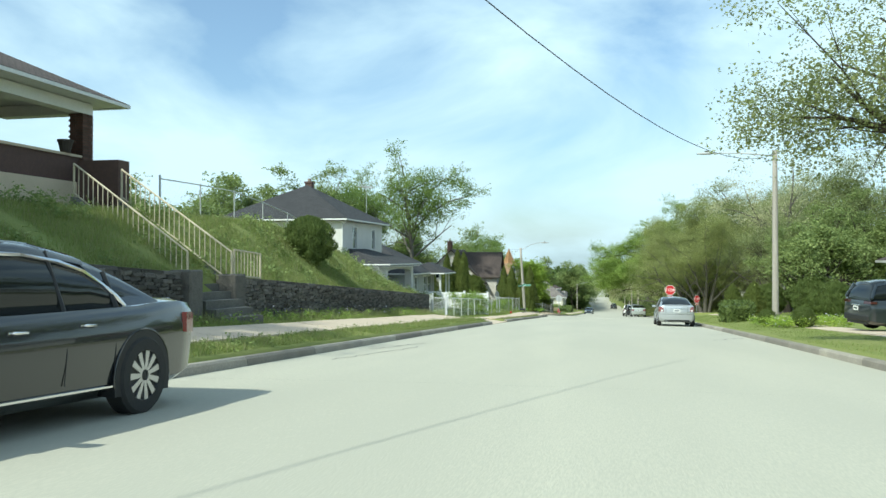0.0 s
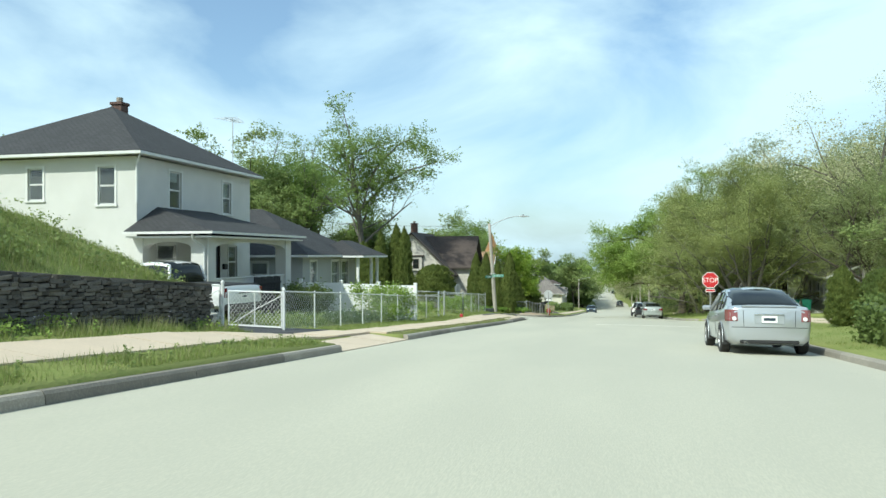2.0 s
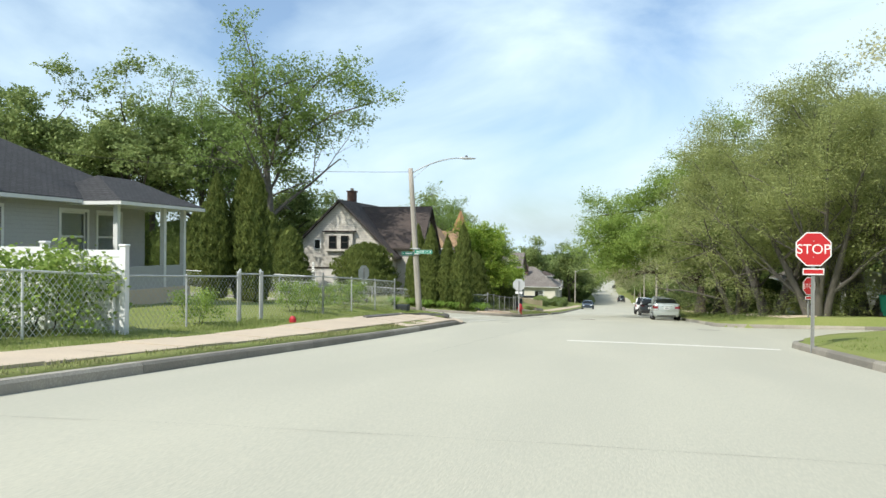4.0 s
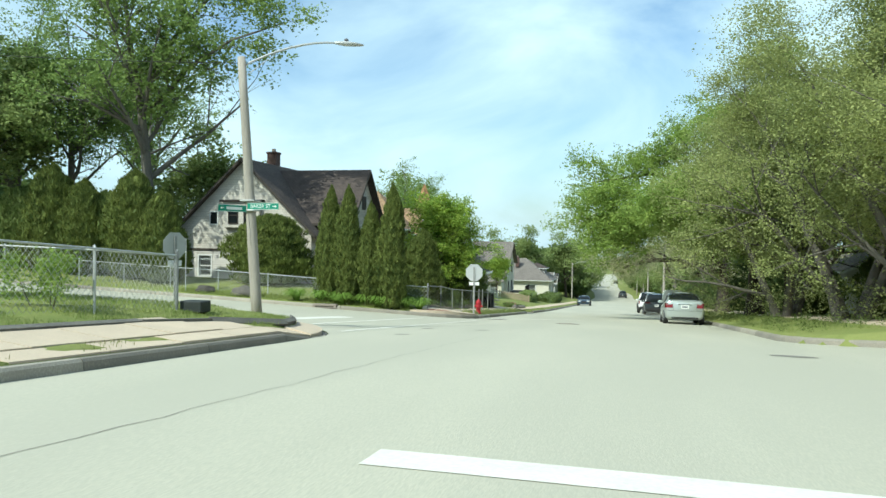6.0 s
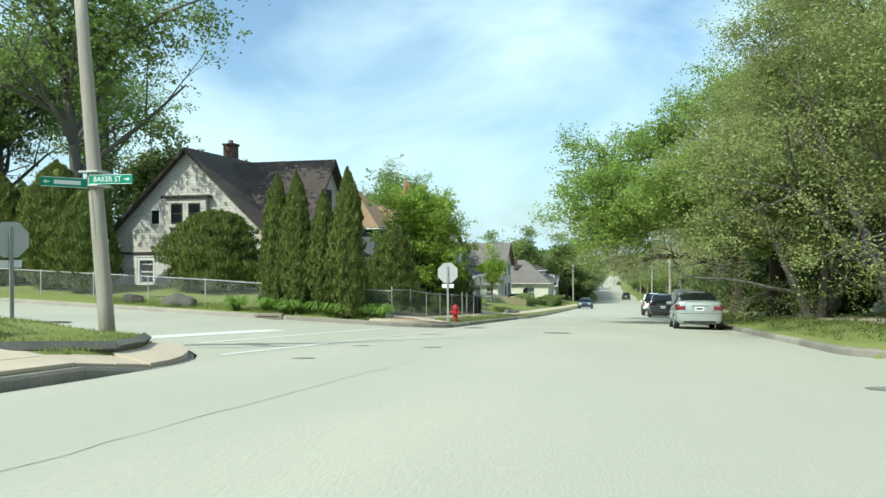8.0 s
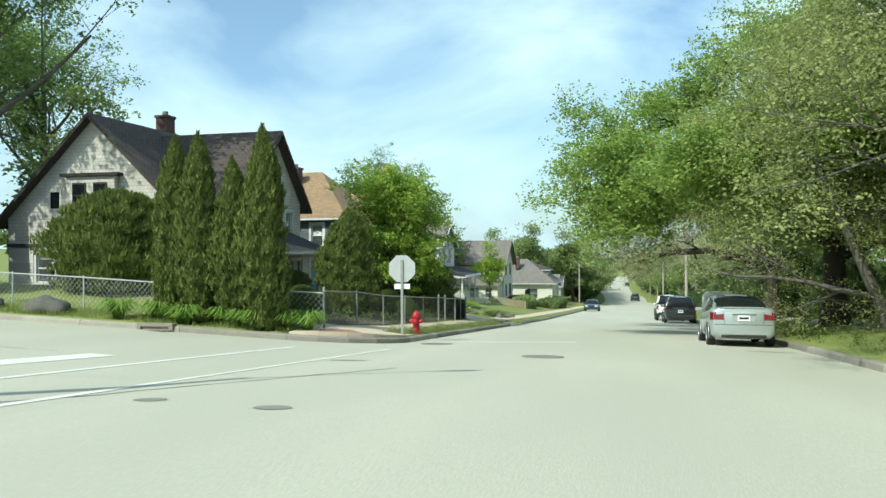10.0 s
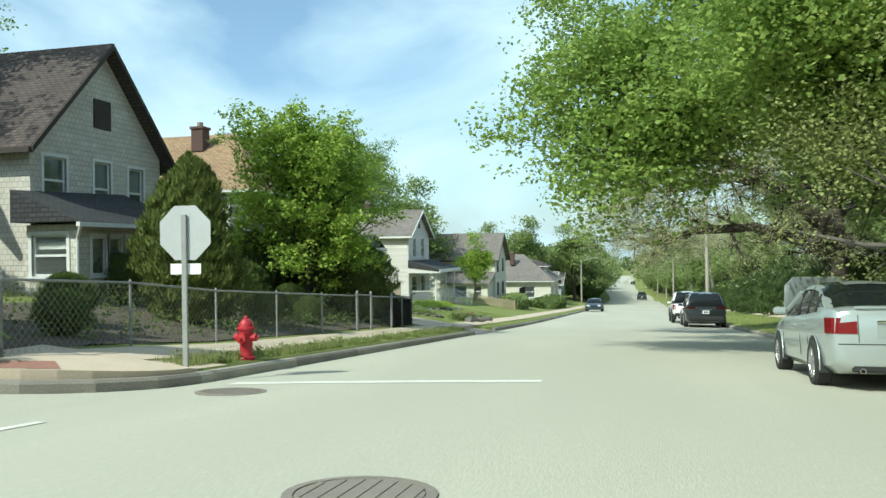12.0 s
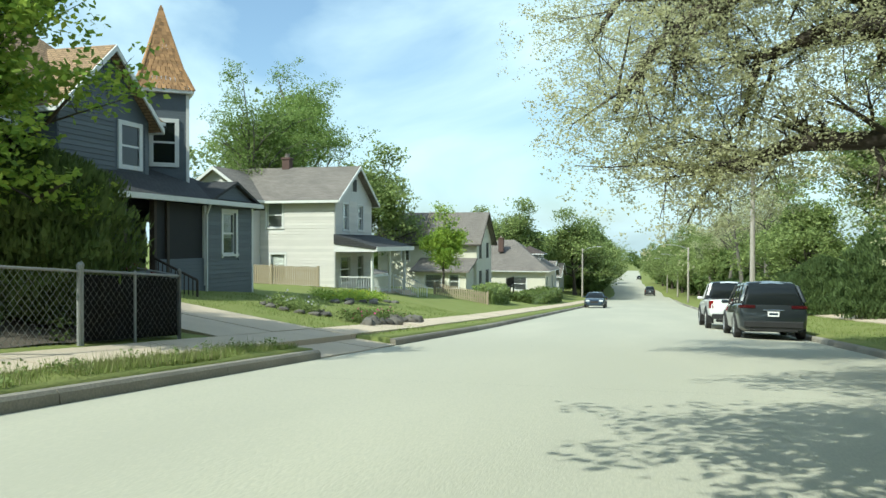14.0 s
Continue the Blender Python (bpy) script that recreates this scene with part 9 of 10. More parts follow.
        if chrome_line:
            bm = bmesh.new()
            path = [point(f, u, 0.018) for f, u in ((.232, .1), (.246, .36), (.275, .6), (.315, .78), (.37, .86), (.45, .88), (.52, .88), (f1, .88))]
            tube(bm, [(sg * p.x, p.y, p.z) for p in path], 0.02, 5)
            part("window_trim", bm, CHROME, ob)
            bm = bmesh.new()
            tube(bm, [(sg * hw * 0.985, at(0.27), 0.3), (sg * hw * 0.985, at(0.74), 0.3)], 0.014, 5)
            part("sill_trim", bm, CHROME, ob)
        for f in (st["pillars"][0] + 0.09, st["pillars"][1] + 0.11):
            zz = deck(f) - 0.15
            bm = bmesh.new()
            tube(bm, [(sg * (wide(f) * 0.99), at(f) - 0.1, zz), (sg * (wide(f) * 0.99 + 0.025), at(f) - 0.06, zz), (sg * (wide(f) * 0.99 + 0.025), at(f) + 0.07, zz), (sg * (wide(f) * 0.99), at(f) + 0.1, zz)], 0.012, 5)
            part("door_handle", bm, CHROME if chrome_line else paint, ob)
        for f in (st["pillars"][0] + 0.02, st["pillars"][1] + 0.01, st["pillars"][2] + 0.16):
            bm = bmesh.new()
            zt = deck(f)
            tube(bm, [(sg * wide(f) * 0.915, at(f), zt - 0.05), (sg * wide(f) * 0.985, at(f), zt - 0.14), (sg * wide(f) * 0.999, at(f), 0.62 + lift), (sg * wide(f) * 0.985, at(f), 0.36 + lift)], 0.0045, 4)
            part("door_seam", bm, BLACK_TRIM, ob)
        fm = ends[1] - 0.065
        bm = bmesh.new()
        box(bm, min(sg * hw * 0.93, sg * (hw + 0.16)), max(sg * hw * 0.93, sg * (hw + 0.16)), at(fm) - 0.05, at(fm) + 0.06, deck(fm) + 0.01, deck(fm) + 0.13, bevel=0.035)
        part("wing_mirror", bm, paint, ob)
        # wheels, with flat black plates standing in for the shaded arches
        for wf in st["wheels"]:
            bm = bmesh.new()
            R = wheel_r + 0.055
            pts = [(at(wf) + R * math.cos(a), wheel_r + R * math.sin(a)) for a in [math.pi * k / 16 for k in range(17)]]
            pts = [(at(wf) + R, 0.2 + lift * 0.5)] + pts + [(at(wf) - R, 0.2 + lift * 0.5)]
            prism(bm, pts, sg * (hw - 0.25), sg * (hw + 0.004), "x")
            part("arch_shade_plate", bm, BLACK_TRIM, ob)
            bm = bmesh.new()
            tube(bm, [(sg * (hw + 0.0), at(wf) + (R + 0.012) * math.cos(a), wheel_r + (R + 0.012) * math.sin(a)) for a in [math.pi * (k - 1) / 16 for k in range(19)]], 0.008 if style != "pickup" else (0.10 if rim else 0.045), 6)
            part("arch_lip", bm, paint if style == "sedan" else BLACK_TRIM, ob)
            wheel(ob, sg * (hw - 0.078), at(wf), wheel_r, sg, spokes, rim or ALLOY)
    # lamps, bumpers, plate
    for sg in (-1, 1):
        bm = bmesh.new()
        if style == "sedan":
            q = [(sg * wide(.012) * .55, at(.004), .80), (sg * wide(.012) * 1.0, at(.004), .86), (sg * wide(.05) * 1.0, at(.05), .90)]
            zl, zh = (.70, .98) if tail == "narrow" else (.70, .93)
            pts = [(hw * (.72 if tail == "narrow" else .60), at(.0) - 0.012), (hw * .855, at(.0) - 0.010), (hw * .935, at(.012) - 0.006), (hw * .985, at(.05))]
        elif style == "suv":
            zl, zh = .92, 1.03
            pts = [(wide(.015) * .55, at(.0) - 0.012), (wide(.015) * 1.01, at(.006) - 0.012), (wide(.04) * 1.006, at(.04))]
        else:
            zl, zh = .74, 1.06
            pts = [(wide(.012) * .86, at(.0) - 0.012), (wide(.012) * 1.01, at(.006) - 0.012), (wide(.03) * 1.006, at(.03))]
        lo = [bm.verts.new((sg * px, py, zl + lift + 0.03)) for px, py in pts]
        hi = [bm.verts.new((sg * px, py + 0.015, zh + lift)) for px, py in pts]
        li = [bm.verts.new((sg * px * 0.93, py + 0.1, zl + lift + 0.03)) for px, py in pts]
        hi2 = [bm.verts.new((sg * px * 0.93, py + 0.1, zh + lift)) for px, py in pts]
        for k in range(len(pts) - 1):
            bm.faces.new((lo[k], lo[k + 1], hi[k + 1], hi[k]))
            bm.faces.new((hi[k], hi[k + 1], hi2[k + 1], hi2[k]))
            bm.faces.new((lo[k], li[k], li[k + 1], lo[k + 1]))
        bm.faces.new((lo[0], hi[0], hi2[0], li[0])), bm.faces.new((lo[-1], li[-1], hi2[-1], hi[-1]))
        lamp = part("tail_lamp", bm, TAIL_DARK if style == "suv" else TAIL_ROSE if tail == "narrow" else TAIL_RED, ob)
        if tail == "narrow":
            bm = bmesh.new()
            lathe(bm, [(0.0, at(0) - 0.03), (0.045, at(0) - 0.026), (0.052, at(0) + 0.01)], 14, "y", (sg * hw * .80, 0, .785))
            part("reversing_lamp", bm, LENS_CLEAR, lamp)
        part("head_lamp", boxes((min(sg * hw * .45, sg * hw * .84), max(sg * hw * .45, sg * hw * .84), at(.955), at(.992), .58 + lift, .72 + lift), bevel=0.03), LENS_CLEAR, ob)
    if style == "sedan":
        bm = bmesh.new()
        tube(bm, [(-hw * .93, at(.02), .60), (-hw * .845, at(0) - 0.003, .60), (hw * .845, at(0) - 0.003, .60), (hw * .93, at(.02), .60)], 0.006, 4)
        part("bumper_seam", bm, BLACK_TRIM, ob)
        bm = bmesh.new()
        tube(bm, [(-hw * .58, at(0) - 0.002, .62), (-hw * .59, at(0) - 0.002, .96), (-hw * .62, at(.02), 1.052), (-hw * .64, at(.095), 1.07)], 0.005, 4)
        part("boot_seam", bm, BLACK_TRIM, ob)
        bm = bmesh.new()
        tube(bm, [(hw * .58, at(0) - 0.002, .62), (hw * .59, at(0) - 0.002, .96), (hw * .62, at(.02), 1.052), (hw * .64, at(.095), 1.07)], 0.005, 4)
        part("boot_seam", bm, BLACK_TRIM, ob)
        part("boot_lip", boxes((-hw * .62, hw * .62, at(0) - 0.012, at(.03), 1.035, 1.075), bevel=0.015), paint, ob)
        part("plate_recess", boxes((-hw * .34, hw * .34, at(0) - 0.006, at(.01), .68, .90), bevel=0.004), BLACK_TRIM if chrome_line else paint, ob)
    else:
        part("rear_bumper", boxes((-wide(.0) * .98, wide(.0) * .98, at(0) - 0.035, at(.03), .36 + lift, .56 + lift), bevel=0.03), BLACK_TRIM, ob)
    part("rear_valance", boxes((-wide(.0) * .8, wide(.0) * .8, at(0) + 0.012, at(.05), .25 + lift, .345 + lift), bevel=0.02), BLACK_TRIM, ob)
    if plate:
        p = part("number_plate", boxes((-0.16, 0.16, at(0) - 0.03, at(0) - 0.012, .70 + lift, .85 + lift)), SIGN_WHITE, ob)
        part("plate_bar", boxes((-0.12, 0.12, at(0) - 0.034, at(0) - 0.0305, .745 + lift, .805 + lift)), PAINT_BLUE, p)
        part("boot_trim", boxes((-0.3, 0.3, at(0) - 0.04, at(0.004), .87 + lift, .90 + lift), bevel=0.01), CHROME if style != "pickup" else BLACK_TRIM, ob)
    bm = bmesh.new()
    lathe(bm, [(0.035, at(0) - 0.04), (0.04, at(0) + 0.2), (0.03, at(0) + 0.2), (0.028, at(0) - 0.04)], 10, "y", (-hw * 0.55, 0, .27 + lift), close=True)
    part("exhaust", bm, CHROME, ob)
    part("grille", boxes((-hw * .4, hw * .4, at(.985), at(1) + 0.012, .42 + lift, .66 + lift), bevel=0.02), BLACK_TRIM, ob)
    if style == "pickup":
        part("bed_cover", boxes((-hw * .86, hw * .86, at(.02), at(.385), 1.115 + lift, 1.16 + lift), bevel=0.02), BLACK_TRIM, ob)
    if hood_open:
        bm = bmesh.new()
        a, b = Vector((-hw * .3, at(.76), .98)), Vector((-hw * .36, at(.71), 1.55))
        up = (b - a).normalized()
        nrm = Vector((0, up.z, -up.y)) * 0.03
        vs = []
        for o in (Vector((0, 0, 0)), nrm):
            for p, w in ((a, hw * .62), (a.lerp(b, .75), hw * .58), (b, hw * .42)):
                vs += [bm.verts.new(p + o + Vector((-w, 0, 0))), bm.verts.new(p + o + Vector((w, 0, 0)))]
        for q in ((0, 1, 3, 2), (2, 3, 5, 4), (6, 7, 9, 8), (8, 9, 11, 10), (0, 2, 8, 6), (2, 4, 10, 8), (1, 3, 9, 7), (3, 5, 11, 9), (4, 5, 11, 10), (0, 1, 7, 6)):
            bm.faces.new([vs[i] for i in q])
        part("raised_hood", bm, paint, ob, "raised bonnet panel")
    return ob


def traffic():
    vehicle("sedan_car", "black sedan with chrome trim and bright multi-spoke wheels, parked", "car", -5.18, 4.8, 180, "sedan", 5.2, 1.93, 1.53, PAINT_BLACK, 0.36, 11, chrome_line=True)
    vehicle("sedan_car", "silver sedan parked at the kerb", "car", 3.25, 42.55, 0, "sedan", 4.57, 1.79, 1.51, PAINT_SILVER, 0.32, 6, tail="narrow")
    vehicle("sedan_car", "pale silver sedan parked with its bonnet raised", "car", 3.28, 96.85, 0, "sedan", 4.44, 1.72, 1.45, PAINT_GREEN_SILVER, 0.31, 7, hood_open=True)
    vehicle("suv_car", "dark slate sport-utility car parked under the trees", "car", 3.4, 126.9, 0, "suv", 4.95, 1.98, 1.78, PAINT_SLATE, 0.38, 5)
    vehicle("pickup_truck", "white pickup truck parked at the kerb", "truck", 3.1, 134.0, 0, "pickup", 5.8, 2.0, 1.92, PAINT_WHITE_CAR, 0.4, 6, lift=0.06)
    vehicle("sedan_car", "navy blue sedan parked at the far kerb", "car", -4.6, 173.5, 180, "sedan", 4.7, 1.85, 1.48, PAINT_BLUE, 0.33, 5)
    vehicle("pickup_truck", "dark pickup truck far down the street", "truck", 1.1, 262, 0, "pickup", 5.6, 2.0, 1.85, PAINT_SLATE, 0.4, 6)
    vehicle("suv_car", "dark car far away on the street", "car", -1.6, 430, 0, "suv", 4.8, 1.9, 1.7, PAINT_BLACK, 0.38, 6)
    vehicle("pickup_truck", "white pickup truck with black fender flares in the driveway", "truck", -14.43, 45.75, 80, "pickup", 5.8, 2.02, 1.98, PAINT_WHITE_CAR, 0.45, 8, rim=BLACK_TRIM, z=ground_z(-14.4, 45.7) + 0.02, lift=0.12)
    vehicle("suv_car", "dark grey minivan parked beside the lawn", "car", 10.6, 29.2, -80, "suv", 4.9, 1.95, 1.75, PAINT_SLATE, 0.36, 6, z=ground_z(10.6, 29.2))
    vehicle("suv_car", "pale car parked on the side street", "car", 24.0, 71.5, 90, "suv", 4.7, 1.85, 1.65, PAINT_WHITE_CAR, 0.36, 6)


traffic()
rubble_wall(18.05, 38.95, "dark weathered stone retaining wall below the bank", 300)
garden_stairs()
rubble_wall(5.0, 15.35, "dark weathered stone retaining wall beside the garden stairs", 90)
stop_sign(4.53, 62.3, -1.41, 4, "red stop sign with a small plate below it")
stop_sign(8.3, 79.6, -2.98, 38, "red stop sign under the trees, turned to the side street", plate=True)
stop_sign(-6.02, 93.65, -3.80, 184, "stop sign seen from its bare metal back", plate=True)
stop_sign(-11.2, 77.6, -2.62, 246, "stop sign at the corner seen from its grey back", width=0.7, plate=True)
pole_lamp(6.95, 35.6, ground_z(6.95, 35.6), 5.75, (4.4, 35.9, 5.74), 0.3, "weathered wooden pole with a street lamp arm over the street")
pole_lamp(-8.25, 76.6, ground_z(-8.25, 76.6), 2.05, (-6.6, 77.6, 2.6), 0.3, "weathered wooden pole with a curved street lamp arm and street signs", lean=(-0.42, -0.2))
pole_lamp(4.75, 139.5, ground_z(5.2, 139.5), -0.9, (2.6, 139.0, -0.6), 0.3, "weathered wooden pole with a lamp arm behind the parked cars")
for k, (px, py) in enumerate(((5.4, 205), (5.6, 240), (4.9, 275), (-8.9, 215))):
    pole_lamp(px, py, ground_z(px, py), ground_z(px, py) + 7.2, (px - 2.2 if px > 0 else px + 2.2, py - 0.4, ground_z(px, py) + 7.5), 0.3, "distant wooden lamp pole beside the street")
street_names(-8.46, 76.52, -1.72, 8, 62)
hydrant(-6.16, 95.6)
chain_fence([(-9.07, 42.7), (-9.0, 56.4)], 1.12, "white-posted chain-link fence along the yard", 2.25, GALV_WHITE, wire=0.016)
chain_fence([(-9.0, 56.6), (-8.8, 60.9)], 1.12, "grey chain-link fence along the garden", 2.4)
chain_fence([(-8.75, 62.1), (-8.45, 65.6), (-8.45, 73.3)], 1.14, "grey chain-link fence up to the street corner", 2.4)
chain_fence([(-8.45, 73.3), (-11.55, 74.8), (-30.0, 76.0)], 1.14, "grey chain-link fence along the side street", 2.8, cell=0.09)
chain_fence([(-8.8, 61.0), (-8.75, 62.0)], 1.18, "narrow chain-link garden gate, closed", 1.0)
chain_fence([(-26.0, 92.7), (-7.85, 92.3)], 1.0, "chain-link fence along the side street garden", 2.6, cell=0.08)
chain_fence([(-7.85, 92.3), (-7.95, 105.6)], 1.05, "chain-link fence along the corner garden", 2.6, GALV_OLD_SHADE, cell=0.06, wire=0.008)
chain_fence([(-7.95, 106.9), (-7.95, 108.9)], 1.05, "chain-link fence beside a garden gate", 2.0, GALV_OLD_SHADE, cell=0.06, wire=0.008)
chain_fence([(-7.95, 105.65), (-7.95, 106.85)], 1.08, "narrow chain-link gate, closed", 1.2, GALV_OLD_SHADE, cell=0.06, wire=0.008)
chain_fence([(-7.95, 108.95), (-7.95, 111.3)], 1.06, "chain-link fence backed with a black screen", 1.3, GALV_OLD_SHADE, cell=0.06, wire=0.007, screen=True)
chain_fence([(-7.95, 111.3), (-12.9, 111.5)], 1.06, "chain-link fence turning along the driveway", 2.4, GALV_OLD_SHADE, cell=0.06, wire=0.007, screen=True)
chain_fence([(-13.6, 21.5), (-13.6, 36.0)], 1.2, "chain-link fence along the top of the bank", 2.6, cell=0.1, wire=0.004)
drive_gate(-9.07, 42.6, 74, 1.98, "white tubular driveway gate leaf with wire mesh, swung open")
drive_gate(-9.1, 39.2, 82, 1.6, "white tubular driveway gate leaf swung open beside the wall")
vinyl_fence()
board_fence([(-20.6, 134.6), (-15.7, 134.8)], 0.95, "weathered board fence beside the cream house")
board_fence([(-13.0, 146.6), (-9.6, 146.6)], 0.75, "low weathered picket fence on the lawn", 0.14)


def cable(p, q, sag, label):
    bm = bmesh.new()
    p, q = Vector(p), Vector(q)
    tube(bm, [p.lerp(q, k / 24) - Vector((0, 0, sag * 4 * (k / 24) * (1 - k / 24))) for k in range(25)], 0.009, 5)
    single("overhead_cable", bm, WIRE, label, "cable", "overhead cables")


cable((6.95, 35.6, 5.6), (-7.0, -6.0, 7.6), 2.4, "black overhead cable running from the lamp pole across the street")
cable((-8.66, 76.4, 1.9), (-24.0, 71.0, 2.6), 0.3, "thin overhead cable from the corner lamp pole to the houses")
pole = thing("utility_pole", -7.0, -6.0, ground_z(-7.0, -6.0), "plain wooden utility pole", "utility pole")
bm = bmesh.new()
tube(bm, [(0, 0, -0.4), (0, 0, 7.8 - ground_z(-7.0, -6.0))], [0.16, 0.12], 10)
part("pole", bm, WOOD_POLE, pole)


def boulder(x, y, sx, sy, sz, seed, label):
    bm = bmesh.new()
    bmesh.ops.create_icosphere(bm, subdivisions=3, radius=1.0)
    for v in bm.verts:
        n = 1 + 0.34 * noise.noise(v.co * 1.6 + Vector((seed, 0, 0))) + 0.14 * noise.noise(v.co * 4 + Vector((0, seed, 0)))
        v.co = Vector((v.co.x * sx * n, v.co.y * sy * n, v.co.z * sz * n))
    ob = single("boulder", bm, STONE, label, "boulder", "boulders", smooth=True)
    ob.location = (x, y, ground_z(x, y) + sz * 0.35)
    return ob


boulder(-16.5, 91.9, 0.75, 0.4, 0.33, 1, "grey boulder in the grass by the side street")
boulder(-18.6, 92.0, 0.5, 0.35, 0.26, 2, "small grey boulder in the grass by the side street")
# stone-edged flower beds on the lawns
rng = random.Random(4)
for k in range(13):
    boulder(-7.6 - 0.15 * math.sin(k), 119.6 + 0.36 * k, rng.uniform(0.16, 0.26), rng.uniform(0.16, 0.24), rng.uniform(0.13, 0.2), k + 5, "dark garden rock edging a flower bed")
for k in range(12):
    boulder(-10.2 + 0.9 * math.cos(k * 0.52), 120.6 + 0.75 * math.sin(k * 0.52), rng.uniform(0.14, 0.22), rng.uniform(0.12, 0.2), 0.08, k + 40, "flat pale stone edging a flower bed")
for k in range(12):
    boulder(-11.2 + 0.3 * math.sin(k * 1.3), 126.0 + 0.55 * k, rng.uniform(0.14, 0.2), rng.uniform(0.18, 0.28), 0.09, k + 60, "flat stone edging a long flower bed")


def flower_bed(x0, x1, y0, y1, n, hgt, leaf, bloom, label):
    nrng = np.random.default_rng(int(abs(x0) * 7 + y0))
    xs, ys = nrng.uniform(x0, x1, n), nrng.uniform(y0, y1, n)
    z = np.array([ground_z(a, b) for a, b in zip(xs, ys)])
    tips = [(Vector((a, b, c + hgt * nrng.uniform(0.2, 1))), None) for a, b, c in zip(xs, ys, z)]
    ob = thing("flower_bed", 0, 0, 0, label, "flower bed", "flower beds")
    quads("leaves", leaf_quads(nrng, tips, n * 26, 0.065, 0.1), leaf, ob)["kind"] = "stuff"
    if bloom:
        quads("blooms", leaf_quads(nrng, tips, n // 2, 0.07, 0.1) + np.array([0, 0, 0.08]), bloom, ob)["kind"] = "stuff"


flower_bed(-8.6, -7.7, 119.8, 124.0, 160, 0.25, LEAF_DARK, FLOWER_PINK, "planted bed with pink flowers behind dark rocks")
flower_bed(-10.9, -9.5, 120.1, 121.2, 90, 0.3, LEAF_OAK, FLOWER_PALE, "small stone-ringed flower bed on the lawn")
flower_bed(-12.4, -11.3, 126.0, 132.4, 220, 0.3, LEAF_FRESH, FLOWER_YELLOW, "long low flower bed on the lawn")
flower_bed(6.2, 9.5, 32.8, 37.6, 360, 0.4, LEAF_FRESH, FLOWER_PALE, "green garden bed with pale iris flowers round the lamp pole")
flower_bed(-13.2, -12.4, 100.0, 104.6, 130, 0.5, LEAF_DARK, None, "low green shrubs before the porch")
flower_bed(-12.0, -9.3, 44.6, 47.0, 160, 0.35, LEAF_OAK, None, "weedy plants behind the yard fence")
flower_bed(-11.0, -9.3, 47.2, 55.0, 420, 0.34, LEAF_MID, FLOWER_PALE, "low green planting with a few pale flowers along the white fence")

# dark board screen before the porch wall
scr = thing("board_screen", -13.6, 51.25, ground_z(-13.6, 51.25), "dark boards standing upright before the porch wall", "screen")
top = -0.97 - ground_z(-13.6, 51.25)
for k in range(8):
    part("board", boxes((-0.02, 0.02, -1.18 + 0.297 * k, -0.895 + 0.297 * k, -0.05, top - 0.02 * (k % 2)), bevel=0.006), SCREEN, scr)
for dz in (0.25, top - 0.25):
    part("rail", boxes((0.02, 0.06, -1.18, 1.18, dz - 0.04, dz + 0.04), bevel=0.006), SCREEN, scr)
lamp_collar = thing("pole_base", 6.95, 35.6, ground_z(6.95, 35.6), "mossy stone ring round the foot of the lamp pole", "stone ring")
bm = bmesh.new()
lathe(bm, [(0.42, -0.05), (0.42, 0.28), (0.3, 0.34), (0.17, 0.34)], 10)
part("ring", bm, STONE, lamp_collar)

# speed sign on the side street
sp = thing("speed_limit_sign", -19.5, 91.75, ground_z(-19.5, 91.75), "small white speed limit sign on a post", "traffic sign", turn=-50)
part("post", boxes((-0.025, 0.025, 0.0, 0.03, -0.2, 2.5)), GALV, sp)
part("plate", boxes((-0.23, 0.23, -0.006, -0.001, 1.85, 2.45)), SIGN_WHITE, sp)
part("text_bar", boxes((-0.16, 0.16, -0.009, -0.0065, 2.3, 2.36)), BLACK_TRIM, sp)
part("text_bar", boxes((-0.14, 0.14, -0.009, -0.0065, 2.2, 2.26)), BLACK_TRIM, sp)
lettering("25", 0.3, 0.001, BLACK_TRIM, sp, pose(0, -0.008, 2.03, 90, 0, 0))

# bins, bucket and small corner things
def wheelie_bin(x, y, material, label, turn=0):
    ob = thing("wheelie_bin", x, y, ground_z(x, y), label, "bin", "bins", turn=turn)
    bm = bmesh.new()
    vs = []
    for z, w, d in ((0.05, 0.24, 0.26), (0.95, 0.31, 0.36)):
        vs.append([bm.verts.new((sx * w, sy * d, z)) for sx, sy in ((-1, -1), (1, -1), (1, 1), (-1, 1))])
    for k in range(4):
        bm.faces.new((vs[0][k], vs[0][(k + 1) % 4], vs[1][(k + 1) % 4], vs[1][k]))
    bm.faces.new(vs[0][::-1]), bm.faces.new(vs[1])
    part("bin_body", bm, material, ob)
    bm = boxes((-0.34, 0.34, -0.39, 0.39, 0.95, 1.01), bevel=0.02)
    part("lid", bm, material, ob)
    for sx in (-1, 1):
        bm = bmesh.new()
        lathe(bm, [(0.1, -0.03), (0.1, 0.03)], 12, "x", (sx * 0.27, 0.26, 0.1))
        part("bin_wheel", bm, RUBBER, ob)
    return ob


wheelie_bin(12.6, 83.2, PLASTIC_GREEN, "green wheeled bin beside the side yard", 20)
wheelie_bin(13.5, 83.0, PLASTIC_GREEN, "second green wheeled bin beside the side yard", -10)
wheelie_bin(-8.6, 110.6, PLASTIC_DARK, "dark wheeled bin behind the fence", 5)
bucket = thing("white_bucket", -10.4, 40.9, ground_z(-10.4, 40.9) + 0.02, "off-white plastic tub beside the pickup wheel", "tub")
bm = bmesh.new()
lathe(bm, [(0.2, 0.0), (0.26, 0.4), (0.28, 0.4), (0.28, 0.44), (0.24, 0.44), (0.19, 0.03)], 18)
part("tub", bm, PLASTIC_WHITE, bucket)
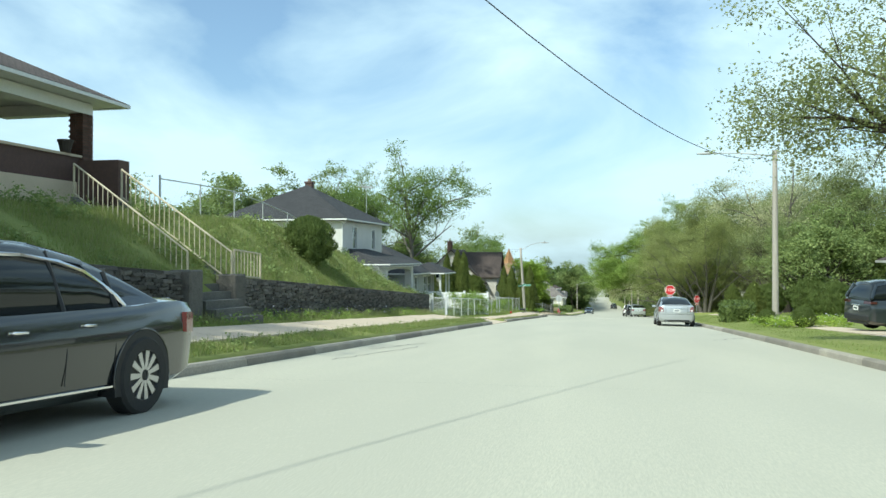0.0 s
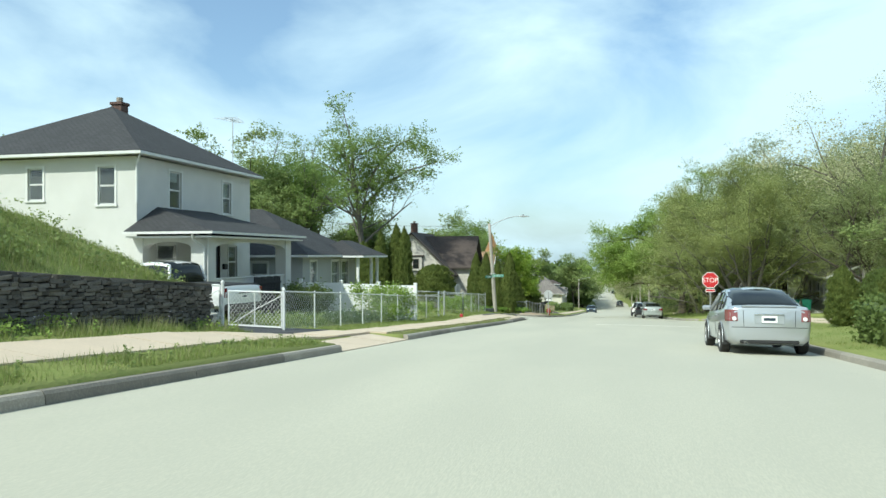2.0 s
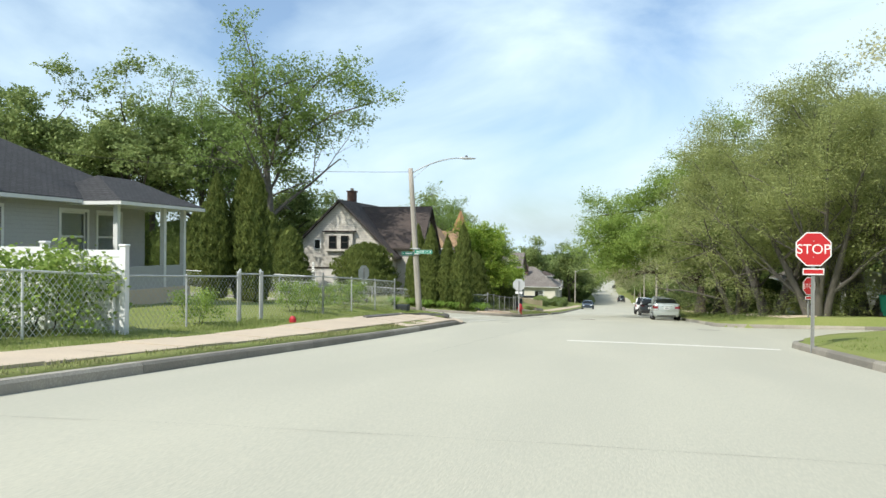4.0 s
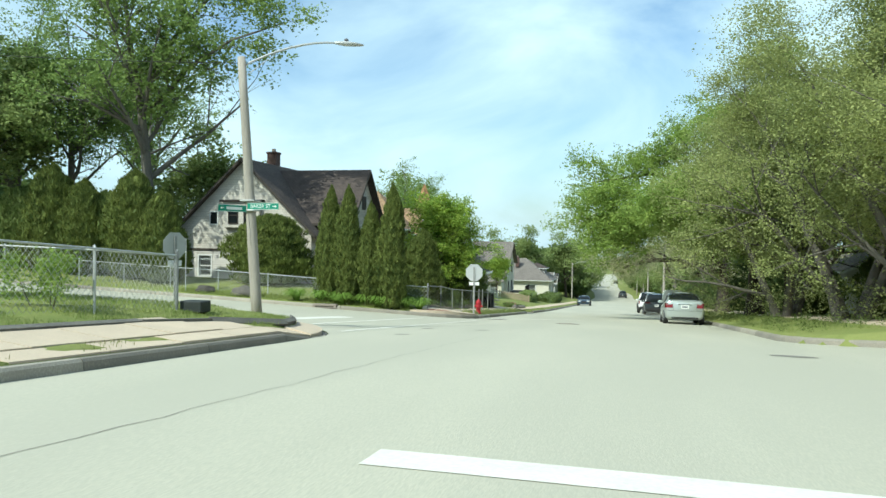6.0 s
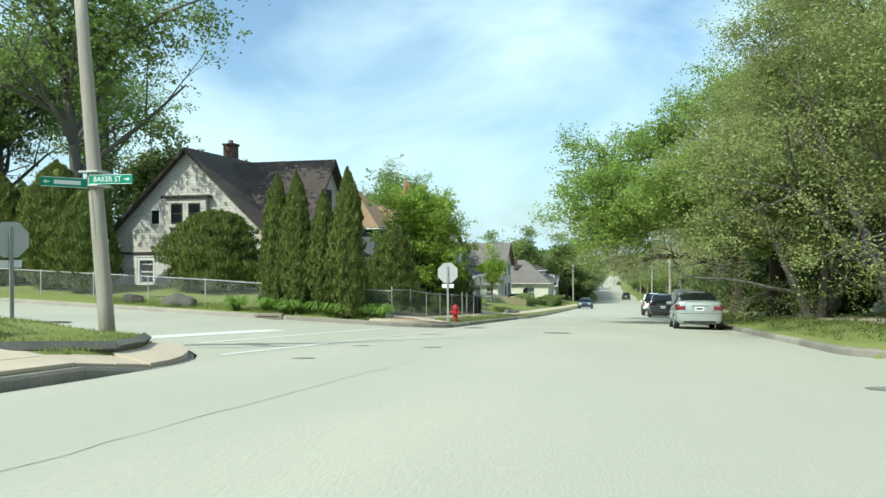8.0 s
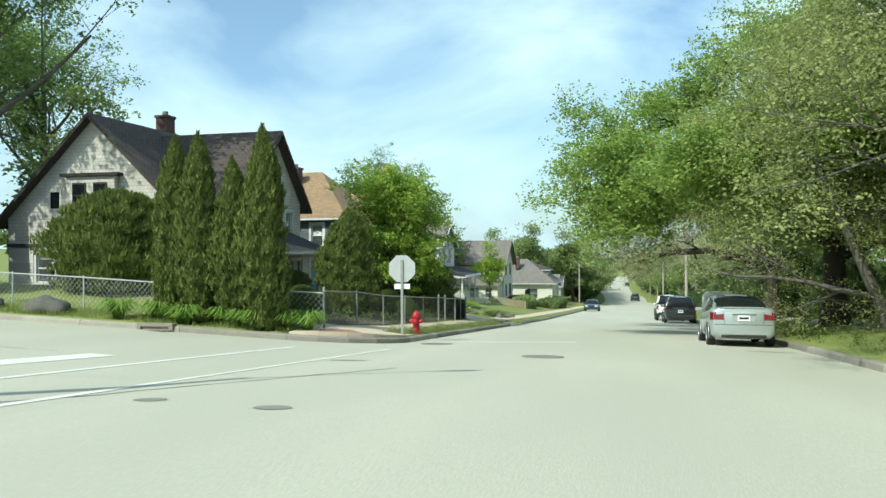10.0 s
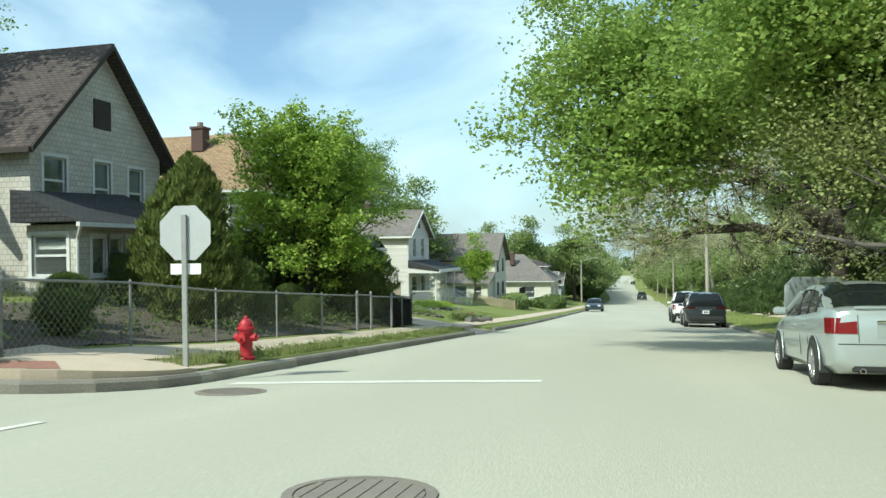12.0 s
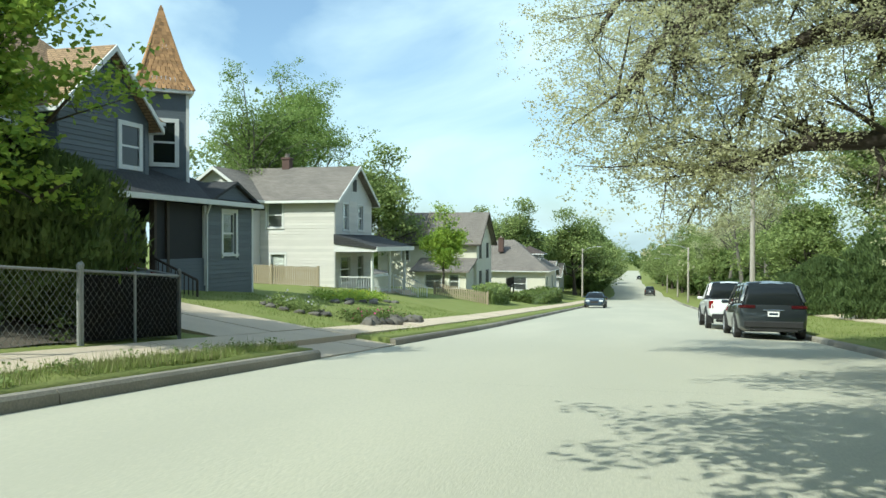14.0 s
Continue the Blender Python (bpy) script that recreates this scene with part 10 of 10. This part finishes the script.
planter = thing("corner_planter", -8.2, 73.6, ground_z(-8.2, 73.6), "small dark planter box at the fence corner", "planter")
part("box", boxes((-0.25, 0.25, -0.2, 0.2, 0.0, 0.24), bevel=0.02), PLASTIC_DARK, planter)
marker = thing("utility_marker", -7.8, 61.9, ground_z(-7.8, 61.9) + 0.04, "small red utility marker cap on the sidewalk", "marker")
bm = bmesh.new()
lathe(bm, [(0.09, 0.0), (0.085, 0.1), (0.05, 0.15), (0.02, 0.16)], 12)
part("cap", bm, HYDRANT_RED, marker)
edge = thing("lawn_edging", 0, 0, 0, "low dark concrete edging between lawn and corner paving", "edging", kind="structure")
path = [(-7.42, 66.5), (-7.42, 70.5), (-7.2, 72.4), (-6.85, 73.5)] + [(KL - RN + 2.8 * math.cos(k), LY0 - RN + 2.8 * math.sin(k)) for k in (0.04, 0.3, 0.6)]
for p, q in zip(path, path[1:]):
    bm = bmesh.new()
    tube(bm, [(p[0], p[1], ground_z(*p) + 0.0), (q[0], q[1], ground_z(*q) + 0.0)], 0.1, 4)
    part("edging_block", bm, SHADE_CONCRETE, edge)


def small_right_house(x0, x1, y0, y1, wall, roof, label):
    z = ground_z((x0 + x1) / 2, y0) - 0.1
    h = thing("side_house", 0, 0, 0, label, "house", "houses behind the trees")
    body(h, x0, x1, y0, y1, z, z + 2.8, wall, [("W", 1.0, z + 0.9, 1.0, 1.3, "window", TRIM, 0.4), ("W", 3.2, z + 0.9, 1.0, 1.3, "window", TRIM, 0.4), ("W", 5.4, z + 0.3, 0.9, 2.0, "door", TRIM), ("S", 1.4, z + 0.9, 1.1, 1.3, "window", TRIM, 0.4)])
    gable_roof(h, x0, x1, y0, y1, z + 2.8, 1.6, 0.4, roof, "y", TRIM, wall)


small_right_house(15.5, 24.0, 84.5, 94.0, SIDING_GREY, ROOF_GREY, "grey single-storey house behind the street trees")
small_right_house(14.5, 22.0, 112.5, 121.0, SIDING_WHITE, ROOF_GREY, "pale single-storey house behind the dark shrubs")
small_right_house(16.5, 26.0, 42.0, 52.0, BRICK_CHIMNEY, ROOF_BROWN, "low brick house behind the hedge and evergreens")
small_right_house(17.0, 26.0, 24.0, 33.5, SIDING_WHITE, ROOF_GREY, "pale house beside the minivan")
